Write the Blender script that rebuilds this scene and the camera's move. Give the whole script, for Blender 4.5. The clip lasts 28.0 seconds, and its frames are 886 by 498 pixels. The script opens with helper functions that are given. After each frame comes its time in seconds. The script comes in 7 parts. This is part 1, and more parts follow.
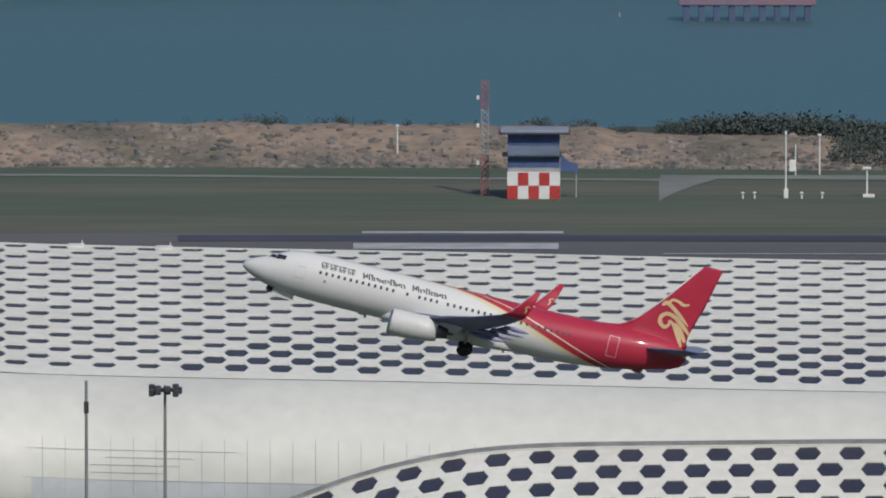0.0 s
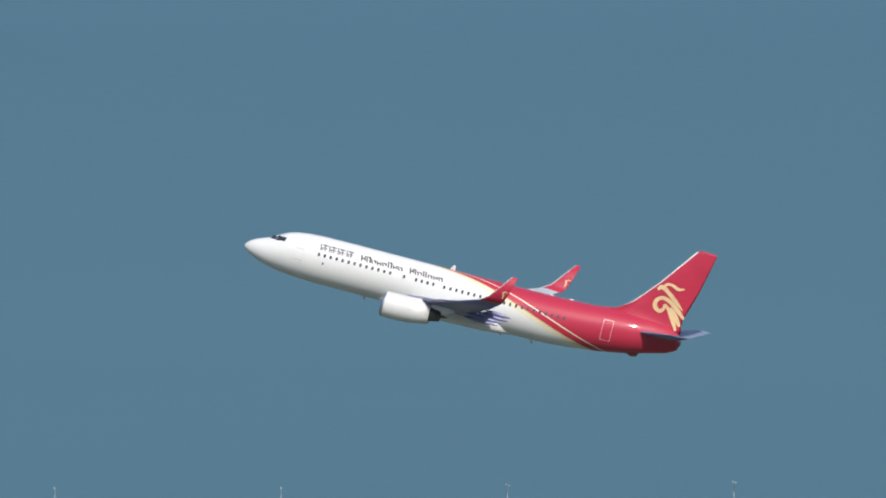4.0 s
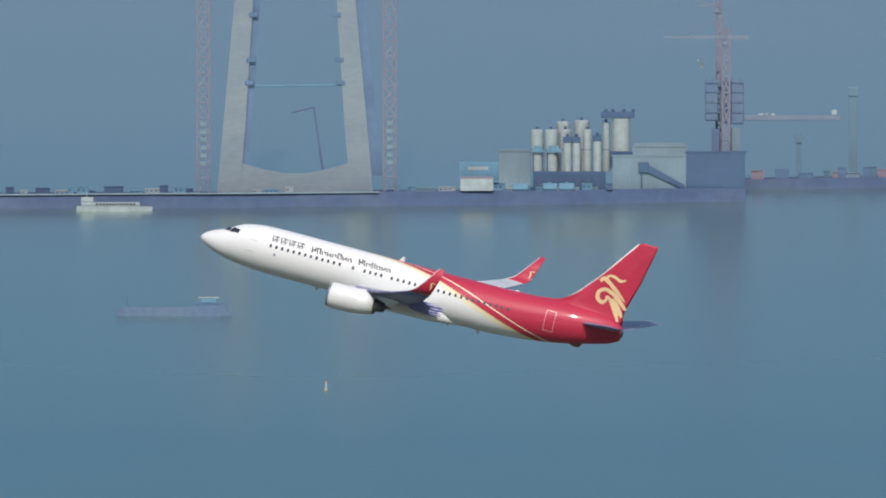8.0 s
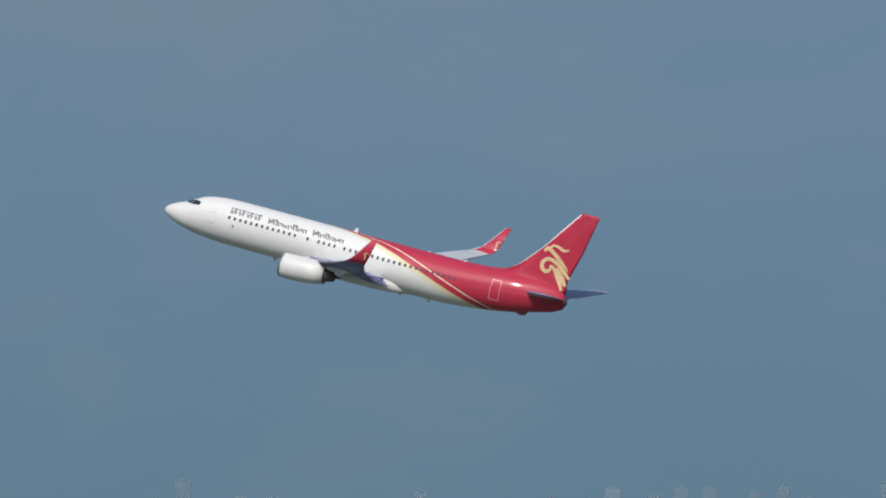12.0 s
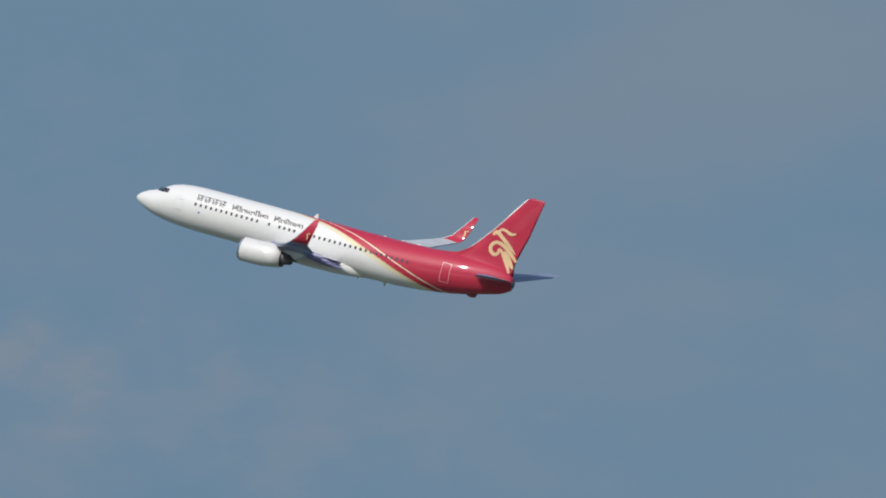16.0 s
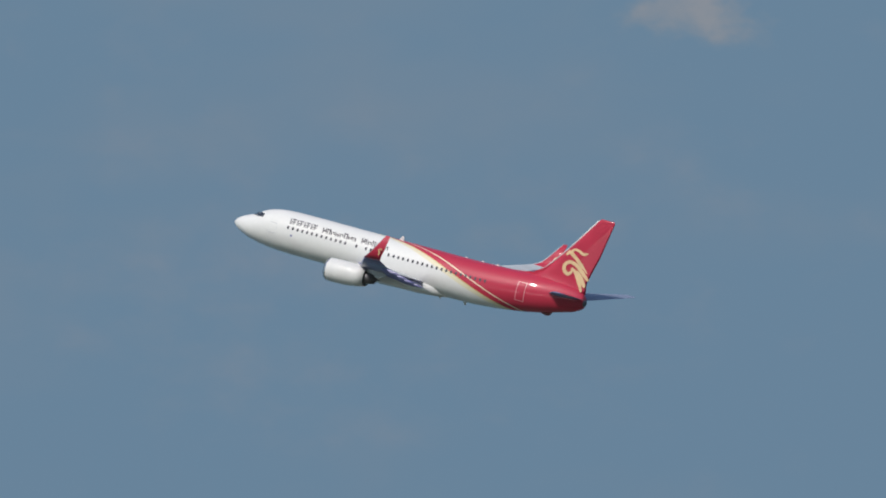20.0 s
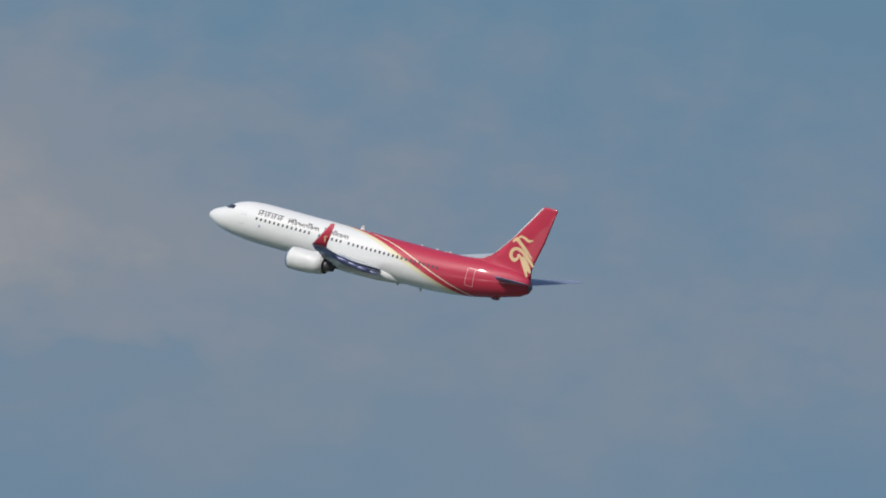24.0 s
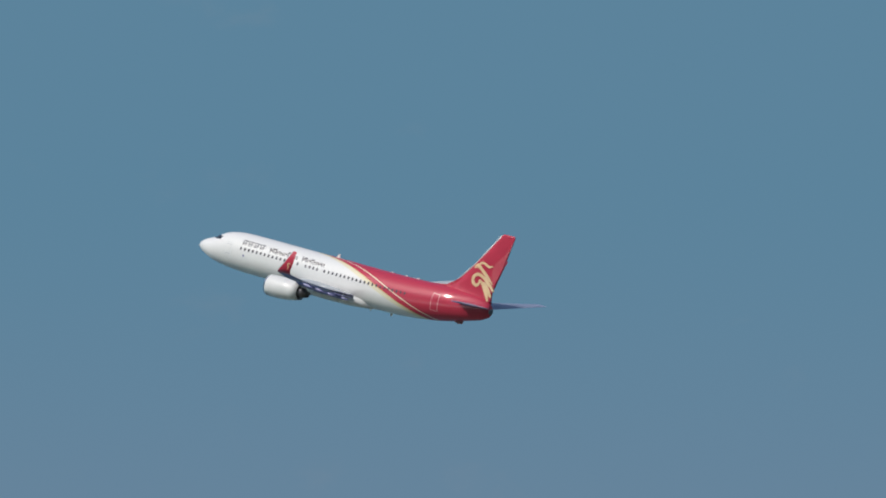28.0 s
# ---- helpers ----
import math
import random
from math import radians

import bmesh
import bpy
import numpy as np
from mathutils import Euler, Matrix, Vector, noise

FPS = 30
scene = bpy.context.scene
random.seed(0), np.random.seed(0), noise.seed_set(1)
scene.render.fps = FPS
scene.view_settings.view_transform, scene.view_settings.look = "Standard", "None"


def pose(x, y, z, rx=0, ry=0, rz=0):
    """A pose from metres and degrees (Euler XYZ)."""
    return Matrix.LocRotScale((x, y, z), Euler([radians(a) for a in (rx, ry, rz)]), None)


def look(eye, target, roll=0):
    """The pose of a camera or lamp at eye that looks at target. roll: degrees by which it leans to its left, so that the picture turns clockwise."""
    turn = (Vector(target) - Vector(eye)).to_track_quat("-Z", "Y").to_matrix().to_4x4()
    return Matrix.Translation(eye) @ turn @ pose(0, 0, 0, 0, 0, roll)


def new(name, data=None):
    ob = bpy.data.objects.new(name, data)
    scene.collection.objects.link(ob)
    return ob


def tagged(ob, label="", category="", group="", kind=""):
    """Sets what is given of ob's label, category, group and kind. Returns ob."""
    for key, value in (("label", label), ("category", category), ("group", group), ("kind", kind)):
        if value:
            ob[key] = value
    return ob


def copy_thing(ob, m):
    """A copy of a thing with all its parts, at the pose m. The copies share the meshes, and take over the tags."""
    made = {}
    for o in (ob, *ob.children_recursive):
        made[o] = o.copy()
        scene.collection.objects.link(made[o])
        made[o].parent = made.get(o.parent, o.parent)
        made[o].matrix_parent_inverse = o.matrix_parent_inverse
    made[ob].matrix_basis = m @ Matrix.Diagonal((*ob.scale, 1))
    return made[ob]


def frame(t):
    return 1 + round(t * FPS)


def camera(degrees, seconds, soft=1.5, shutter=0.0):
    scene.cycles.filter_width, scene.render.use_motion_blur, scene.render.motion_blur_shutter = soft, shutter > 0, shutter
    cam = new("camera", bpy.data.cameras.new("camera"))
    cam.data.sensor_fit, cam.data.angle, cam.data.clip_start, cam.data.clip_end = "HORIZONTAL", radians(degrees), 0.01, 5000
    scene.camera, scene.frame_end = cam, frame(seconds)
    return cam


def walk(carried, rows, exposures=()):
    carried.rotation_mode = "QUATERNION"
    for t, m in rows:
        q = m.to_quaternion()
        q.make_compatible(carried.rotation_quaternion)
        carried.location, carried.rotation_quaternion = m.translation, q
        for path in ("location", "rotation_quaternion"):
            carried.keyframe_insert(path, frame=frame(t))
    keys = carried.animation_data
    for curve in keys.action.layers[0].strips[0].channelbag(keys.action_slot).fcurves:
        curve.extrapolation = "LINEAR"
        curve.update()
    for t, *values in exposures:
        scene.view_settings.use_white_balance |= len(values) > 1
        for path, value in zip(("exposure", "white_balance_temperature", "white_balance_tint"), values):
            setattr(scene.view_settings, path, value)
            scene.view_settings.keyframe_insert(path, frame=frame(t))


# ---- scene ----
# The viewpoint is a hilltop 175 m above the sea. Places are given as azimuth (degrees to the left of the
# first view), distance from the viewpoint and height.
EYE = 175.0
cam = camera(3.0, 28.0, soft=1.9)
walk(cam, [
    (0.0, pose(0, 0, 175, 84.8445, 0, -0.0009)),
    (0.5, pose(0, 0, 175, 85.1290, 0, 1.7591)),
    (1.0, pose(0, 0, 175, 85.3809, 0, 3.3667)),
    (1.5, pose(0, 0, 175, 85.5666, 0, 5.0935)),
    (2.0, pose(0, 0, 175, 85.7121, 0, 6.6568)),
    (2.5, pose(0, 0, 175, 85.9338, 0, 8.2066)),
    (3.0, pose(0, 0, 175, 86.2193, 0, 10.1004)),
    (3.5, pose(0, 0, 175, 86.5157, 0, 11.9034)),
    (4.0, pose(0, 0, 175, 86.8536, 0, 13.5202)),
    (4.5, pose(0, 0, 175, 87.1208, 0, 15.1368)),
    (5.0, pose(0, 0, 175, 87.4003, 0, 16.7284)),
    (5.5, pose(0, 0, 175, 87.6903, 0, 18.3019)),
    (6.0, pose(0, 0, 175, 87.9797, 0, 19.9012)),
    (6.5, pose(0, 0, 175, 88.2576, 0, 21.5699)),
    (7.0, pose(0, 0, 175, 88.5220, 0, 23.3150)),
    (7.5, pose(0, 0, 175, 88.6878, 0, 24.9529)),
    (8.0, pose(0, 0, 175, 88.9273, 0, 26.5338)),
    (8.5, pose(0, 0, 175, 89.1350, 0, 28.0694)),
    (9.0, pose(0, 0, 175, 89.3856, 0, 29.6831)),
    (9.5, pose(0, 0, 175, 89.6539, 0, 31.2742)),
    (10.0, pose(0, 0, 175, 89.9517, 0, 32.8987)),
    (10.5, pose(0, 0, 175, 90.2199, 0, 34.5385)),
    (11.0, pose(0, 0, 175, 90.4072, 0, 35.9538)),
    (11.5, pose(0, 0, 175, 90.6297, 0, 37.4363)),
    (12.0, pose(0, 0, 175, 90.8576, 0, 39.0086)),
    (12.5, pose(0, 0, 175, 91.0897, 0, 40.6531)),
    (13.0, pose(0, 0, 175, 91.3203, 0, 42.2655)),
    (13.5, pose(0, 0, 175, 91.5436, 0, 43.7418)),
    (14.0, pose(0, 0, 175, 91.7584, 0, 45.0643)),
    (14.5, pose(0, 0, 175, 92.0052, 0, 46.3705)),
    (15.0, pose(0, 0, 175, 92.2515, 0, 47.8583)),
    (15.5, pose(0, 0, 175, 92.4488, 0, 49.2981)),
    (16.0, pose(0, 0, 175, 92.7149, 0, 50.7859)),
    (16.5, pose(0, 0, 175, 92.9548, 0, 52.2307)),
    (17.0, pose(0, 0, 175, 93.1698, 0, 53.7319)),
    (17.5, pose(0, 0, 175, 93.3876, 0, 55.1409)),
    (18.0, pose(0, 0, 175, 93.5685, 0, 56.5044)),
    (18.5, pose(0, 0, 175, 93.8356, 0, 57.9396)),
    (19.0, pose(0, 0, 175, 94.0644, 0, 59.4147)),
    (19.5, pose(0, 0, 175, 94.2838, 0, 60.8512)),
    (20.0, pose(0, 0, 175, 94.5390, 0, 62.1762)),
    (20.5, pose(0, 0, 175, 94.8183, 0, 63.5324)),
    (21.0, pose(0, 0, 175, 95.0395, 0, 64.8229)),
    (21.5, pose(0, 0, 175, 95.2225, 0, 66.0505)),
    (22.0, pose(0, 0, 175, 95.3947, 0, 67.3225)),
    (22.5, pose(0, 0, 175, 95.5388, 0, 68.5365)),
    (23.0, pose(0, 0, 175, 95.7048, 0, 69.7672)),
    (23.5, pose(0, 0, 175, 95.8907, 0, 71.0146)),
    (24.0, pose(0, 0, 175, 96.0854, 0, 72.2780)),
    (24.5, pose(0, 0, 175, 96.2777, 0, 73.5567)),
    (25.0, pose(0, 0, 175, 96.4657, 0, 74.8505)),
    (25.5, pose(0, 0, 175, 96.6390, 0, 75.8447)),
    (26.0, pose(0, 0, 175, 96.8232, 0, 77.0245)),
    (26.5, pose(0, 0, 175, 97.0062, 0, 78.2424)),
    (27.0, pose(0, 0, 175, 97.1941, 0, 79.3737)),
    (27.5, pose(0, 0, 175, 97.4029, 0, 80.5510)),
    (28.0, pose(0, 0, 175, 97.5913, 0, 81.5720)),
], exposures=[(0.0, -0.40), (1.0, -0.18), (2.0, 0.02), (3.0, 0.27), (4.5, 0.31), (7.0, 0.27), (8.0, 0.22), (9.0, 0.17), (10.0, 0.09), (11.0, 0.04), (14.0, 0.04), (15.0, 0.09), (17.0, 0.05), (20.0, 0.02), (22.0, 0.03), (26.0, 0.10), (28.0, 0.04)])

# ---- world and sun ----
SUN_AZ, SUN_EL = -157.0, 44.0
world = bpy.data.worlds.new("sky")
scene.world = world
world.use_nodes = True


def build_sky():
    nt = world.node_tree
    nt.nodes.clear()

    def n(kind, **kw):
        node = nt.nodes.new(kind)
        for key, value in kw.items():
            if key == "op":
                node.operation = value
            else:
                node.inputs[int(key[1:])].default_value = value
        return node

    def math_(op, a, b=None, c=None):
        node = nt.nodes.new("ShaderNodeMath")
        node.operation = op
        for i, v in enumerate((a, b, c)):
            if v is None:
                continue
            if isinstance(v, (int, float)):
                node.inputs[i].default_value = v
            else:
                nt.links.new(v, node.inputs[i])
        return node.outputs[0]

    def ramp(value, lo, hi):
        node = nt.nodes.new("ShaderNodeMapRange")
        node.interpolation_type = "SMOOTHSTEP"
        nt.links.new(value, node.inputs[0])
        node.inputs[1].default_value, node.inputs[2].default_value = lo, hi
        return node.outputs[0]

    def mix(fac, a, b):
        node = nt.nodes.new("ShaderNodeMix")
        node.data_type = "RGBA"
        if isinstance(fac, (int, float)):
            node.inputs[0].default_value = fac
        else:
            nt.links.new(fac, node.inputs[0])
        for i, v in ((6, a), (7, b)):
            if isinstance(v, tuple):
                node.inputs[i].default_value = (*v, 1)
            else:
                nt.links.new(v, node.inputs[i])
        return node.outputs[2]

    sky = nt.nodes.new("ShaderNodeTexSky")
    sky.sky_type, sky.sun_disc = "NISHITA", False
    sky.sun_elevation, sky.sun_rotation = radians(SUN_EL), radians(-SUN_AZ)
    sky.air_density, sky.dust_density, sky.ozone_density = 1.0, 2.0, 3.0
    scaled = nt.nodes.new("ShaderNodeVectorMath")
    scaled.operation = "SCALE"
    scaled.inputs[3].default_value = 0.12
    nt.links.new(sky.outputs[0], scaled.inputs[0])
    coord = nt.nodes.new("ShaderNodeTexCoord")
    sep = nt.nodes.new("ShaderNodeSeparateXYZ")
    nt.links.new(coord.outputs["Generated"], sep.inputs[0])
    x, y, z = sep.outputs
    # degrees of azimuth (left of the start) and of elevation
    az = math_("MULTIPLY", math_("ARCTAN2", math_("MULTIPLY", x, -1.0), y), 57.2958)
    el = math_("MULTIPLY", math_("ARCSINE", z), 57.2958)
    flat = nt.nodes.new("ShaderNodeCombineXYZ")
    nt.links.new(az, flat.inputs[0])
    nt.links.new(el, flat.inputs[1])

    def noise_(scale, detail, rough, stretch=1.0, shift=0.0):
        m = nt.nodes.new("ShaderNodeMapping")
        m.inputs[1].default_value = (shift, shift * 0.7, 0)
        m.inputs[3].default_value = (scale, scale * stretch, 1)
        nt.links.new(flat.outputs[0], m.inputs[0])
        t = nt.nodes.new("ShaderNodeTexNoise")
        t.inputs["Scale"].default_value, t.inputs["Detail"].default_value, t.inputs["Roughness"].default_value = 1.0, detail, rough
        nt.links.new(m.outputs[0], t.inputs["Vector"])
        return t.outputs[0]

    # haze in the lowest degrees, over the sky proper
    haze = mix(ramp(el, 6.2, 7.9), (0.136, 0.224, 0.320), (0.104, 0.221, 0.322))
    haze = mix(ramp(el, -0.4, 1.6), (0.113, 0.197, 0.273), haze)
    thickness = math_("MULTIPLY", ramp(noise_(0.45, 4.0, 0.55, 1.8, 3.0), 0.42, 0.70), math_("SUBTRACT", 1.0, ramp(az, 78.6, 80.2)))
    veil = mix(math_("MULTIPLY", thickness, math_("ADD", 0.45, math_("MULTIPLY", ramp(el, 0.2, 2.2), 0.55))), haze, (0.172, 0.235, 0.308))
    # ragged edges: the banks' places are shaken by a finer noise
    az_w = math_("ADD", az, math_("MULTIPLY", math_("SUBTRACT", noise_(2.6, 4.0, 0.55, 1.3, 21.0), 0.5), 0.85))
    el_w = math_("ADD", el, math_("MULTIPLY", math_("SUBTRACT", noise_(2.9, 4.0, 0.55, 1.5, 33.0), 0.5), 0.42))
    # cloud banks: azimuth, elevation, half width and half height in degrees, density
    def banks(rows):
        total = None
        for ca, ce, wa, we, dens in rows:
            dx = math_("MULTIPLY", math_("SUBTRACT", az_w, ca), 1.0 / wa)
            dy = math_("MULTIPLY", math_("SUBTRACT", el_w, ce), 1.0 / we)
            d2 = math_("ADD", math_("MULTIPLY", dx, dx), math_("MULTIPLY", dy, dy))
            g = math_("MULTIPLY", math_("EXPONENT", math_("MULTIPLY", d2, -1.0)), dens)
            total = g if total is None else math_("ADD", total, g)
        return total

    holes = banks(HOLES)
    thin = math_("ADD", math_("ADD", banks(VEILS), holes), math_("MULTIPLY", math_("SUBTRACT", noise_(0.8, 5.0, 0.55, 1.6, 5.0), 0.5), 1.0))
    thin = math_("ADD", thin, math_("MULTIPLY", math_("SUBTRACT", noise_(3.4, 5.0, 0.52, 1.5, 11.0), 0.5), 0.9))
    veil = mix(math_("MULTIPLY", ramp(thin, 0.15, 1.05), 0.9), veil, (0.222, 0.254, 0.308))
    puff = math_("ADD", math_("MULTIPLY", noise_(1.1, 5.0, 0.52, 1.5, 7.0), 0.62), math_("MULTIPLY", noise_(3.1, 5.0, 0.50, 1.35, 2.0), 0.38))
    total = math_("ADD", banks(CLOUDS), holes)
    edge = math_("ADD", total, math_("MULTIPLY", math_("SUBTRACT", puff, 0.5), 2.7))
    body = ramp(edge, 0.24, 0.98)
    tint = mix(ramp(edge, 0.50, 1.55), (0.222, 0.255, 0.300), (0.315, 0.308, 0.322))
    clouded = mix(math_("MULTIPLY", body, 0.9), veil, tint)
    out = mix(ramp(el, 14.0, 32.0), clouded, scaled.outputs[0])
    bg = nt.nodes.new("ShaderNodeBackground")
    nt.links.new(out, bg.inputs[0])
    bg.inputs[1].default_value = 1.0
    o = nt.nodes.new("ShaderNodeOutputWorld")
    nt.links.new(bg.outputs[0], o.inputs[0])


VEILS = [
    (47.4, 2.75, 1.0, 0.60, 0.72), (51.6, 2.15, 1.6, 0.40, 0.5), (54.2, 3.1, 1.8, 0.7, 0.40), (56.7, 3.70, 1.3, 0.5, 0.38), (58.6, 4.2, 1.0, 0.6, 0.35),
    (62.3, 4.5, 1.8, 0.8, 0.30), (67.2, 5.35, 1.8, 0.9, 0.60), (75.2, 6.45, 2.5, 1.05, 1.05), (78.2, 6.9, 0.8, 0.45, 0.30), (71.5, 6.0, 2.0, 0.8, 0.5),
]
HOLES = [
    (75.28, 6.85, 0.24, 0.07, -0.85), (74.95, 6.90, 0.42, 0.09, -0.75), (74.35, 6.86, 0.50, 0.07, -0.40), (74.6, 7.24, 0.5, 0.09, -0.5), (76.35, 7.35, 0.2, 0.06, -0.6),
    (74.46, 5.79, 0.20, 0.10, -1.5), (74.32, 5.91, 0.10, 0.05, -0.7), (74.1, 5.66, 0.25, 0.05, -0.8), (73.45, 5.70, 0.24, 0.09, -1.3), (76.45, 7.47, 0.55, 0.16, -1.2), (76.9, 7.24, 0.35, 0.12, -0.5), (57.66, 3.54, 0.34, 0.06, -0.9),
]
CLOUDS = [
    (46.55, 2.98, 0.75, 0.32, 0.72), (52.7, 3.95, 0.40, 0.30, 0.60), (52.2, 2.40, 0.5, 0.18, 0.45),
    (54.62, 3.80, 0.24, 0.34, 0.62), (55.53, 3.74, 0.36, 0.24, 0.82), (54.1, 2.97, 0.5, 0.22, 0.45), (54.65, 2.90, 0.25, 0.12, -0.45),
    (57.86, 3.86, 0.30, 0.40, 0.85), (57.9, 3.20, 0.62, 0.26, 1.02), (58.4, 3.44, 0.45, 0.18, 0.7), (59.4, 3.74, 0.26, 0.14, 0.70), (58.9, 3.60, 0.34, 0.10, 0.45),
    (61.28, 5.36, 0.22, 0.13, 0.85), (66.95, 5.70, 0.55, 0.42, 0.46), (69.5, 6.1, 1.0, 0.45, 0.50), (69.6, 5.75, 0.7, 0.12, 0.40),
    (75.45, 7.13, 0.50, 0.24, 0.72), (76.3, 7.04, 0.5, 0.17, 0.48), (75.1, 7.30, 0.3, 0.15, 0.40), (75.9, 6.85, 0.45, 0.36, 0.38), (73.8, 6.16, 0.85, 0.32, 1.05), (74.2, 6.62, 1.0, 0.22, 0.45), (76.1, 6.25, 0.9, 0.35, 0.50), (73.8, 7.05, 0.8, 0.2, 0.35),
]
build_sky()
sun = new("sun", bpy.data.lights.new("sun", "SUN"))
sun.data.energy, sun.data.angle, sun.data.color = 3.15, radians(0.53), (1.0, 0.952, 0.895)
sun.matrix_world = look((0, 0, 0), (math.sin(radians(SUN_AZ)) * math.cos(radians(SUN_EL)),
                                    -math.cos(radians(SUN_AZ)) * math.cos(radians(SUN_EL)), -math.sin(radians(SUN_EL))))

# ---- materials ----
def material(name, base, rough=0.6, metal=0.0, vary=0.12, scale=1.0, fine=12.0, bump=0.0, second=None, spec=0.5, coat=0.0, stretch=(1, 1, 1), blend=(0.42, 0.62)):
    """Paint, stone, metal and the like: a base colour with broad patches and fine grain, in object metres."""
    m = bpy.data.materials.new(name)
    m.use_nodes = True
    nt = m.node_tree
    b = nt.nodes["Principled BSDF"]
    co = nt.nodes.new("ShaderNodeTexCoord")
    mp = nt.nodes.new("ShaderNodeMapping")
    mp.inputs["Scale"].default_value = stretch
    nt.links.new(co.outputs["Object"], mp.inputs[0])

    def tex(s, detail):
        t = nt.nodes.new("ShaderNodeTexNoise")
        t.inputs["Scale"].default_value, t.inputs["Detail"].default_value = s, detail
        nt.links.new(mp.outputs[0], t.inputs["Vector"])
        return t

    broad, grain = tex(scale, 4.0), tex(fine, 3.0)
    other = second or tuple(c * (1 - 2.2 * vary) for c in base)
    rng = nt.nodes.new("ShaderNodeMapRange")
    rng.inputs[1].default_value, rng.inputs[2].default_value = blend
    nt.links.new(broad.outputs[0], rng.inputs[0])
    mx = nt.nodes.new("ShaderNodeMix")
    mx.data_type = "RGBA"
    mx.inputs[6].default_value, mx.inputs[7].default_value = (*base, 1), (*other, 1)
    nt.links.new(rng.outputs[0], mx.inputs[0])
    hsv = nt.nodes.new("ShaderNodeHueSaturation")
    gr = nt.nodes.new("ShaderNodeMapRange")
    gr.inputs[1].default_value, gr.inputs[2].default_value = 0.3, 0.7
    gr.inputs[3].default_value, gr.inputs[4].default_value = 1 - vary, 1 + vary
    nt.links.new(grain.outputs[0], gr.inputs[0])
    nt.links.new(gr.outputs[0], hsv.inputs["Value"])
    nt.links.new(mx.outputs[2], hsv.inputs["Color"])
    nt.links.new(hsv.outputs[0], b.inputs["Base Color"])
    b.inputs["Roughness"].default_value, b.inputs["Metallic"].default_value = rough, metal
    b.inputs["Specular IOR Level"].default_value, b.inputs["Coat Weight"].default_value = spec, coat
    b.inputs["Coat Roughness"].default_value = 0.04
    if bump:
        bm_ = nt.nodes.new("ShaderNodeBump")
        bm_.inputs["Strength"].default_value, bm_.inputs["Distance"].default_value = 0.6, bump
        nt.links.new(grain.outputs[0], bm_.inputs["Height"])
        nt.links.new(bm_.outputs[0], b.inputs["Normal"])
    return m


WHITE = (0.665, 0.66, 0.642)
RED = (0.42, 0.025, 0.055)


def livery_material():
    """White forward, red aft, with gold and red bands that sweep down and back between the two."""
    m = material("fuselage_paint", WHITE, rough=0.55, vary=0.02, scale=0.5, fine=4.0, coat=0.8, spec=0.2)
    nt = m.node_tree
    b = nt.nodes["Principled BSDF"]
    co = [n for n in nt.nodes if n.type == "TEX_COORD"][0]
    sep = nt.nodes.new("ShaderNodeSeparateXYZ")
    nt.links.new(co.outputs["Object"], sep.inputs[0])

    def op(kind, a, c):
        node = nt.nodes.new("ShaderNodeMath")
        node.operation = kind
        for i, v in enumerate((a, c)):
            if isinstance(v, (int, float)):
                node.inputs[i].default_value = v
            else:
                nt.links.new(v, node.inputs[i])
        return node.outputs[0]

    x, z = sep.outputs[0], sep.outputs[2]
    # the bands climb evenly round the hull: station behind the nose plus a tenth of a metre for each degree of rise
    rise = op("MULTIPLY", op("ARCSINE", op("MAXIMUM", op("MINIMUM", op("DIVIDE", op("ADD", z, 0.24), 2.02), 1.0), -1.0), 0.0), 57.2958)
    crown = op("MAXIMUM", op("SUBTRACT", rise, 45.0), 0.0)
    d = op("ADD", op("ADD", op("SUBTRACT", 18.0, x), op("MULTIPLY", rise, 0.1005)), op("MULTIPLY", op("MULTIPLY", crown, crown), 0.0006))
    t = op("DIVIDE", op("SUBTRACT", d, 24.0), 5.0)
    ramp = nt.nodes.new("ShaderNodeValToRGB")
    white, gold, cream, pale, red = WHITE, (0.58, 0.39, 0.18), (0.72, 0.62, 0.46), (0.66, 0.60, 0.42), RED
    stops = [(0.0, white), (0.04, white), (0.12, pale), (0.285, pale), (0.31, gold), (0.352, gold), (0.36, red), (0.642, red), (0.65, cream), (0.705, cream), (0.713, red)]
    el = ramp.color_ramp.elements
    el[0].position, el[0].color = 0.0, (*white, 1)
    el[1].position, el[1].color = stops[1][0], (*stops[1][1], 1)
    for p, c in stops[2:]:
        e = el.new(p)
        e.color = (*c, 1)
    nt.links.new(t, ramp.inputs[0])
    hsv = [n for n in nt.nodes if n.type == "HUE_SAT"][0]
    nt.links.new(ramp.outputs[0], hsv.inputs["Color"])
    return m


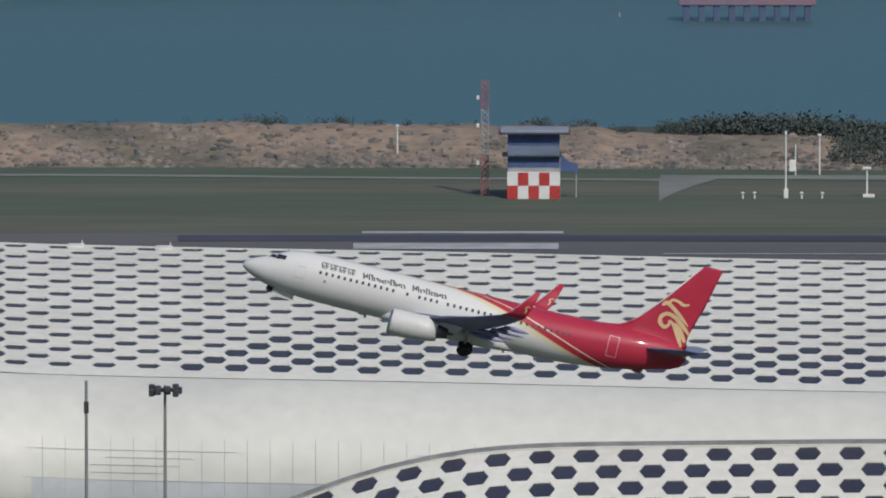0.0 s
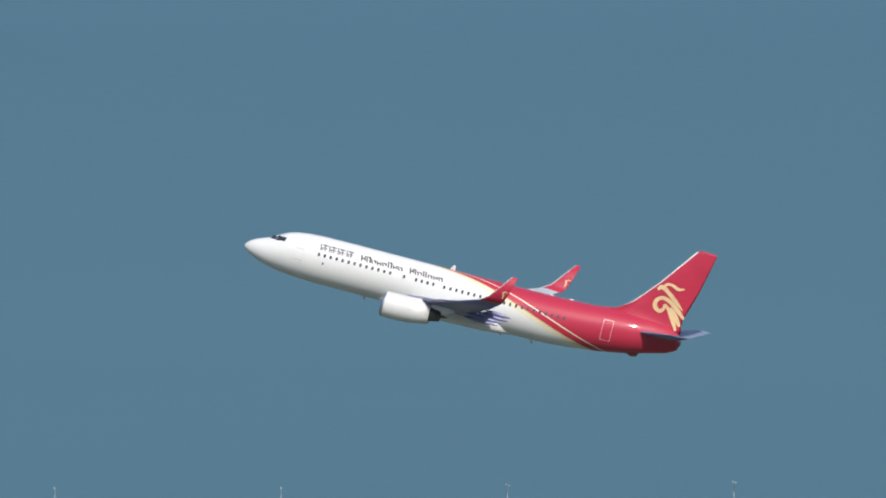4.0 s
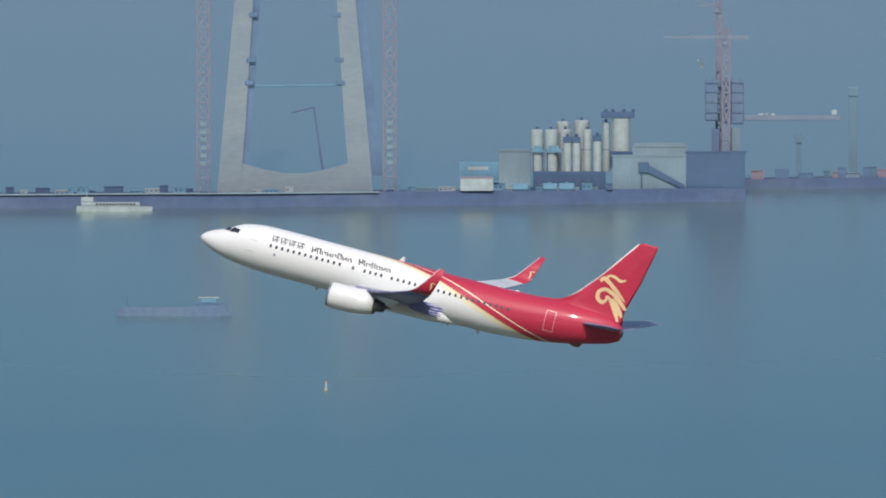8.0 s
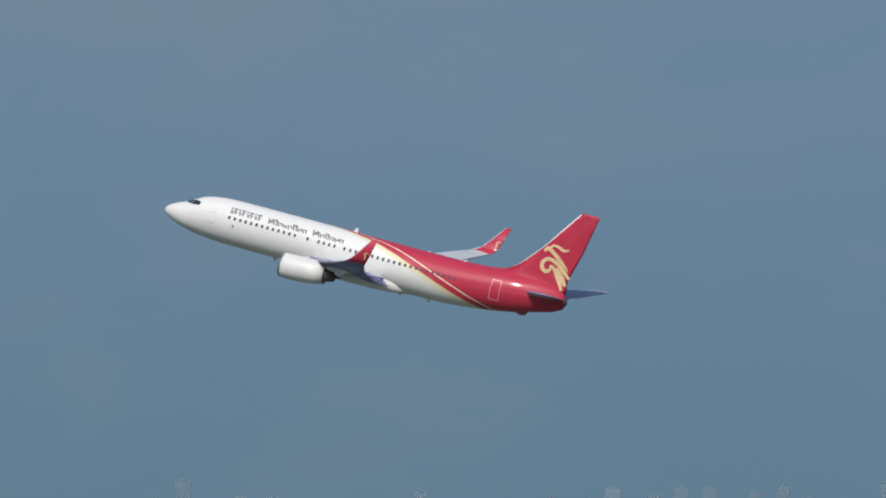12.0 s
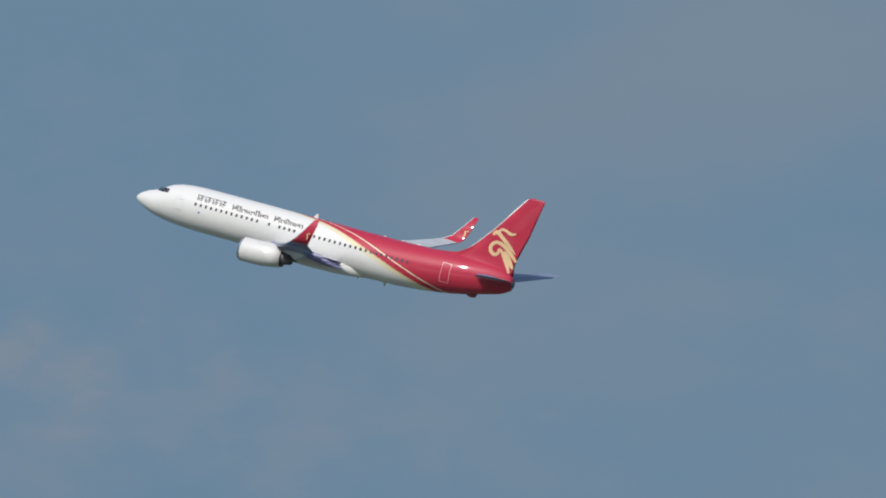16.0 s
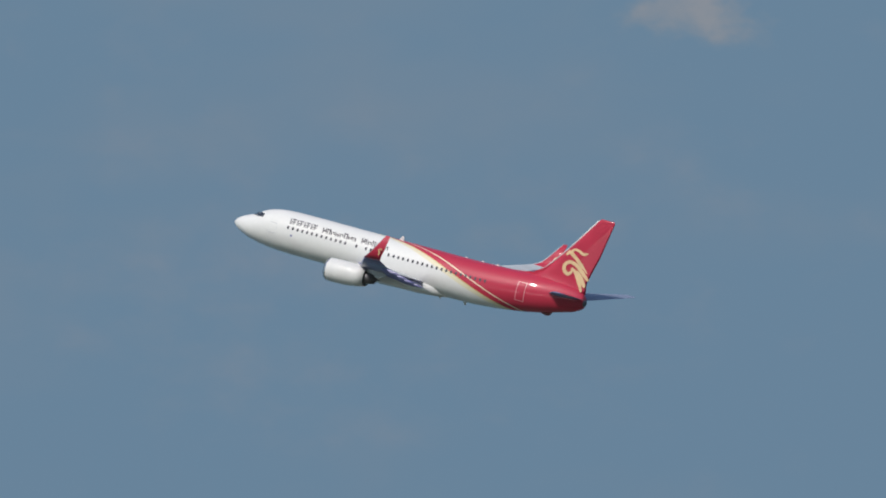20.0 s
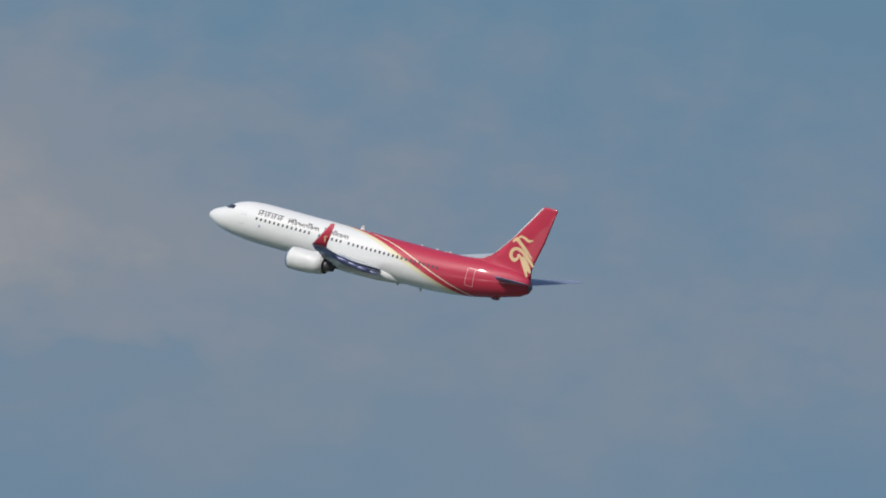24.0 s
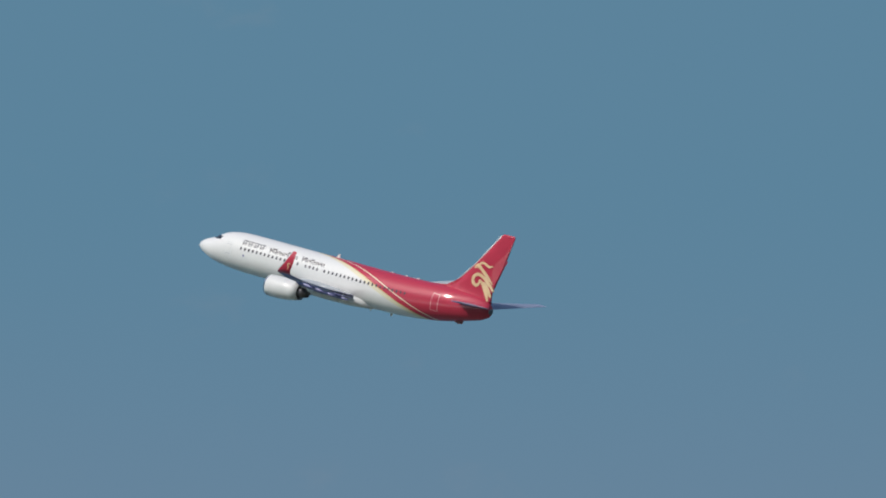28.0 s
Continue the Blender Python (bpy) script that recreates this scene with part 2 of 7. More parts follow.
def sea_material():
    """Estuary water: blue-grey inshore, its colour paled offshore in place of air haze, with long drifting bands and
    short ripples.
    """
    m = material("sea_water", (0.050, 0.124, 0.163), rough=0.30, vary=0.04, scale=0.004, fine=0.05, second=(0.058, 0.136, 0.174), spec=0.5)
    nt = m.node_tree
    b = nt.nodes["Principled BSDF"]
    geo = nt.nodes.new("ShaderNodeNewGeometry")
    wave = nt.nodes.new("ShaderNodeTexNoise")
    wave.inputs["Scale"].default_value, wave.inputs["Detail"].default_value = 0.35, 5.0
    nt.links.new(geo.outputs["Position"], wave.inputs["Vector"])
    bp = nt.nodes.new("ShaderNodeBump")
    bp.inputs["Strength"].default_value, bp.inputs["Distance"].default_value = 0.4, 0.4
    nt.links.new(wave.outputs[0], bp.inputs["Height"])
    nt.links.new(bp.outputs[0], b.inputs["Normal"])
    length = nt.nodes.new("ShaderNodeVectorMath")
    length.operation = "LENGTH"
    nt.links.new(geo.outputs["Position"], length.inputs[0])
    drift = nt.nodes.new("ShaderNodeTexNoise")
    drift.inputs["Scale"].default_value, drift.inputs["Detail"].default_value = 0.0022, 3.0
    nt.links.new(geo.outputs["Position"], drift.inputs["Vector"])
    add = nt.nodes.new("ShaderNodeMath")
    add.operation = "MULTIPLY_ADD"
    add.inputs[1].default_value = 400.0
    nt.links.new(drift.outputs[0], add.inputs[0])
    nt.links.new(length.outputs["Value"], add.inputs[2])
    # distance ramp that paints haze into the water's colour
    sea_haze = nt.nodes.new("ShaderNodeMapRange")
    sea_haze.interpolation_type = "SMOOTHSTEP"
    sea_haze.inputs[1].default_value, sea_haze.inputs[2].default_value = 3500.0, 4600.0
    nt.links.new(add.outputs[0], sea_haze.inputs[0])
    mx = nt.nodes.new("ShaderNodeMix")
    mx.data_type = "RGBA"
    hsv = [n for n in nt.nodes if n.type == "HUE_SAT"][0]
    slow = nt.nodes.new("ShaderNodeMath")
    slow.operation = "POWER"
    slow.inputs[1].default_value = 2.0
    nt.links.new(sea_haze.outputs[0], slow.inputs[0])
    nt.links.new(slow.outputs[0], mx.inputs[0])
    rough = nt.nodes.new("ShaderNodeMapRange")
    rough.inputs[3].default_value, rough.inputs[4].default_value = 0.44, 0.27
    nt.links.new(sea_haze.outputs[0], rough.inputs[0])
    nt.links.new(rough.outputs[0], b.inputs["Roughness"])
    nt.links.new(hsv.outputs[0], mx.inputs[6])
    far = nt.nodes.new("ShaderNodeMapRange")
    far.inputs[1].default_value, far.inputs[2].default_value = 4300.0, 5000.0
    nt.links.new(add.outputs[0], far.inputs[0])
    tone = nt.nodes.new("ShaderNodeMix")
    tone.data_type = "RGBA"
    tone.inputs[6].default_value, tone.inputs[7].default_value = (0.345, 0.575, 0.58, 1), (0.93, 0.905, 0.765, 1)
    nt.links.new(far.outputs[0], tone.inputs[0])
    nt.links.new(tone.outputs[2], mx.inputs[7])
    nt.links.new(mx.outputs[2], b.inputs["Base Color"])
    nt.links.new(sea_haze.outputs[0], b.inputs["Metallic"])
    # a metallic layer that mirrors the low hazy sky, its tint paled with distance as haze
    glint = nt.nodes.new("ShaderNodeBsdfPrincipled")
    glint.inputs["Metallic"].default_value = 1.0
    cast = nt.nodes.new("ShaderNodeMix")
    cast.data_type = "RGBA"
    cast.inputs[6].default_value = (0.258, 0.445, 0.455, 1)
    nt.links.new(sea_haze.outputs[0], cast.inputs[0])
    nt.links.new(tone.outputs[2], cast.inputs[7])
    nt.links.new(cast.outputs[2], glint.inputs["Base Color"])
    nt.links.new(rough.outputs[0], glint.inputs["Roughness"])
    nt.links.new(bp.outputs[0], glint.inputs["Normal"])
    both = nt.nodes.new("ShaderNodeMixShader")
    both.inputs[0].default_value = 0.75
    out = [n for n in nt.nodes if n.type == "OUTPUT_MATERIAL"][0]
    nt.links.new(b.outputs[0], both.inputs[1])
    nt.links.new(glint.outputs[0], both.inputs[2])
    nt.links.new(both.outputs[0], out.inputs["Surface"])
    return m


M = {
    "sea": sea_material(),
    "grass": material("airfield_grass", (0.068, 0.092, 0.064), 0.9, vary=0.16, scale=0.03, fine=0.35, second=(0.108, 0.106, 0.082), stretch=(0.12, 1, 1)),
    "asphalt": material("runway_asphalt", (0.098, 0.098, 0.104), 0.85, vary=0.1, scale=0.03, fine=1.2, second=(0.118, 0.115, 0.116), stretch=(0.2, 1, 1)),
    "rubber": material("tyre_marked_asphalt", (0.058, 0.058, 0.085), 0.8, vary=0.15, scale=0.05, fine=1.0, stretch=(0.1, 1, 1)),
    "concrete_path": material("pale_concrete_track", (0.20, 0.205, 0.19), 0.85, vary=0.1, scale=0.05, fine=1.0),
    "marking": material("faded_runway_paint", (0.42, 0.42, 0.43), 0.7, vary=0.1, scale=0.3, fine=3.0),
    "earth": material("bare_earth", (0.26, 0.20, 0.155), 0.95, vary=0.25, scale=0.06, fine=0.6, second=(0.13, 0.12, 0.095), bump=0.3),
    "dust": material("pale_dusty_earth", (0.30, 0.285, 0.255), 0.95, vary=0.15, scale=0.1, fine=0.8, second=(0.36, 0.31, 0.27)),
    "spoil": material("grey_brown_spoil", (0.165, 0.140, 0.135), 0.95, vary=0.18, scale=0.08, fine=0.6, second=(0.125, 0.115, 0.120)),
    "rock": material("revetment_rock", (0.22, 0.19, 0.17), 0.95, vary=0.3, scale=0.2, fine=1.5, second=(0.10, 0.10, 0.095), bump=0.1),
    "scrub": material("dark_scrub", (0.082, 0.102, 0.092), 0.95, vary=0.10, scale=0.05, fine=0.5, second=(0.118, 0.108, 0.098)),
    "teal_scrub": material("dull_teal_foliage", (0.092, 0.122, 0.110), 0.9, vary=0.10, scale=0.3, fine=2.0, second=(0.108, 0.122, 0.102)),
    "pale_glass": material("pale_tinted_glazing", (0.52, 0.545, 0.56), 0.3, vary=0.06, scale=0.1, fine=0.8),
    "dry_scrub": material("dry_brown_scrub", (0.105, 0.098, 0.078), 0.95, vary=0.25, scale=0.15, fine=1.5, second=(0.070, 0.085, 0.060)),
    "green_net": material("green_sheeting", (0.045, 0.30, 0.235), 0.7, vary=0.12, scale=0.06, fine=0.8, second=(0.075, 0.35, 0.29)),
    "roof": material("white_roof_panel", (0.77, 0.75, 0.67), 0.45, vary=0.06, scale=0.05, fine=0.8, second=(0.685, 0.665, 0.59)),
    "roof_plain": material("white_roof_metal", (0.61, 0.61, 0.565), 0.5, vary=0.04, scale=0.05, fine=0.6, second=(0.54, 0.54, 0.505)),
    "skylight": material("dark_roof_glass", (0.043, 0.044, 0.068), 0.4, vary=0.1, scale=0.2, fine=2.0),
    "concrete": material("bridge_concrete", (0.255, 0.262, 0.275), 0.9, vary=0.10, scale=0.08, fine=1.0, second=(0.215, 0.222, 0.235), stretch=(1, 1, 3)),
    "underdeck": material("grey_violet_box_girder", (0.50, 0.53, 0.67), 0.8, vary=0.06, scale=0.05, fine=0.5),
    # pier head and rear cap: the deck's shade is put into this colour
    "pier_head": material("shade_dark_pier_concrete", (0.145, 0.165, 0.245), 0.9, vary=0.1, scale=0.2, fine=1.0),
    "mast_grey": material("mid_grey_mast_paint", (0.25, 0.255, 0.26), 0.6, vary=0.1, scale=0.5, fine=3),
    "girder": material("weathered_girder_concrete", (0.20, 0.205, 0.21), 0.9, vary=0.1, scale=0.1, fine=1.0),
    # upper shafts, greyed in the base colour as if under the deck
    "column_concrete": material("shade_grey_column_concrete", (0.150, 0.185, 0.220), 0.9, vary=0.10, scale=0.3, fine=1.5, second=(0.135, 0.17, 0.205)),
    "deck_asphalt": material("dark_deck_asphalt", (0.075, 0.080, 0.092), 0.9, vary=0.1, scale=0.1, fine=1.0, second=(0.075, 0.080, 0.090)),
    "pale_concrete": material("pale_pier_concrete", (0.36, 0.38, 0.375), 0.9, vary=0.12, scale=0.3, fine=1.5, second=(0.275, 0.285, 0.275)),
    "steel": material("galvanised_steel", (0.42, 0.44, 0.46), 0.5, metal=0.3, vary=0.1, scale=1, fine=5),
    "dark": material("dark_grey_metal", (0.05, 0.052, 0.06), 0.5, vary=0.1, scale=1, fine=5),
    "white": material("white_paint", (0.76, 0.76, 0.74), 0.4, vary=0.05, scale=0.8, fine=5),
    "red": material("red_paint", (0.48, 0.05, 0.045), 0.5, vary=0.08, scale=0.5, fine=3),
    "faded_red": material("faded_red_paint", (0.30, 0.105, 0.10), 0.7, vary=0.1, scale=0.3, fine=2),
    "truck_blue": material("bright_blue_tarpaulin", (0.055, 0.215, 0.47), 0.6, vary=0.06, scale=0.5, fine=3),
    "truck_green": material("grey_green_container", (0.13, 0.245, 0.25), 0.6, vary=0.08, scale=0.5, fine=3),
    "rail_grey": material("dull_grey_blue_railing", (0.15, 0.17, 0.20), 0.6, vary=0.08, scale=0.5, fine=3),
    "cabin_blue": material("dull_blue_cladding", (0.070, 0.115, 0.265), 0.6, vary=0.08, scale=0.5, fine=3),
    "cabin_pane": material("blue_grey_glazing", (0.17, 0.22, 0.31), 0.35, vary=0.08, scale=0.5, fine=3),
    "cabin_roof": material("blue_grey_roof_sheet", (0.26, 0.29, 0.355), 0.6, vary=0.08, scale=0.5, fine=3),
    "hedge": material("dense_dark_foliage", (0.058, 0.080, 0.076), 0.9, vary=0.12, scale=0.3, fine=2.0, second=(0.070, 0.090, 0.078)),
    "lime": material("lime_green_paint", (0.28, 0.35, 0.17), 0.5, vary=0.08, scale=0.5, fine=3),
    "orange": material("orange_paint", (0.52, 0.20, 0.04), 0.5, vary=0.08, scale=0.5, fine=3),
    "cabin_glass": material("dim_cabin_window", (0.075, 0.072, 0.085), 0.2, vary=0.05, scale=1, fine=3),
    "glass": material("dark_vehicle_glass", (0.03, 0.035, 0.045), 0.12, vary=0.05, scale=1, fine=3),
    "tyre": material("black_tyre", (0.02, 0.02, 0.022), 0.85, vary=0.1, scale=2, fine=9),
    "gold": material("gold_paint", (0.68, 0.48, 0.26), 0.35, vary=0.05, scale=0.6, fine=4, coat=0.4),
    "tail_red": material("red_aircraft_paint", RED, 0.55, vary=0.04, scale=0.5, fine=4, coat=0.4, spec=0.2),
    "aircraft_white": material("white_aircraft_paint", WHITE, 0.5, vary=0.03, scale=0.5, fine=4, coat=0.6, spec=0.2),
    # wing colour with the shade of the underside mixed in
    "wing_grey": material("shade_blue_wing_paint", (0.175, 0.175, 0.34), 0.35, vary=0.06, scale=0.6, fine=4),
    # lighter copy of the wing colour for the sunlit top
    "wing_top": material("sunlit_grey_wing_top", (0.44, 0.47, 0.49), 0.4, vary=0.05, scale=0.6, fine=4),
    # tailplane top, darkened in the colour in place of shade
    "tail_top": material("shade_blue_tailplane_paint", (0.21, 0.245, 0.345), 0.4, vary=0.05, scale=0.6, fine=4),
    "panel_line": material("grey_panel_line", (0.55, 0.56, 0.57), 0.5, vary=0.03, scale=1, fine=5),
    "stroke_grey": material("grey_door_stroke", (0.42, 0.43, 0.45), 0.5, vary=0.03, scale=1, fine=5),
    "panel_line_white": material("pale_panel_line", (0.55, 0.26, 0.27), 0.4, vary=0.03, scale=1, fine=5),
    "lettering_pale": material("mid_grey_lettering", (0.12, 0.12, 0.135), 0.4, vary=0.05, scale=1, fine=5),
    "lettering": material("dark_grey_lettering", (0.045, 0.042, 0.055), 0.4, vary=0.05, scale=1, fine=5),
    "bare_metal": material("bare_aluminium", (0.62, 0.63, 0.65), 0.25, metal=0.9, vary=0.04, scale=1, fine=5),
    "nozzle": material("dark_exhaust_metal", (0.16, 0.15, 0.16), 0.4, metal=0.7, vary=0.1, scale=2, fine=8),
    "livery": livery_material(),
    "pale_red": material("pale_red_mast_paint", (0.36, 0.16, 0.16), 0.7, vary=0.08, scale=0.3, fine=2),
    "foam": material("white_foam", (0.55, 0.58, 0.60), 0.9, vary=0.2, scale=0.2, fine=2),
}

# ---- helpers of this scene ----
def spot(az, r, z=0.0):
    a = radians(az)
    return Vector((-r * math.sin(a), r * math.cos(a), z))


def sea_height(r):
    """The sea is level near the shore and climbs gently towards the skyline, so that the far water reaches the horizon."""
    if r < 3000:
        return 0.0
    s = r - 3000
    return EYE - r * (1746 - 0.582 * s - 1.69e-4 * s * s) / 29940


def facing(az, r, z=0.0, turn=0.0):
    """A pose whose x runs to the right of the view, y away and z up."""
    p = spot(az, r, z)
    return pose(p.x, p.y, p.z, 0, 0, az + turn)


def mesh_of(name, bm, mat, smooth=False):
    me = bpy.data.meshes.new(name)
    bmesh.ops.recalc_face_normals(bm, faces=bm.faces[:])
    bm.to_mesh(me)
    bm.free()
    me.materials.append(mat)
    if smooth:
        me.polygons.foreach_set("use_smooth", [True] * len(me.polygons))
    return me


def part(name, bm, mat, parent=None, label="", smooth=False):
    """One mesh object under a thing or under a part."""
    me = bm if isinstance(bm, bpy.types.Mesh) else mesh_of(name, bm, mat, smooth)
    ob = new(name, me)
    ob.parent = parent
    if label:
        ob["label"] = label
    return ob


def thing(name, m, label, category, group="", kind=""):
    ob = new(name)
    ob.matrix_world = m
    ob.empty_display_size = 0.5
    return tagged(ob, label, category, group, kind)


def box(bm, x0, x1, y0, y1, z0, z1, bevel=0.0):
    r = bmesh.ops.create_cube(bm, size=1.0)
    for v in r["verts"]:
        v.co = Vector((x0 if v.co.x < 0 else x1, y0 if v.co.y < 0 else y1, z0 if v.co.z < 0 else z1))
    if bevel:
        edges = list({e for v in r["verts"] for e in v.link_edges})
        bmesh.ops.bevel(bm, geom=edges, offset=bevel, segments=1, affect="EDGES", profile=0.5)
    return bm


def boxed(*dims, bevel=0.0):
    return box(bmesh.new(), *dims, bevel=bevel)


def rod(bm, a, b, ra, rb=None, seg=8):
    a, b = Vector(a), Vector(b)
    d = b - a
    m = Matrix.Translation((a + b) / 2) @ d.to_track_quat("Z", "Y").to_matrix().to_4x4()
    bmesh.ops.create_cone(bm, cap_ends=True, segments=seg, radius1=ra, radius2=ra if rb is None else rb, depth=d.length, matrix=m)
    return bm


def rodded(*args, **kw):
    return rod(bmesh.new(), *args, **kw)


def loft(bm, rings, closed=True, caps=True):
    """Skin through rings of points, each ring of the same length."""
    vs = [[bm.verts.new(p) for p in ring] for ring in rings]
    n = len(vs[0])
    for a, b in zip(vs, vs[1:]):
        for i in range(n if closed else n - 1):
            j = (i + 1) % n
            bm.faces.new((a[i], a[j], b[j], b[i]))
    if caps and closed:
        bm.faces.new(vs[0][::-1])
        bm.faces.new(vs[-1])
    return bm


def prism(points, y0, y1, axis="y"):
    """A flat outline in x and z given thickness along y (or in x and y, along z)."""
    bm = bmesh.new()
    if axis == "y":
        rings = [[Vector((x, y, z)) for x, z in points] for y in (y0, y1)]
    else:
        rings = [[Vector((x, y, z)) for x, y in points] for z in (y0, y1)]
    return loft(bm, rings)


def sheet(name, rows, mat, label, category="", kind="structure"):
    """An open surface through rows of points."""
    me = mesh_of(name, loft(bmesh.new(), rows, closed=False), mat, True)
    return tagged(new(name, me), label, category, kind=kind)


# ---- the setting: sea, land, runway ----
AZ = [-180 + i * 6 for i in range(28)] + [-15 + i * 2.5 for i in range(49)] + [110 + i * 7 for i in range(11)]
RADII = [300, 900, 1600, 2100, 2500, 3000] + [3000 + 95 * i for i in range(1, 21)]
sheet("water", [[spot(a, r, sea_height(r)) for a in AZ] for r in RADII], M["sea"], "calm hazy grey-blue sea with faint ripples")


def shore(az):
    """Distance of the sea's edge."""
    return 2091 - 5.2 * (az + 1.5) + 2.0 * math.sin(az * 7.1) + 1.2 * math.sin(az * 17.3)


LAND_AZ = [-60, -40, -25, -12] + [-6 + 0.25 * i for i in range(73)] + [18, 30, 45, 60, 90, 130, 180, 230, 270, 300]
LAND = [-0.2, 2.2, 2.5, 2.5, 2.5, 12, 48, 104, 148, 168, 173.3, 173.4]


def land_row(i, az):
    r = shore(az) if -30 < az < 20 else 2080
    return spot(az, (r + 1.5, r - 4, r - 60, 1600, 900, 640, 440, 260, 120, 40, 10, 0.02)[i], LAND[i])


sheet("ground", [[land_row(i, a) for a in LAND_AZ] for i in range(12)], M["grass"], "grey-green airfield grass rising to the hill of the viewpoint")


def strip(name, az0, az1, near, far, z, mat, label, step=0.25, parent=None):
    """A flat band on the ground between two distances that may vary with azimuth."""
    n = max(2, int(abs(az1 - az0) / step))
    azs = [az0 + (az1 - az0) * i / n for i in range(n + 1)]
    ne = near if callable(near) else (lambda a: near)
    fa = far if callable(far) else (lambda a: far)
    bm = loft(bmesh.new(), [[spot(a, ne(a), z) for a in azs], [spot(a, fa(a), z) for a in azs],
                            [spot(a, fa(a), z - 0.3) for a in azs], [spot(a, ne(a), z - 0.3) for a in azs]], closed=False)
    ob = part(name, bm, mat, parent, label)
    return ob if parent else tagged(ob, label, "runway" if "runway" in name else "road", kind="structure")

# ---- the airliner: x forward, y to port, z up, origin 18 m behind the nose ----
# stations of the hull: distance behind the nose, top, bottom, half width
HULL = [(-0.10, -0.56, -0.70, 0.07), (0.05, -0.35, -0.92, 0.27), (0.40, -0.06, -1.16, 0.55), (1.0, 0.24, -1.45, 0.86), (1.7, 0.50, -1.70, 1.15),
        (2.2, 0.70, -1.83, 1.31), (2.8, 1.08, -1.94, 1.46), (3.4, 1.36, -2.04, 1.58), (4.2, 1.56, -2.13, 1.70), (5.2, 1.70, -2.20, 1.80),
        (6.5, 1.76, -2.25, 1.87), (9.0, 1.78, -2.26, 1.88), (14.0, 1.78, -2.26, 1.88), (20.0, 1.78, -2.26, 1.88), (24.0, 1.78, -2.26, 1.88),
        (26.5, 1.80, -2.22, 1.86), (29.0, 1.88, -2.03, 1.77), (31.5, 1.98, -1.70, 1.60), (33.5, 1.96, -1.32, 1.38), (35.2, 1.90, -0.88, 1.08),
        (36.6, 1.66, -0.52, 0.74), (37.25, 1.40, -0.20, 0.52), (37.55, 1.10, 0.00, 0.36)]


def hull_at(s):
    for a, b in zip(HULL, HULL[1:]):
        if a[0] <= s <= b[0]:
            t = (s - a[0]) / (b[0] - a[0])
            return [a[i] + (b[i] - a[i]) * t for i in (1, 2, 3)]
    return HULL[-1][1:]


def skin(s, z, side=1, out=0.0):
    """A point of the hull's skin at a station and height, and the direction out of it."""
    top, bot, hw = hull_at(s)
    c, h = (top + bot) / 2, (top - bot) / 2
    k = max(-0.999, min(0.999, (z - c) / h))
    y = hw * math.sqrt(1 - k * k)
    n = Vector((0, y / hw ** 2, (z - c) / h ** 2)).normalized()
    return Vector((18 - s, side * (y + out * n.y), z + out * n.z))


def patch(s0, s1, z0, z1, side, out=0.012, lean=0.0, ns=1, nz=4, thick=0.02):
    """A thin plate that follows the hull between two stations and two heights."""
    bm = bmesh.new()
    front = [[skin(s0 + (s1 - s0) * i / ns + lean * j / nz, z0 + (z1 - z0) * j / nz, side, out) for i in range(ns + 1)] for j in range(nz + 1)]
    back = [[skin(s0 + (s1 - s0) * i / ns + lean * j / nz, z0 + (z1 - z0) * j / nz, side, out - thick) for i in range(ns + 1)] for j in range(nz + 1)]
    rim = lambda g: [*g[0], *[r[-1] for r in g[1:]], *g[-1][-2::-1], *[r[0] for r in g[-2:0:-1]]]
    loft(bm, front, closed=False)
    a, b = [bm.verts.new(p) for p in rim(front)], [bm.verts.new(p) for p in rim(back)]
    for i in range(len(a)):
        j = (i + 1) % len(a)
        bm.faces.new((a[i], a[j], b[j], b[i]))
    return bm


def foil(chord, thick, n=7):
    """A wing section as (fraction of chord from the leading edge, half thickness) going round."""
    xs = [0.5 * (1 - math.cos(math.pi * i / n)) for i in range(n + 1)]
    th = lambda x: thick * (1.48 * math.sqrt(x) - 0.63 * x - 1.758 * x * x + 1.4215 * x ** 3 - 0.5075 * x ** 4)
    return [(x * chord, th(x) * chord) for x in xs] + [(x * chord, -0.7 * th(x) * chord) for x in xs[-2:0:-1]]


def wing_mesh(rows, lift=(0, 0, 1)):
    """rows: leading edge station, y, z, chord, thickness, and the direction of thickness as an angle from upright."""
    rings = []
    for s, y, z, chord, thick, lean in rows:
        u = Vector((0, -math.sin(radians(lean)), math.cos(radians(lean))))
        rings.append([Vector((18 - s - a, y, z)) + u * h for a, h in foil(chord, thick)])
    return loft(bmesh.new(), rings)


def tube(stations, seg=28, y=0.0, z=0.0, inner=None):
    rings = []
    for s, r, dz in stations:
        rings.append([Vector((18 - s, y + r * math.cos(2 * math.pi * i / seg), z + dz + r * math.sin(2 * math.pi * i / seg))) for i in range(seg)])
    return loft(bmesh.new(), rings, caps=False)


def ribbon(points, width, y, thick, taper=True):
    """A curved flat band in the plane of the fin (station, height), of the given widths."""
    bm = bmesh.new()
    rings = []
    n = len(points)
    for i, (s, z) in enumerate(points):
        a, b = points[max(0, i - 1)], points[min(n - 1, i + 1)]
        t = Vector((b[0] - a[0], b[1] - a[1])).normalized()
        w = (width[i] if isinstance(width, (list, tuple)) else width) / 2
        nx, nz = -t.y * w, t.x * w
        rings.append([Vector((18 - s - nx, y, z + nz)), Vector((18 - s + nx, y, z - nz)),
                      Vector((18 - s + nx, y + thick, z - nz)), Vector((18 - s - nx, y + thick, z + nz))])
    return loft(bm, rings)


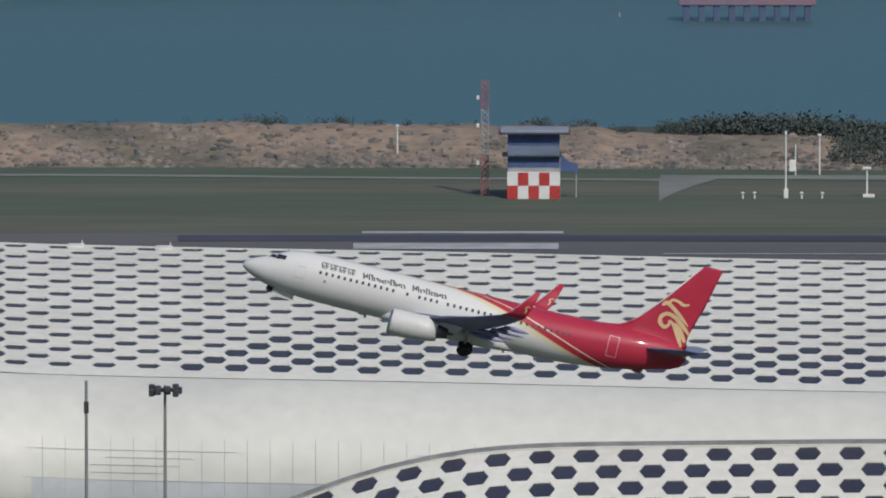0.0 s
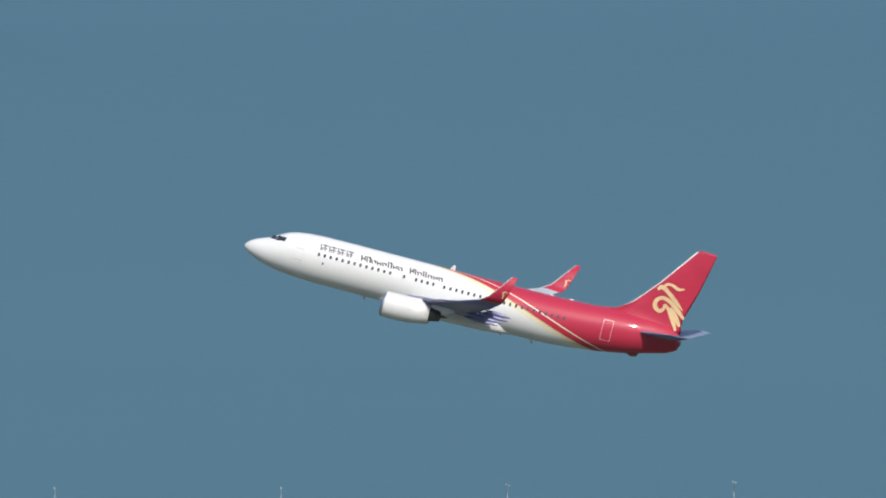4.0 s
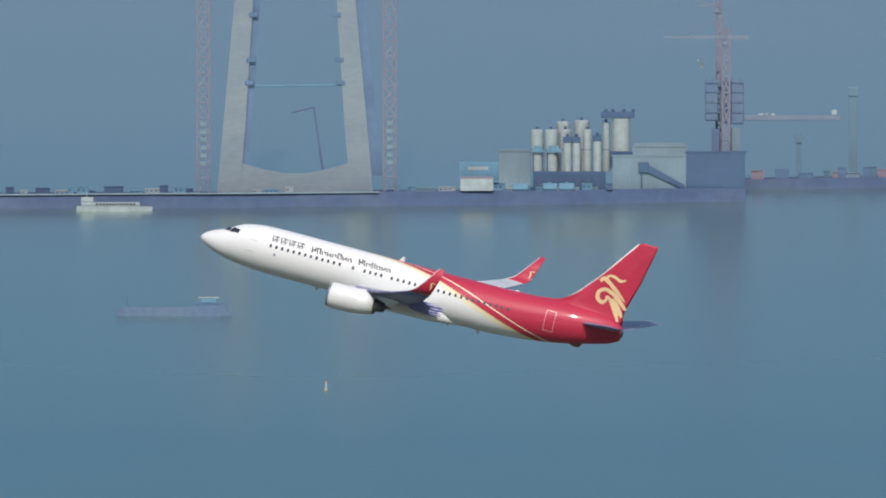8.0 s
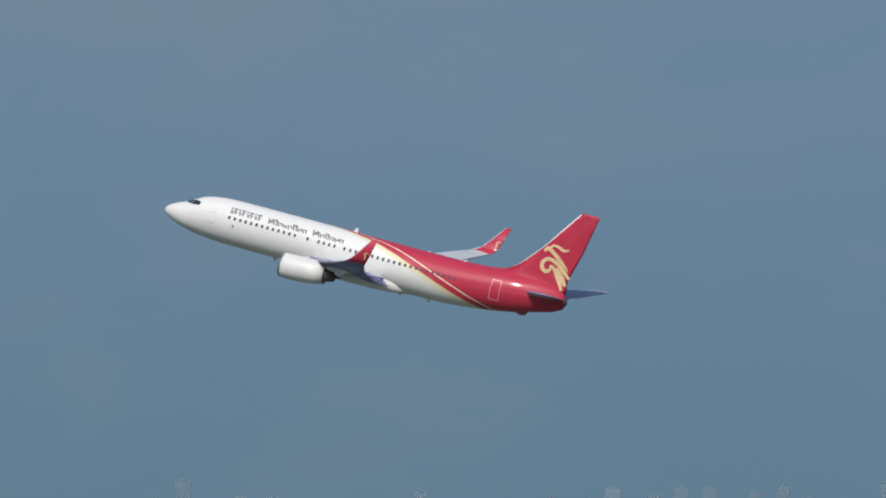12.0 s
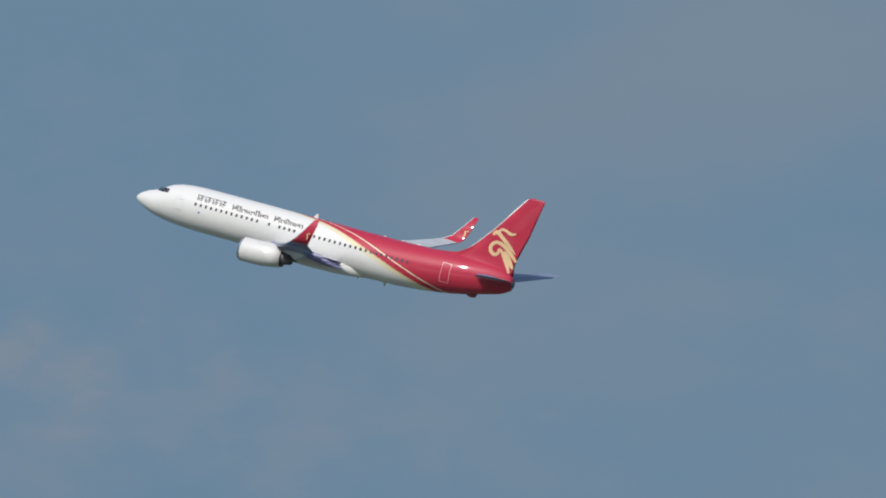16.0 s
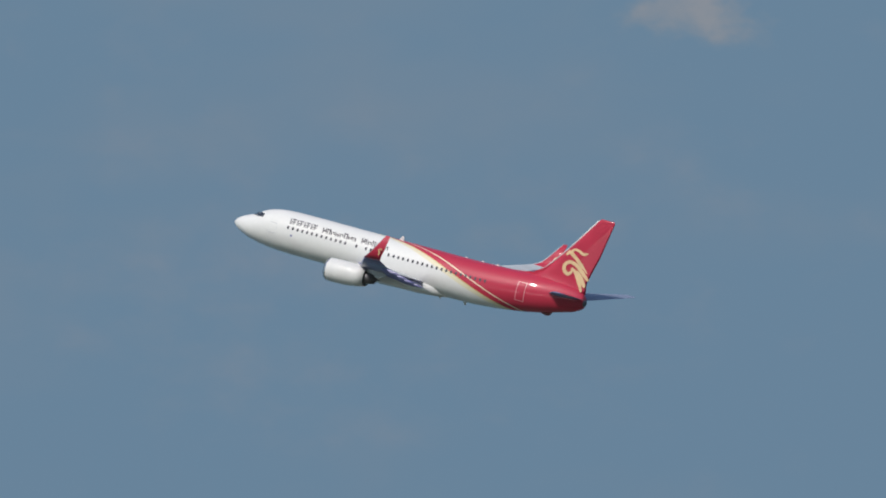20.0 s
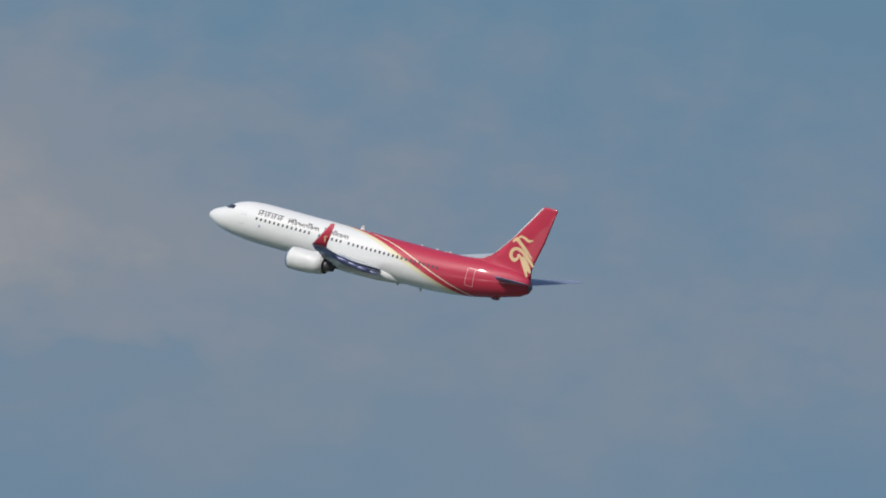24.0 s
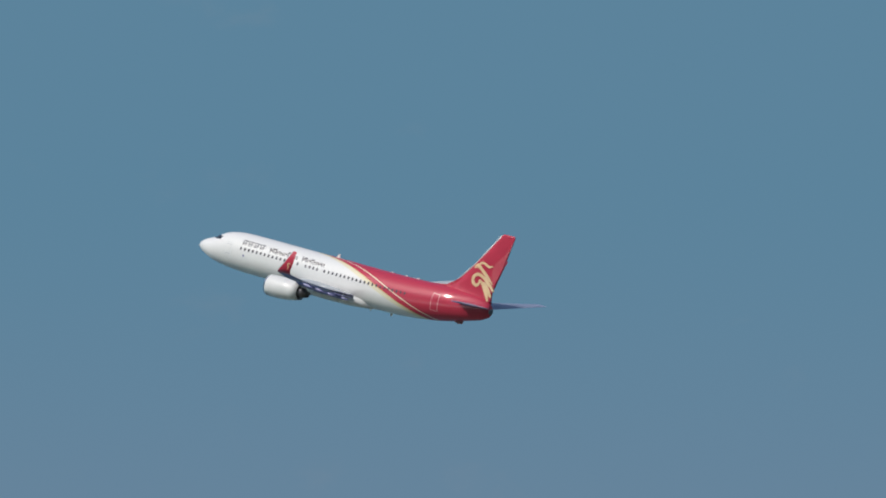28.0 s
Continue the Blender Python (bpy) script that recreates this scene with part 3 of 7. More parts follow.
def smooth_curve(pts, n=10):
    out = []
    for i in range(len(pts) - 1):
        p0, p1, p2, p3 = pts[max(0, i - 1)], pts[i], pts[i + 1], pts[min(len(pts) - 1, i + 2)]
        for k in range(n):
            t = k / n
            out.append(tuple(0.5 * (2 * b + (c - a) * t + (2 * a - 5 * b + 4 * c - d) * t * t + (3 * b - a - 3 * c + d) * t ** 3)
                             for a, b, c, d in zip(p0, p1, p2, p3)))
    return out + [pts[-1]]


# the fin: leading edge station, height, chord, thickness, flared at the root
FIN = [(31.3, 1.30, 6.2, 0.24), (31.5, 1.72, 5.95, 0.155), (31.95, 2.05, 5.45, 0.11), (32.6, 2.50, 4.80, 0.09), (34.80, 5.1, 3.40, 0.085),
       (37.25, 8.36, 1.66, 0.085), (37.48, 8.54, 1.38, 0.06)]


def fin_half(s, z):
    """Half thickness of the fin at a station and height."""
    for a, b in zip(FIN, FIN[1:]):
        if a[1] <= z <= b[1]:
            t = (z - a[1]) / (b[1] - a[1])
            le, ch, th = [a[i] + (b[i] - a[i]) * t for i in (0, 2, 3)]
            x = max(0.0, min(0.97, (s - le) / ch))
            return ch * th * (1.48 * math.sqrt(x) - 0.63 * x - 1.758 * x * x + 1.4215 * x ** 3 - 0.5075 * x ** 4)
    return 0.0


def emblem(parent, s0, z0, size, y, side, lean=0.0):
    """The gold bird of the tail, as plain curved bands: head, neck and hanging plumes."""
    curves = [
        ([(2.48, 3.05), (2.00, 2.88), (1.46, 3.09), (0.97, 3.10), (0.78, 2.78), (1.15, 2.60)], [0.10, 0.26, 0.24, 0.22, 0.22, 0.16]),
        ([(0.24, 2.46), (0.60, 2.76), (1.22, 2.42), (1.95, 1.87), (2.78, 1.20)], [0.24, 0.38, 0.34, 0.34, 0.08]),
        ([(1.06, 1.33), (1.16, 1.02), (0.82, 0.72), (0.38, 1.01), (0.38, 1.55), (0.88, 1.88), (1.60, 1.66), (2.34, 1.12), (3.02, 0.52)],
         [0.10, 0.24, 0.34, 0.36, 0.34, 0.32, 0.34, 0.36, 0.22]),
        ([(1.14, 1.38), (1.58, 1.02), (2.08, 0.30), (2.58, -0.62)], [0.16, 0.32, 0.40, 0.18]),
        ([(1.70, 1.24), (2.20, 0.74), (2.62, 0.10), (2.84, -0.16)], [0.14, 0.30, 0.34, 0.16]),
    ]
    for c, w in curves:
        pts = smooth_curve(c, 6)
        ws = [v[0] for v in smooth_curve([(x,) for x in w], 6)]
        bm = ribbon([(s0 + p[0] * size, z0 + p[1] * size) for p in pts], [v * size for v in ws], 0.0, 0.02)
        for v in bm.verts:
            top, bot, hw = hull_at(18 - v.co.x)
            k = 1 - ((v.co.z - (top + bot) / 2) / ((top - bot) / 2)) ** 2
            v.co.y = (max(fin_half(18 - v.co.x, v.co.z) + 0.025, (hw * math.sqrt(k) + 0.02) if k > 0 else 0) + v.co.y) * side
        part("emblem_band", bm, M["gold"], parent, "gold painted band")


def airliner():
    plane = thing("airliner", pose(0, 0, 0), "white twin-jet airliner with red tail, gold stripes and winglets", "airplane")
    seg = 40
    rings = []
    fine = []
    for a, b in zip(HULL, HULL[1:]):
        n = max(1, int((b[0] - a[0]) / 0.8))
        fine += [a[0] + (b[0] - a[0]) * i / n for i in range(n)]
    for s in fine + [HULL[-1][0]]:
        top, bot, hw = hull_at(s)
        rings.append([Vector((18 - s, hw * math.cos(2 * math.pi * i / seg), (top + bot) / 2 + (top - bot) / 2 * math.sin(2 * math.pi * i / seg))) for i in range(seg)])
    hull = part("fuselage", loft(bmesh.new(), rings), M["livery"], plane, "white forward and red aft fuselage with gold stripes", True)
    # belly fairing
    bm = bmesh.new()
    fr = []
    for s, w, zt, zb in [(11.6, 0.3, -1.7, -2.2), (12.8, 1.5, -1.3, -2.35), (14.5, 2.05, -1.0, -2.52), (18.0, 2.15, -0.95, -2.58), (20.8, 2.05, -1.05, -2.54), (22.4, 1.6, -1.3, -2.42), (23.9, 0.4, -1.8, -2.24)]:
        fr.append([Vector((18 - s, w * math.copysign(abs(math.cos(t)) ** 0.7, math.cos(t)), (zt + zb) / 2 + (zt - zb) / 2 * math.copysign(abs(math.sin(t)) ** 0.7, math.sin(t)))) for t in [2 * math.pi * i / 24 for i in range(24)]])
    part("belly_fairing", loft(bm, fr), M["aircraft_white"], plane, "white wing-root fairing", True)
    # cabin windows, in the groups the cabin has
    spots = [6.50 + 0.52 * i for i in range(13)] + [13.95] + [15.0 + 0.50 * i for i in range(4)] + [17.45] + [18.0 + 0.52 * i for i in range(20)]
    for side in (1, -1):
        for s in spots:
            bm = bmesh.new()
            ring, back = [], []
            for k in range(8):
                a = 2 * math.pi * (k + 0.5) / 8
                ds, dz = 0.112 * math.copysign(abs(math.cos(a)) ** 0.7, math.cos(a)), 0.158 * math.copysign(abs(math.sin(a)) ** 0.7, math.sin(a))
                ring.append(skin(s + ds, 0.30 + dz, side, 0.014))
                back.append(skin(s + ds, 0.30 + dz, side, -0.02))
            loft(bm, [back, ring])
            part("cabin_window", bm, M["cabin_glass"], hull)
        # cockpit glazing
        for s0, s1, z0, z1, lean in ((1.92, 2.36, 0.52, 0.78, 0.2), (2.42, 2.86, 0.52, 0.92, 0.26), (2.92, 3.34, 0.58, 0.92, 0.08)):
            part("cockpit_window", patch(s0, s1, z0, z1, side, 0.016, lean, 2, 3), M["glass"], hull)
        # doors: outlines in thin strips
        for s0, s1, z0, z1, mat, w in ((4.40, 5.25, -1.05, 0.62, "panel_line", 0.025), (31.15, 32.03, -0.66, 1.10, "panel_line_white", 0.055)):
            door = part("cabin_door", patch(s0 + w, s1 - w, z0 + w, z1 - w, side, 0.008, 0, 2, 6), M["livery"], plane)
            for a, b, c, d in ((s0, s0 + w, z0, z1), (s1 - w, s1, z0, z1), (s0 + w, s1 - w, z0, z0 + w), (s0 + w, s1 - w, z1 - w, z1)):
                part("door_outline", patch(a, b, c, d, side, 0.014, 0, 1, 6), M[mat], door)
            # two short grey strokes across the front door
            if s0 < 20:
                for zz in (0.36, -0.58):
                    part("door_stroke", patch(s0 + 0.12, s1 - 0.05, zz, zz + 0.05, side, 0.020), M["stroke_grey"], door)
        part("service_hatch", patch(6.92, 7.10, -0.46, -0.26, side, 0.014), M["wing_grey"], hull)
        # operator's titles, as plain bars of their size
        for i in range(4):
            s = 6.48 + i * 0.755
            for a, b, c, d in ((0.0, 0.11, 0.0, 0.50), (0.16, 0.62, 0.40, 0.50), (0.16, 0.62, 0.18, 0.27), (0.35, 0.47, 0.0, 0.50), (0.18, 0.27, 0.0, 0.2)):
                part("title_bar", patch(s + a, s + b, 0.68 + c, 0.68 + d, side, 0.012, -0.10), M["lettering_pale"], hull)
        s = 10.06
        for word in ((0.46, 0.50, 0.33, 0.33, 0.33, 0.50, 0.33, 0.33), (0.48, 0.47, 0.33, 0.49, 0.47, 0.33, 0.33, 0.33)):
            for k, h in enumerate(word):
                w = 0.15 if (word[0] > 0.47 and k in (1, 3, 4)) else 0.39
                part("title_bar", patch(s, s + 0.13, 0.66, 0.66 + h, side, 0.012, -0.13), M["lettering"], hull)
                if w > 0.3:
                    part("title_bar", patch(s + 0.09, s + 0.31, 0.66 + h * (0.70 if k % 3 else 0.36), 0.66 + h * (0.98 if k % 3 else 0.66), side, 0.012, -0.03), M["lettering"], hull)
                    part("title_bar", patch(s + 0.25, s + 0.38, 0.66 if k % 2 else 0.66 + h * 0.25, 0.66 + h * (0.85 if k % 2 else 1.0), side, 0.012, -0.08), M["lettering"], hull)
                s += w + 0.075
            s += 0.52
    # wings
    for side, nm in ((1, "port"), (-1, "starboard")):
        rows = [(13.6, 0.6, -1.45, 8.0, 0.13, 0), (14.5, 2.0, -1.32, 7.0, 0.13, 0), (16.9, 5.9, -0.82, 4.35, 0.115, 0), (20.2, 12.0, 0.12, 2.85, 0.105, 0),
                (22.75, 16.6, 1.05, 1.75, 0.10, 8)]
        rows = [(s, y * side, z, c, t, ln * side) for s, y, z, c, t, ln in rows]
        # lit and shaded sides by colour: dark wing body, lighter sheet on top
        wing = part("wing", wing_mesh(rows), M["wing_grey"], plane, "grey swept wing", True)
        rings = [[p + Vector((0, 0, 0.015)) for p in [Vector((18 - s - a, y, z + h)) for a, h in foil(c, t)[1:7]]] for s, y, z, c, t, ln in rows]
        part("upper_skin", loft(bmesh.new(), rings, closed=False), M["wing_top"], wing, "upper wing skin coloured light grey as in sun", True)
        wl = [(22.75, 16.6, 1.05, 1.75, 0.10, 10), (23.1, 17.02, 1.22, 1.58, 0.09, 35), (23.5, 17.32, 1.53, 1.38, 0.08, 62), (24.02, 17.45, 2.12, 1.08, 0.08, 78), (25.12, 17.70, 3.60, 0.44, 0.08, 78)]
        winglet = part("winglet", wing_mesh([(s, y * side, z, c, t, ln * side) for s, y, z, c, t, ln in wl]), M["tail_red"], wing, "red upswept winglet", True)
        for dy in (0.10, -0.10):
            bm = ribbon([(24.62, 1.62), (24.72, 1.92), (24.62, 2.12), (24.80, 2.26), (25.02, 2.18)], [0.06, 0.16, 0.15, 0.13, 0.05], 0.0, 0.02)
            for v in bm.verts:
                v.co.y = side * (17.40 + (v.co.z - 1.72) * 0.27 + dy * 1.0 + v.co.y)
            part("emblem_band", bm, M["gold"], winglet, "small gold painted band")
        edge = [(22.72, 16.6, 1.05, 0.12, 0.9, 10), (23.45, 17.32, 1.53, 0.10, 0.8, 62), (25.07, 17.70, 3.60, 0.06, 0.7, 78)]
        part("leading_edge", wing_mesh([(s, y * side, z, c, t * 0.4, ln * side) for s, y, z, c, t, ln in edge]), M["wing_top"], wing, "bright metal leading edge", True)
        for s, y, z, l in ((20.0, 4.2, -1.45, 3.0), (20.6, 7.6, -0.95, 3.2), (21.9, 10.6, -0.45, 2.8), (23.0, 13.4, 0.05, 2.2)):
            fr = [[Vector((18 - s - l * u, side * (y + 0.13 * w * math.cos(t)), z + 0.20 * w * math.sin(t) - 0.10 * u)) for t in [2 * math.pi * i / 10 for i in range(10)]]
                  for u, w in ((0, 0.15), (0.12, 0.7), (0.4, 1.0), (0.75, 0.7), (1.0, 0.1))]
            part("flap_fairing", loft(bmesh.new(), fr), M["wing_grey"], wing, "grey pointed flap fairing", True)
        flap = [(20.85, 2.1, -1.52, 1.25, 0.14, -6), (20.75, 5.8, -1.10, 1.10, 0.14, -6)]
        part("flap", wing_mesh([(s, y * side, z, c, t, ln) for s, y, z, c, t, ln in flap]), M["wing_grey"], wing, "grey inboard flap", True)
        flap = [(21.05, 6.0, -1.02, 1.0, 0.14, 0), (22.9, 11.9, -0.05, 0.72, 0.14, 0)]
        part("flap", wing_mesh([(s, y * side, z, c, t, ln) for s, y, z, c, t, ln in flap]), M["wing_grey"], wing, "grey outboard flap", True)
        # engines
        ey, ez = 4.83 * side, -2.10
        eng = part("engine", tube([(13.45, 0.92, 0), (13.28, 0.98, 0), (13.22, 1.02, 0), (13.4, 1.08, 0.01), (14.2, 1.12, 0.02), (15.4, 1.10, 0.04), (16.5, 0.98, 0.08), (17.3, 0.84, 0.12), (17.3, 0.80, 0.12), (16.4, 0.86, 0.1), (13.8, 0.86, 0)], y=ey, z=ez),
                   M["aircraft_white"], plane, "white engine nacelle", True)
        part("intake_lip", tube([(13.45, 0.925, 0), (13.26, 0.985, 0), (13.19, 1.025, 0), (13.32, 1.075, 0), (13.42, 1.09, 0)], y=ey, z=ez), M["bare_metal"], eng, "polished metal intake lip", True)
        part("fan", tube([(14.0, 0.86, 0), (13.95, 0.3, 0), (13.6, 0.02, 0)], y=ey, z=ez), M["dark"], eng, "dark fan disc", True)
        part("core_nozzle", tube([(16.3, 0.62, 0.1), (17.3, 0.60, 0.12), (18.15, 0.44, 0.14), (18.15, 0.38, 0.14), (17.5, 0.3, 0.14), (18.75, 0.03, 0.16)], y=ey, z=ez), M["nozzle"], eng, "dark exhaust cone", True)
        pylon = [(18 - 14.3, -1.14), (18 - 15.4, -0.98), (18 - 17.0, -0.82), (18 - 19.4, -1.22), (18 - 18.6, -1.75), (18 - 16.4, -1.55)]
        part("pylon", prism(pylon, ey - 0.17, ey + 0.17), M["aircraft_white"], plane, "white engine pylon")
        part("engine_badge", tube([(13.75, 1.112, 0.01), (14.0, 1.122, 0.015)], seg=28, y=ey, z=ez), M["aircraft_white"], eng)
        # tailplane
        tp = [(33.7, 0.5, 0.74, 4.0, 0.10, 0), (34.2, 1.0, 0.80, 3.6, 0.10, 0), (37.75, 7.15, 1.58, 1.35, 0.09, 0)]
        def trimmed(bm):
            """The tailplane is trimmed with its leading edge down."""
            for v in bm.verts:
                v.co.z += 0.045 * (18 - v.co.x - 35.6 - 0.45 * (abs(v.co.y) - 1))
            return bm

        tail = part("tailplane", trimmed(wing_mesh([(s, y * side, z, c, t, 0) for s, y, z, c, t, ln in tp])), M["wing_grey"], plane, "grey tailplane", True)
        # the tailplane's top sheet carries painted shade
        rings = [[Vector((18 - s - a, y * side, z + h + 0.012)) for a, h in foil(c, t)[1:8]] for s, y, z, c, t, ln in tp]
        part("upper_skin", trimmed(loft(bmesh.new(), rings, closed=False)), M["tail_top"], tail, "upper tailplane skin coloured blue-grey as in shade", True)
        edge = [(s - 0.03, y * side, z, 0.12, 0.36, 0) for s, y, z, c, t, ln in tp]
        part("leading_edge", trimmed(wing_mesh(edge)), M["bare_metal"], tail, "bright metal leading edge", True)
    # fin
    fin_rows = []
    for s, z, chord, th in FIN:
        fin_rows.append([Vector((18 - s - a, h, z)) for a, h in foil(chord, th)])
    fin = part("fin", loft(bmesh.new(), fin_rows), M["tail_red"], plane, "tall red tail fin", True)
    dors = [(18 - 29.0, 1.80), (18 - 31.0, 2.04), (18 - 31.67, 2.17), (18 - 32.15, 2.44), (18 - 32.72, 2.82), (18 - 33.3, 3.3), (18 - 34.2, 1.7)]
    part("dorsal_fillet", prism(dors, -0.10, 0.10), M["tail_red"], fin)
    le = [[Vector((18 - s - a, h, z)) for a, h in foil(0.16, 0.75, 4)] for s, z in ((31.2, 2.02), (31.62, 2.14), (32.1, 2.42), (32.68, 2.84), (33.15, 3.32), (34.72, 5.1), (37.16, 8.38))]
    part("leading_edge", loft(bmesh.new(), le), M["aircraft_white"], fin, "bright metal leading edge", True)
    for side in (1, -1):
        emblem(fin, 34.50, 2.12, 0.98, 0.235, side, lean=-0.012)
    # small fittings
    for s, z0, h in ((17.25, 1.74, 0.42), (27.6, 1.78, 0.16)):
        bl = [(18 - s, z0), (18 - s - 0.28, z0 + h), (18 - s - 0.45, z0 + h), (18 - s - 0.5, z0)]
        part("antenna", prism(bl, -0.04, 0.04), M["aircraft_white"], plane, "white blade antenna")
    for s in (10.6, 22.5, 25.2):
        bl = [(18 - s, -2.2), (18 - s - 0.2, -2.56), (18 - s - 0.32, -2.56), (18 - s - 0.4, -2.2)]
        part("antenna", prism(bl, -0.03, 0.03), M["aircraft_white"], plane, "white blade antenna")
    skid = [(18 - 33.3, -1.30), (18 - 33.9, -1.48), (18 - 34.3, -1.40), (18 - 34.5, -1.0)]
    part("tail_skid", prism(skid, -0.1, 0.1), M["faded_red"], plane, "dull red tail skid")
    part("exhaust", tube([(37.5, 0.34, 0.54), (37.68, 0.28, 0.56), (37.6, 0.02, 0.56)], seg=14), M["nozzle"], plane, "dark exhaust opening", True)
    for s, z in ((24.4, 1.73), (26.2, 1.75), (27.2, 1.72), (27.5, 1.72)):
        part("beacon", boxed(18 - s - 0.12, 18 - s + 0.12, -0.35, -0.2, z, z + 0.10, bevel=0.02), M["aircraft_white"], plane, "small white fitting")
    # undercarriage, which folds away in the first seconds
    gear = {}
    for side, nm in ((1, "port"), (-1, "starboard")):
        leg = part("main_leg", rodded((0, 0, 0.2), (0, 0, -2.0), 0.13, 0.11), M["steel"], plane, "folding grey main leg")
        leg.location = (18 - 19.6, 2.86 * side, -1.35)
        for dy in (-0.36, 0.36):
            part("tyre", rodded((0, dy - 0.18, -2.0), (0, dy + 0.18, -2.0), 0.55, seg=20), M["tyre"], leg, "black main tyre")
        gear[nm] = leg
    nose = part("nose_leg", rodded((0, 0, 0.2), (0, 0, -1.45), 0.09, 0.08), M["steel"], plane, "folding grey nose leg")
    nose.location = (18 - 4.0, 0, -1.75)
    for dy in (-0.22, 0.22):
        part("tyre", rodded((0, dy - 0.1, -1.4), (0, dy + 0.1, -1.4), 0.34, seg=16), M["tyre"], nose, "black nose tyre")
    doors = []
    for side in (1, -1):
        d = part("gear_door", boxed(-1.05, 0.75, -0.03, 0.03, -0.62, 0.0, bevel=0.02), M["aircraft_white"], plane, "white nose gear door")
        d.location = (18 - 3.6, 0.34 * side, -1.98)
        doors.append((d, side))
    return plane, gear, nose, doors


PLANE, GEAR, NOSE_LEG, NOSE_DOORS = airliner()


# ---- the terminal: white roofs pierced by rows of six-sided skylights ----
def interp(table, a):
    if a <= table[0][0]:
        return table[0][1]
    for (a0, v0), (a1, v1) in zip(table, table[1:]):
        if a <= a1:
            t = (a - a0) / (a1 - a0)
            t = t * t * (3 - 2 * t) * 0.4 + t * 0.6
            return v0 + (v1 - v0) * t
    return table[-1][1]


# the terminal is laid out on a circle of 1506 m and drawn out to 1.12 of it from the viewpoint
SPREAD = Matrix.Translation((0, 0, EYE)) @ Matrix.Scale(1.12, 4) @ Matrix.Translation((0, 0, -EYE))


def ridge_z(table, az):
    return sum(interp(table, az + 0.09 * k) for k in range(-4, 5)) / 9


# height of the far edge of the main roof, by azimuth
RIDGE = [(-4.0, 37.2), (-1.5, 38.1), (0.68, 39.2), (1.5, 39.7), (1.86, 40.2), (3.41, 43.2), (4.86, 45.8), (5.2, 46.6), (6.04, 47.4), (6.61, 46.9), (8.14, 43.1), (9.6, 37.0), (11.0, 30.0)]
NEAR_RIDGE = [(-4.0, 31.0), (-1.6, 30.9), (-0.2, 30.5), (0.0, 30.2), (0.16, 29.2), (0.49, 26.4), (0.9, 22.0)]


def crown(u):
    """The roof's fall is gentler next to its ridge."""
    return -0.7 * (1 - math.exp(-u / 20))


def pierced_roof(name, ridge, r_far, az0, az1, slope, curve, depth_of, col, row, hole, label, single, full=None):
    """A sheet of six-sided cells, each with a recessed six-sided pane; the sheet falls towards the viewpoint."""
    verts, faces, pv, pf, panes = [], [], [], [], []
    rounded = crown if full else (lambda u: 0.0)

    def at(arc, u, drop=0.0):
        az = math.degrees(arc / (r_far - 25))
        u = max(0.0, min(u, depth_of(az) + 0.9))
        z = ridge_z(ridge, az) - slope(az) * u - curve(az) * u * u - rounded(u) - drop
        return spot(az, r_far - u, z)

    a0, a1 = radians(az0) * (r_far - 25), radians(az1) * (r_far - 25)
    hw, fw, hh = hole
    side = hw + 0.10
    flat = col / 2 - side
    ncol, nrow = int((a1 - a0) / col), int(depth_of(-99) / row)
    for j in range(-1, nrow + 1):
        for i in range(ncol):
            a = a0 + (i + (0.5 if j % 2 else 0.0)) * col
            u = (j + 0.5) * row
            az = math.degrees(a / (r_far - 25))
            end = depth_of(az)
            if u - row > end:
                continue
            o = [(-flat, -row), (flat, -row), (side, 0), (flat, row), (-flat, row), (-side, 0)]
            b = len(verts)
            if j < 0 or u + hh > end:
                verts += [at(a + x, u + y) for x, y in o]
                faces.append((b, b + 1, b + 2, b + 3, b + 4, b + 5))
                continue
            g = full(az, u) if full else 1.0
            inn = [(-fw, -hh * g), (fw, -hh * g), (hw, 0), (fw, hh * g), (-fw, hh * g), (-hw, 0)]
            verts += [at(a + x, u + y) for x, y in o] + [at(a + x, u + y) for x, y in inn] + [at(a + x, u + y, 0.12) for x, y in inn]
            for k in range(6):
                m = (k + 1) % 6
                faces += [(b + k, b + m, b + 6 + m, b + 6 + k), (b + 6 + k, b + 6 + m, b + 12 + m, b + 12 + k)]
            pane = [at(a + x * 0.99, u + y * 0.99, 0.10) for x, y in inn]
            if single and len(panes) < 290:
                panes.append(pane)
            else:
                p = len(pv)
                pv += pane
                pf += [(p, p + 1, p + 2, p + 3), (p, p + 3, p + 4, p + 5)]
    me = bpy.data.meshes.new(name)
    me.from_pydata([tuple(v) for v in verts], [], faces)
    me.materials.append(M["roof"])
    shell = new(name, me)
    tagged(shell, label, "roof", kind="structure")
    if pv:
        pm = bpy.data.meshes.new("skylights")
        pm.from_pydata([tuple(v) for v in pv], [], pf)
        pm.materials.append(M["skylight"])
        ob = tagged(new("skylights", pm), "dark six-sided skylight panes in rows", kind="stuff")
        ob.parent = shell
    for pane in panes:
        pm = bpy.data.meshes.new("skylight")
        pm.from_pydata([tuple(v) for v in pane] + [tuple(v + Vector((0, 0, -0.06))) for v in pane], [], [(0, 1, 2, 3), (0, 3, 4, 5)] + [(k, (k + 1) % 6, 6 + (k + 1) % 6, 6 + k) for k in range(6)])
        pm.materials.append(M["skylight"])
        ob = new("skylight", pm)
        ob.parent = shell
    shell.matrix_world = SPREAD
    return shell


def ease(t):
    t = max(0.0, min(1.0, t))
    return t * t * (3 - 2 * t)


def main_depth(az):
    if az == -99:
        return 136.0
    if az < 1.5:
        return 58.0
    return 58.0 + ease((az - 1.5) / 2.0) * 78


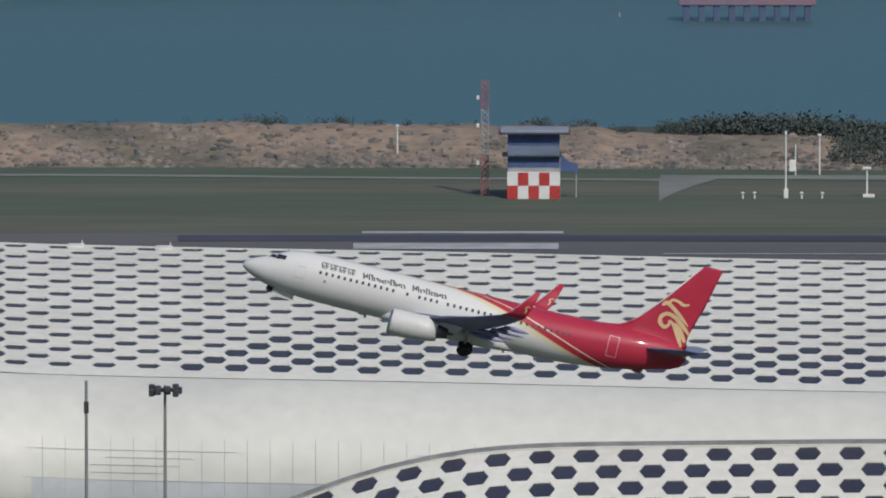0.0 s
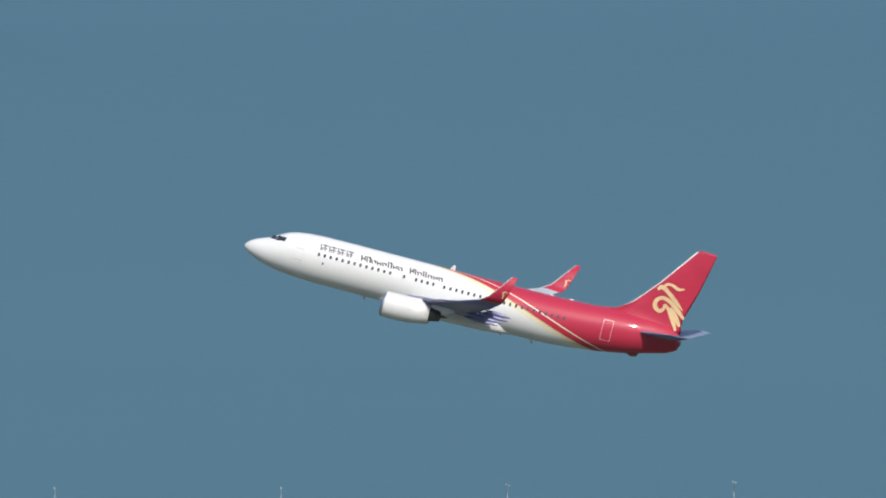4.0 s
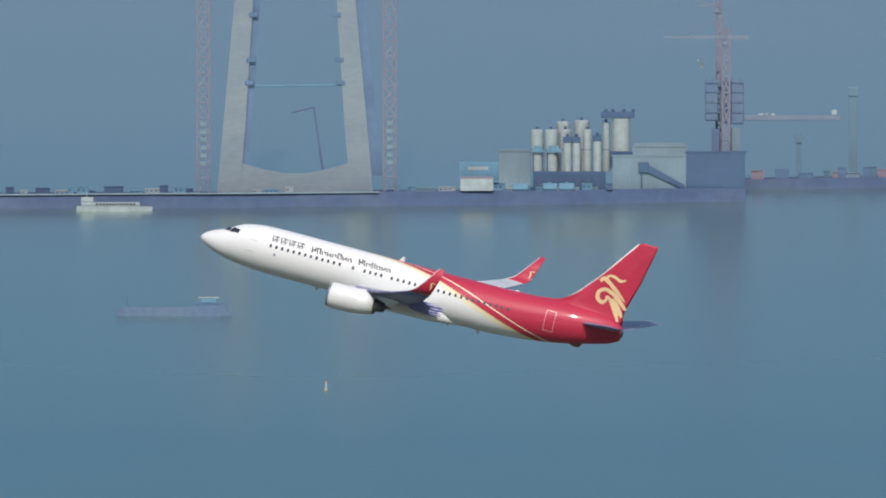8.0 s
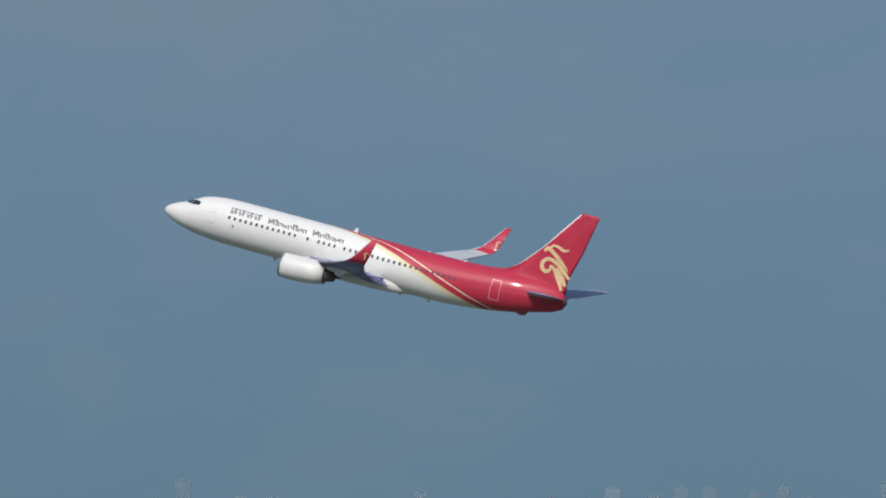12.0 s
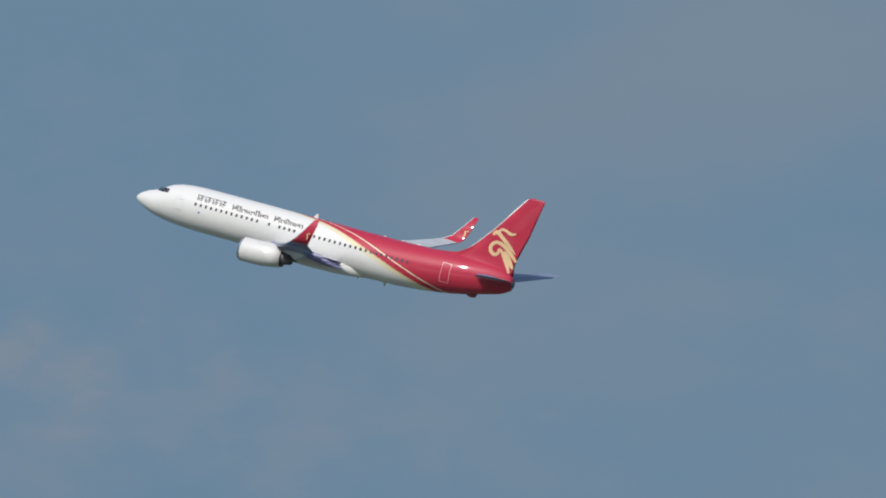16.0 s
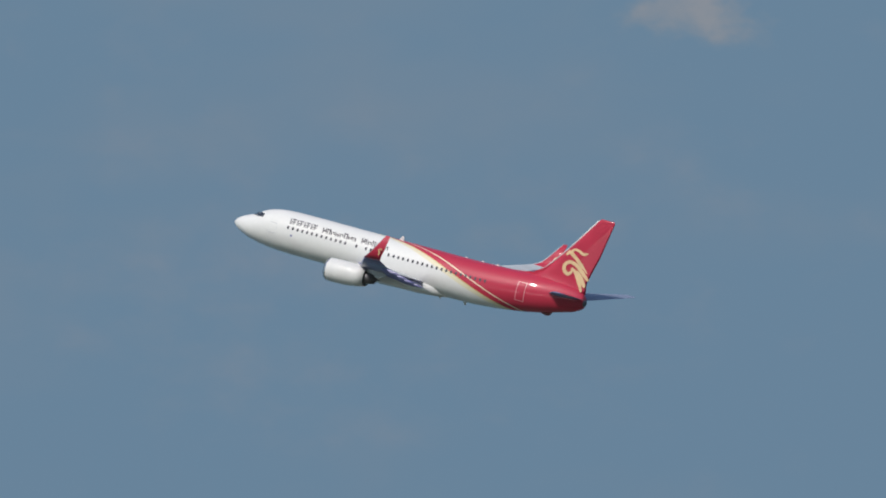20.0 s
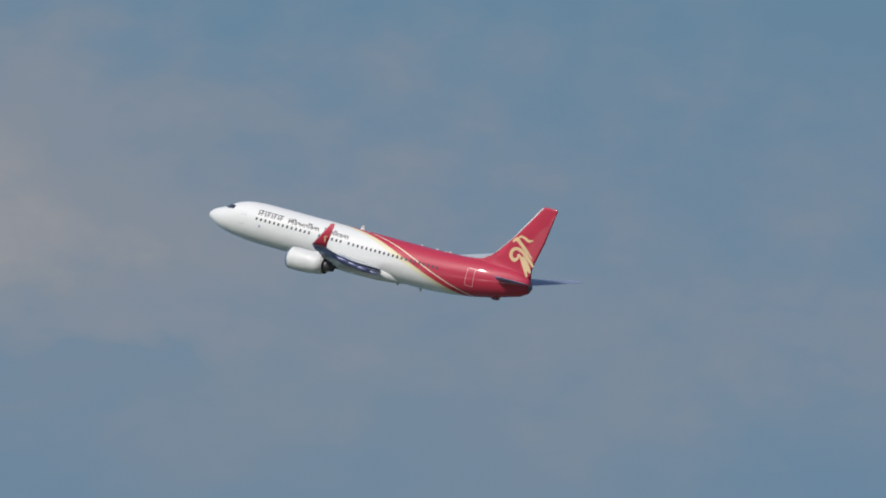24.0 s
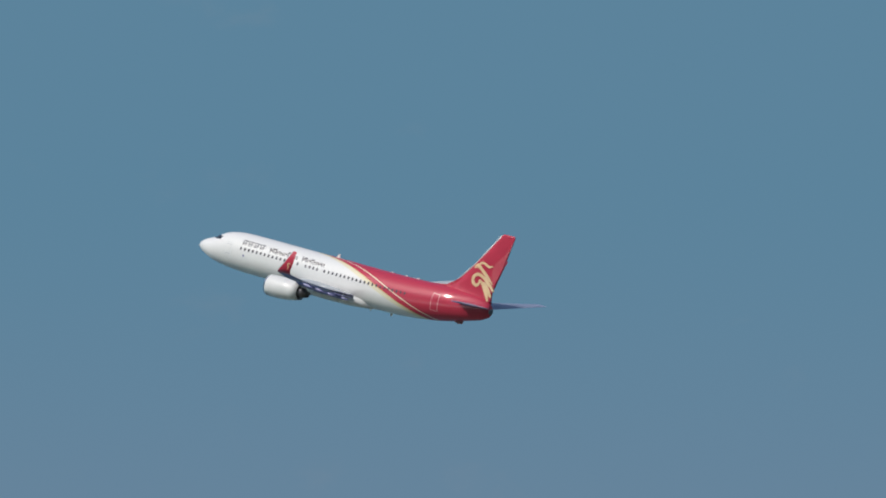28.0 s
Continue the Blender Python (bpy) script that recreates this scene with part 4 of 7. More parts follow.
def main_slope(az):
    return 0.097 - 0.066 * ease((az - 1.35) / 2.0)


def main_curve(az):
    return 0.00026 - 0.00014 * ease((az - 1.35) / 2.0)


def full_panes(az, u):
    """The lowest rows have taller panes."""
    if az > 1.5:
        return 1.2
    return 1.5 if u > 41 + 15 * max(0.0, min(1.3, (az - 0.5) / 0.45)) else 1.0


pierced_roof("terminal_roof", RIDGE, 1506, -3.2, 10.6, main_slope, main_curve, main_depth, 3.88, 2.95, (1.11, 0.66, 1.06),
             "long white curved terminal roof pierced by rows of skylights", False, full_panes)
pierced_roof("pier_roof", NEAR_RIDGE, 1415, -2.6, 0.85, lambda az: 0.30, lambda az: 0.002, lambda az: 26.0, 3.66, 3.25, (1.12, 0.64, 1.42),
             "nearer white terminal roof with large dark skylights", True)


def eaves():
    """The plain white eaves below the pierced field, curving down to a wall."""
    rows = []
    azs = [-3.2 + 0.2 * i for i in range(70)]
    for k in range(14):
        row = []
        for az in azs:
            u0 = main_depth(az) + 0.9
            z0 = ridge_z(RIDGE, az) - main_slope(az) * u0 - main_curve(az) * u0 * u0 - crown(u0) - 0.05
            if k < 12:
                p0, p1 = radians(9), radians(9 + 8.0 * k)
                row.append(spot(az, 1506 - u0 - 9.4 * (math.sin(p1) - math.sin(p0)), z0 - 9.4 * (math.cos(p0) - math.cos(p1))))
            else:
                row.append(spot(az, 1506 - u0 - 6.5, (21.4, 20.9)[k - 12]))
        rows.append(row)
    e = sheet("terminal_eaves", rows, M["roof_plain"], "plain white metal eaves of the terminal", "roof")
    def under(az, p, out=0.05):
        u0 = main_depth(az) + 0.9
        z0 = ridge_z(RIDGE, az) - main_slope(az) * u0 - main_curve(az) * u0 * u0 - crown(u0) - 0.05
        return spot(az, 1506 - u0 - 9.4 * (math.sin(radians(p)) - math.sin(radians(9))) - out, z0 - 9.4 * (math.cos(radians(9)) - math.cos(radians(p))))

    glazing = sheet("clerestory_glazing", [[under(-1.6 + 0.1 * i, p, 0.03) for i in range(31)] for p in (83, 86, 89, 92, 96)], M["pale_glass"], "pale bluish glazed band under the eaves", "glazing")
    for i in range(42):
        bm = bmesh.new()
        for p in (60, 69, 78, 87):
            rod(bm, under(-1.66 + 0.0775 * i, p), under(-1.66 + 0.0775 * i, p + 9), 0.015, seg=4)
        part("panel_seam", bm, M["steel"], e)
    for az0, az1, p in ((0.70, 1.42, 67), (0.85, 1.15, 71), (0.9, 1.2, 75), (-0.9, 1.5, 83), (-1.5, 0.1, 67), (0.95, 1.2, 79)):
        bm = bmesh.new()
        for i in range(6):
            rod(bm, under(az0 + (az1 - az0) * i / 6, p), under(az0 + (az1 - az0) * (i + 1) / 6, p), 0.018, seg=4)
        part("panel_seam", bm, M["steel"], e)
    # dark gutter along the nearer roof's edge
    gut = [spot(az, 1415.3, ridge_z(NEAR_RIDGE, az) + 0.12) for az in [-2.6 + 0.1 * i for i in range(35)]]
    g = tagged(part("roof_gutter", loft(bmesh.new(), [[p, p + Vector((0, 0, 0.34)), p + Vector((0, -0.5, 0.34)), p + Vector((0, -0.5, 0))] for p in gut]), M["mast_grey"]), "grey gutter edging the white roof", "gutter", kind="structure")
    # body of the terminal under the roofs
    azs = [-3.2 + 0.4 * i for i in range(35)]
    e.matrix_world = g.matrix_world = glazing.matrix_world = SPREAD
    w = sheet("terminal_wall", [[spot(a, 1505.5, z if z < 25 else ridge_z(RIDGE, a) - 0.3) for a in azs] for z in (20.9, 29)], M["roof_plain"], "plain pale wall of the terminal", "wall")
    w.matrix_world = SPREAD


eaves()


def roof_hatch():
    t = thing("roof_hatch", pose(0, 0, 0), "low white roof hatch with a small post", "roof hatch", "hatches along the roof")
    part("curb", boxed(-0.85, 0.85, -0.5, 0.5, -0.3, 0.12, bevel=0.04), M["white"], t)
    part("lid", boxed(-0.7, 0.95, -0.55, 0.55, 0.124, 0.20, bevel=0.03), M["white"], t)
    part("post", rodded((0.7, 0, 0.2), (0.7, 0, 0.55), 0.05, seg=6), M["white"], t)
    return t


HATCH = roof_hatch()
for i in range(26):
    az = 0.95 + 0.3 * i
    p = SPREAD @ facing(az, 1505.0, ridge_z(RIDGE, az) - 0.02)
    p = p @ Matrix.Scale(1 / 1.12, 4)
    if i == 0:
        HATCH.matrix_world = p
    else:
        copy_thing(HATCH, p)

# ---- runway and airfield ----
strip("runway", -4, 8, 1886, 1932, 2.55, M["asphalt"], "grey asphalt runway with tyre marks")
strip("runway_tyre_band", -4, 0.9, 1921.0, 1928.6, 2.60, M["rubber"], "dark rubber-stained band along the runway")
for az0, az1, a, b in ((-0.394, 0.304, 1910.6, 1918.2), (-0.41, 0.275, 1930.6, 1933.4), (-1.6, -0.75, 1904.6, 1905.6)):
    strip("runway_marking", az1, az0, a, b, 2.62, M["marking"], "faded white runway marking")


def track_r(az):
    return interp([(-3, 1996.0), (-0.74, 2003.1), (-0.15, 2004.7), (1.5, 2010.9), (2.19, 2005.7), (3.72, 1998.0), (7.87, 1983.5), (10, 1975)], az)


strip("perimeter_track", -0.74, 9.5, lambda a: track_r(a) - 1.4, lambda a: track_r(a) + 1.4, 2.56, M["concrete_path"], "pale narrow concrete perimeter track")
strip("service_road", -3.0, -0.74, lambda a: 2004.5 - 1.5 * abs(a + 0.74), lambda a: 2009.5, 2.57, M["concrete_path"], "pale concrete service road")
strip("turning_apron", -0.95, -0.735, lambda a: 1973 + 32 * min(1.0, abs(a + 0.735) / 0.2) ** 0.75, lambda a: 2006, 2.565, M["concrete_path"], "pale concrete turning apron", step=0.02)


# the bank along the shore
def bank_crest(az):
    return interp([(-4, 4.5), (-1.45, 4.6), (-1.3, 5.3), (-0.6, 5.2), (-0.5, 6.0), (1.0, 6.2), (2.0, 6.0), (2.6, 5.0), (4.6, 4.8), (5.0, 5.2), (5.9, 5.0), (6.5, 4.9), (6.8, 4.2), (10, 3.8)], az)


def bank_row(az, k):
    r0 = interp([(-4, 2014), (-1.5, 2017), (-0.7, 2019), (1.6, 2022), (2.4, 2018), (4.9, 2014), (6.6, 2012), (7.0, 2010), (10, 1995)], az)
    h = bank_crest(az)
    prof = [(0, 2.45), (3, 3.0), (6, 2.5 + (h - 2.5) * 0.5), (10, 2.5 + (h - 2.5) * 0.86), (13, h), (19, h + 0.1), (24, h - 0.6), (34, 1.2), (44, -0.6)]
    d, z = prof[k]
    wob = noise.noise(Vector((az * 9, k * 1.7, 3))) * 0.5 + noise.noise(Vector((az * 31, k * 2.3, 8))) * 0.35
    return spot(az, r0 + d + wob * 1.5, z + (wob * 0.6 if 0 < k < 8 else 0))


def bank(name, az0, az1, mat, label):
    n = int((az1 - az0) / 0.03)
    return sheet(name, [[bank_row(az0 + (az1 - az0) * i / n, k) for i in range(n + 1)] for k in range(9)], M[mat], label, "bank")


bank("earth_bank", -4.0, 2.05, "earth", "sloping bank of tan earth and stones by the sea")
bank("grassy_bank", 2.05, 5.02, "scrub", "low bank overgrown with dark scrub")
bank("sheeted_bank", 5.02, 6.74, "green_net", "earth bank covered with bright green sheeting")
bank("brown_bank", 6.74, 10.0, "dry_scrub", "low brown bank with scrub beside the sea")


def scatter(name, spots, mat, label, category, flat=0.7, leafy=False):
    """Many small rough lumps, or leafy clumps, in one mesh."""
    rnd = random.Random(len(spots))
    verts, faces = [], []
    for p, s in spots:
        if leafy:
            for _ in range(46):
                d = Vector((rnd.gauss(0, 0.45), rnd.gauss(0, 0.35), abs(rnd.gauss(0.35, 0.3)))) * s
                a, b = Vector((rnd.uniform(-1, 1), rnd.uniform(-1, 1), rnd.uniform(-0.9, 0.9))).normalized(), Vector((rnd.uniform(-1, 1), rnd.uniform(-1, 1), rnd.uniform(-0.9, 0.9))).normalized()
                q = s * rnd.uniform(0.07, 0.14)
                i = len(verts)
                verts += [p + d + a * q, p + d + b * q, p + d - a * q * 0.8, p + d - b * q]
                faces += [(i, i + 1, i + 2), (i, i + 2, i + 3)]
        else:
            i = len(verts)
            n = 6
            turn = rnd.uniform(0, 6)
            for lev, rad, h in ((0, 1.0, -0.4), (1, 0.85, 0.35)):
                for k in range(n):
                    a = turn + 2 * math.pi * k / n
                    q = s * rad * rnd.uniform(0.7, 1.15)
                    verts.append(p + Vector((q * math.cos(a), q * math.sin(a) * 0.8, s * flat * (h + rnd.uniform(-0.12, 0.12)))))
            verts.append(p + Vector((rnd.uniform(-0.3, 0.3) * s, 0, s * flat * 0.75)))
            for k in range(n):
                m = (k + 1) % n
                faces += [(i + k, i + m, i + n + m, i + n + k), (i + n + k, i + n + m, i + 2 * n)]
    me = bpy.data.meshes.new(name)
    me.from_pydata([tuple(v) for v in verts], [], faces)
    me.materials.append(M[mat])
    return tagged(new(name, me), label, category, kind="stuff")


def on_bank(az, d):
    a, b = bank_row(az, 0), bank_row(az, 8)
    prof = [0, 3, 6, 10, 13, 19, 24, 34, 44]
    for k in range(8):
        if d <= prof[k + 1]:
            t = (d - prof[k]) / (prof[k + 1] - prof[k])
            return bank_row(az, k).lerp(bank_row(az, k + 1), t)
    return b


rnd = random.Random(4)
rocks = []
for i in range(1500):
    az = rnd.uniform(-1.6, 2.1)
    d = abs(rnd.gauss(0, 5.5))
    if 0.6 < az < 2.1 and rnd.random() < 0.5:
        d = rnd.uniform(0, 14)
    if d < 14:
        rocks.append((on_bank(az, d), rnd.choice((0.25, 0.35, 0.45, 0.6, 0.85))))
scatter("rocks", rocks, "rock", "grey and tan boulders strewn on the bank", "rocks")
bush = []
for i in range(620):
    az = rnd.uniform(-1.9, -0.74)
    bush.append((on_bank(az, rnd.uniform(16, 24)), rnd.uniform(1.2, 2.5) * min(1.0, 0.45 - (az + 0.70) * 2.2)))
for i in range(300):
    az = rnd.uniform(-1.9, -1.33)
    bush.append((on_bank(az, rnd.uniform(1, 16)), rnd.uniform(0.9, 1.8)))
for i in range(60):
    az = rnd.choice((-0.32, -0.48, -0.62, 0.35, 0.62)) + rnd.gauss(0, 0.035)
    bush.append((on_bank(az, rnd.uniform(17, 22)), rnd.uniform(0.6, 1.2)))
for i in range(90):
    bush.append((on_bank(rnd.uniform(-0.6, 2.2), rnd.choice((0.5, 14, 17, 20))), rnd.uniform(0.35, 0.9)))
scatter("shore_bushes", bush, "hedge", "dark green bushes along the bank", "bushes", leafy=True)
bush = []
for i in range(420):
    az = rnd.uniform(2.05, 5.0)
    bush.append((on_bank(az, rnd.uniform(0, 20)), rnd.uniform(0.3, 0.8)))
for i in range(260):
    az = rnd.uniform(6.7, 9.4)
    bush.append((on_bank(az, rnd.uniform(0, 22)), rnd.uniform(0.25, 0.6)))
scatter("bank_scrub", bush, "teal_scrub", "low dark scrub growing over the bank", "bushes", leafy=True)
for az0, az1, d0, d1 in ((4.28, 4.47, 9, 15), (4.22, 4.55, 1, 7), (2.28, 2.66, 2, 12)):
    n, mid = 18, (d0 + d1) / 2
    rows = []
    for k in range(7):
        row = []
        for i in range(n + 1):
            t = abs(2 * i / n - 1)
            edge = 0.65 + 0.8 * abs(noise.noise(Vector((i * 0.8, az0, 2.0 if k > 3 else 7.0))))
            d = mid + (d1 - d0) * (k / 6 - 0.5) * math.sqrt(max(0.0, 1 - t ** 2.6)) * edge + 0.8 * (2 * i / n - 1)
            row.append(on_bank(az0 + (az1 - az0) * i / n, max(0.2, d)) + Vector((0, 0, 0.30 if 0 < k < 6 and 0 < i < n else -0.15)))
        rows.append(row)
    sheet("bare_earth_patch", rows, M["earth"], "bare tan earth showing through the scrub", "earth")


# construction along the sheeted bank
def barrier_block():
    t = thing("barrier_block", pose(0, 0, 0), "dark and white striped roadside barrier block", "barrier", "barriers on the bank")
    part("block", boxed(-0.40, 0.40, -0.25, 0.25, 0, 0.44, bevel=0.05), M["dark"], t)
    part("cap", boxed(-0.40, 0.40, -0.2, 0.2, 0.444, 0.56, bevel=0.04), M["dust"], t)
    part("end_stripe", boxed(0.41, 0.88, -0.22, 0.22, 0.0, 0.44, bevel=0.04), M["steel"], t)
    return t


BLOCK = barrier_block()
for i in range(19):
    m = facing(5.87 + 0.0366 * i, 2031, 5.1)
    if i == 0:
        BLOCK.matrix_world = m
    else:
        copy_thing(BLOCK, m)
strip("haul_road", 5.06, 6.56, lambda a: 2025.6 + 0.8 * math.sin(a * 23), lambda a: 2037.5, 5.12, M["dust"], "pale dusty haul road on the bank")
sheet("bank_track", [[on_bank(6.56 + 0.05 * i, d) + Vector((0, 0, 0.12)) for i in range(60)] for d in (14.5, 16.0, 18.0)], M["dust"], "pale dusty track along the crest of the bank", "track")
for az0, az1, d0, d1 in ((6.66, 6.76, 0, 15), (6.40, 6.46, 1, 9), (6.56, 6.61, 0, 4)):
    sheet("bare_earth_patch", [[on_bank(az0 + (az1 - az0) * i / 6 + 0.012 * math.sin(k * 1.9), d0 + (d1 - d0) * k / 6) + Vector((0, 0, 0.18 if 0 < i < 6 else -0.05)) for i in range(7)] for k in range(7)], M["earth"], "bare tan earth breaking through the sheeting", "earth")


def spoil_heap(az0, az1, r, h, label):
    n = 30
    rows = []
    for k, (dr, w) in enumerate(((-9, 0), (-6, 0.55), (-2, 0.92), (2, 1.0), (6, 0.6), (9, 0))):
        rows.append([spot(az0 + (az1 - az0) * i / n, r + dr, -0.3 + h * w * math.sin(math.pi * i / n) ** 0.35 * (0.95 + 0.16 * noise.noise(Vector((i * 0.35, k * 0.5, az0))))) for i in range(n + 1)])
    sheet("spoil_heap", rows, M["spoil"], label, "earth")


spoil_heap(5.30, 6.06, 2060, 5.7, "low brown heap of dug earth beside the water")
spoil_heap(6.00, 6.27, 2060, 5.0, "low brown heap of dug earth beside the water")


def silo_tank():
    t = thing("storage_tank", pose(0, 0, 0), "small pale round storage tank", "tank", "tanks by the heap")
    part("shell", rodded((0, 0, 0), (0, 0, 0.7), 0.55, seg=14), M["dust"], t)
    part("dome", rodded((0, 0, 0.7), (0, 0, 1.05), 0.55, 0.2, seg=14), M["dust"], t)
    return t


TANK = silo_tank()
for i, (az, dz) in enumerate(((5.765, 5.45), (5.83, 5.5), (5.88, 5.4), (5.95, 5.35))):
    m = facing(az, 2063, dz - 0.7)
    if i == 0:
        TANK.matrix_world = m
    else:
        copy_thing(TANK, m)


# ---- airfield fittings ----
def watch_cabin():
    t = thing("watch_cabin", facing(-0.309, 1977, 2.5), "blue and white airfield cabin on a red and white chequered base", "cabin")
    base = part("base", boxed(-3.1, 3.1, 0.05, 5.0, 0, 3.15), M["white"], t, "white base block")
    for i in range(5):
        for j in range(2):
            x = -3.1 + 1.24 * i
            part("check_panel", boxed(x + 0.01, x + 1.23, 0.0, 0.05, 0.02 + 1.57 * j, 1.56 + 1.57 * j, bevel=0.01), M["red" if (i + j) % 2 == 0 else "white"], base, "red square" if (i + j) % 2 == 0 else "white square")
    part("plinth", boxed(-2.95, 2.95, 0.4, 4.6, 3.15, 3.75), M["steel"], t)
    for z0, z1, mat in ((3.75, 5.1, "cabin_blue"), (5.1, 6.3, "cabin_pane"), (6.3, 7.8, "cabin_blue")):
        part("wall_band", boxed(-3.05, 3.05, 0.3, 4.7, z0, z1 - 0.02, bevel=0.03), M[mat], t, "blue wall band" if mat == "cabin_blue" else "pale glazed band")
    for i in range(4):
        part("window", boxed(-2.8 + 1.42 * i, -1.6 + 1.42 * i, 0.26, 0.3, 5.3, 6.1), M["cabin_pane"], t, "pale window pane")
    part("balcony", boxed(-3.7, 3.2, -0.4, 4.9, 5.0, 5.12), M["dark"], t, "dark narrow balcony")
    part("roof", boxed(-3.9, 4.1, -0.6, 5.2, 7.8, 8.15, bevel=0.06), M["cabin_roof"], t, "flat blue-grey overhanging roof")
    part("roof_edge", boxed(-4.1, 4.3, -0.75, 5.35, 7.66, 7.8), M["dark"], t)
    part("stair", prism([(3.15, 3.2), (5.2, 3.2), (5.2, 4.0), (4.2, 4.2), (3.15, 5.2)], 1.0, 2.2), M["cabin_blue"], t, "blue outside stair")
    part("stair_post", rodded((5.0, 1.6, 0), (5.0, 1.6, 3.25), 0.08), M["steel"], t)
    return t


watch_cabin()


def lattice_mast(az, r, z0, h, w, mats, name, label, base_mat="red"):
    t = thing(name, facing(az, r, z0), label, "mast")
    n = max(4, int(h / (w * 1.6)))
    for k in range(n):
        a, b = h * k / n, h * (k + 1) / n
        bm = bmesh.new()
        for x, y in ((-w, -w), (w, -w), (w, w), (-w, w)):
            rod(bm, (x, y, a), (x, y, b), w * 0.12, seg=4)
        for s, e in (((-w, -w), (w, -w)), ((w, -w), (w, w)), ((w, w), (-w, w)), ((-w, w), (-w, -w))):
            rod(bm, (*s, a), (*e, b), w * 0.09, seg=4)
            rod(bm, (*s, b), (*e, a), w * 0.09, seg=4)
        part("lattice_bay", bm, M[mats(k / n)], t)
    return t


m = lattice_mast(-0.143, 1982, 2.5, 13.6, 0.42, lambda f: "pale_red" if f < 0.32 or f > 0.72 else "steel", "antenna_mast", "red and white lattice antenna mast on the grass")
for z in (3.6, 8.0, 11.3):
    part("fitting", boxed(-1.0, -0.65, -0.2, 0.2, z, z + 0.5, bevel=0.05), M["white"], m, "small white fitting")


def post(az, r, h, rad, name, label, mat="white", extras=(), z0=2.5, group=""):
    t = thing(name, facing(az, r, z0), label, "post", group)
    part("pole", rodded((0, 0, 0), (0, 0, h), rad, rad * 0.8), M[mat], t)
    for nm, x0, x1, za, zb, em in extras:
        part(nm, boxed(x0, x1, -0.25, 0.25, za, zb, bevel=0.04), M[em], t)
    return t


post(0.154, 2025, 4.7, 0.10, "marker_post", "slim white post on the airfield edge", extras=(("head", -0.2, 0.2, 4.5, 4.8, "white"),))
post(-1.166, 1978.6, 7.9, 0.11, "marker_post", "tall pale post with small boxes", extras=(("base_box", -0.25, 0.3, 0, 1.1, "white"), ("head", -0.12, 0.12, 7.4, 7.9, "white")))
post(-1.199, 2010.9, 3.6, 0.09, "marker_post", "pale post with a white cabinet", extras=(("cabinet", -0.75, 0.05, 0.4, 1.8, "white"),))
post(-1.281, 2010.9, 4.9, 0.10, "marker_post", "slim pale post by the service road", extras=(("head", -0.2, 0.2, 4.6, 4.9, "white"),))
post(-1.442, 1980, 3.4, 0.12, "approach_light", "short white approach light with a dish", extras=(("dish", -0.5, 0.5, 3.3, 3.6, "white"), ("foot", -0.5, 0.9, 0, 0.4, "white")))
for az in (-1.02, -1.06, -1.22, -1.29):
    post(az, 1978, 0.7, 0.12, "edge_light", "low white runway edge light", extras=(("head", -0.2, 0.2, 0.6, 0.8, "white"),), group="edge lights")
for az in (4.276, 3.489, 2.699):
    t = post(az, 2067, 9.6, 0.11, "lamp_pole", "tall pale lamp pole with a blue fitting by the sea", "white", extras=(("fitting", -0.28, 0.35, 4.8, 6.2, "steel"), ("head", -0.35, 0.3, 9.0, 9.3, "steel")), z0=0.6, group="poles by the sea")
for az, r, h in ((4.681, 2006, 3.7), (8.100, 1985, 4.7)):
    post(az, r, h, 0.13, "camera_pole", "short white pole with a crosspiece", extras=(("crosspiece", -0.45, 0.5, h * 0.62, h * 0.72, "white"), ("head", -0.2, 0.35, h - 0.25, h, "white")), group="camera poles")
t = post(4.142, 1998.7, 4.6, 0.13, "camera_pole", "white pole carrying a white box", extras=(("box", 0.15, 0.85, 3.2, 4.5, "white"), ("head", -0.4, 0.3, 4.5, 4.75, "white")), group="camera poles")
t = thing("banded_pole", facing(2.098, 1990, 2.5), "slim red and white banded pole", "post")
for k in range(8):
    part("band", rodded((0, 0, 1.15 * k), (0, 0, 1.15 * k + 1.14), 0.11), M["white" if k % 2 else "faded_red"], t)
for az, r, w, h in ((2.040, 2009, 0.9, 1.6), (1.90, 2014, 1.2, 1.9), (8.058, 1985.5, 0.7, 1.7), (7.98, 1986, 1.1, 1.3), (7.60, 1990, 1.4, 0.9), (7.52, 2045, 0.6, 0.9)):
    t = thing("utility_cabinet", facing(az, r, 2.5), "small pale utility cabinet on the grass", "cabinet", "utility cabinets")
    part("body", boxed(-w / 2, w / 2, -0.4, 0.4, 0, h, bevel=0.04), M["white"], t)
    part("lid", boxed(-w / 2 - 0.06, w / 2 + 0.06, -0.46, 0.46, h, h + 0.1), M["steel"], t)


def high_mast(az, r, top, label, lamps):
    t = thing("flood_mast", facing(az, r, 2.5), label, "lamp mast")
    part("pole", rodded((0, 0, 0), (0, 0, top - 2.5), 0.19, 0.12, seg=12), M["mast_grey"], t, "tapered grey pole")
    if lamps:
        part("ring", rodded((0, 0, top - 3.0), (0, 0, top - 2.75), 0.8, seg=14), M["dark"], t)
        for k in range(9):
            a = 2 * math.pi * k / 9
            x, y = 1.15 * math.cos(a), 1.15 * math.sin(a)
            part("floodlight", boxed(x - 0.26, x + 0.26, y - 0.26, y + 0.26, top - 3.2 + 0.2 * math.sin(a * 3), top - 2.62 + 0.2 * math.sin(a * 3), bevel=0.08), M["dark"], t, "dark floodlight")
    else:
        part("collar", boxed(-0.2, 0.2, -0.2, 0.2, top - 5.2, top - 4.2, bevel=0.05), M["dark"], t)
    return t


high_mast(0.945, 1385, 38.8, "dark floodlight mast with a ring of lamps", True)
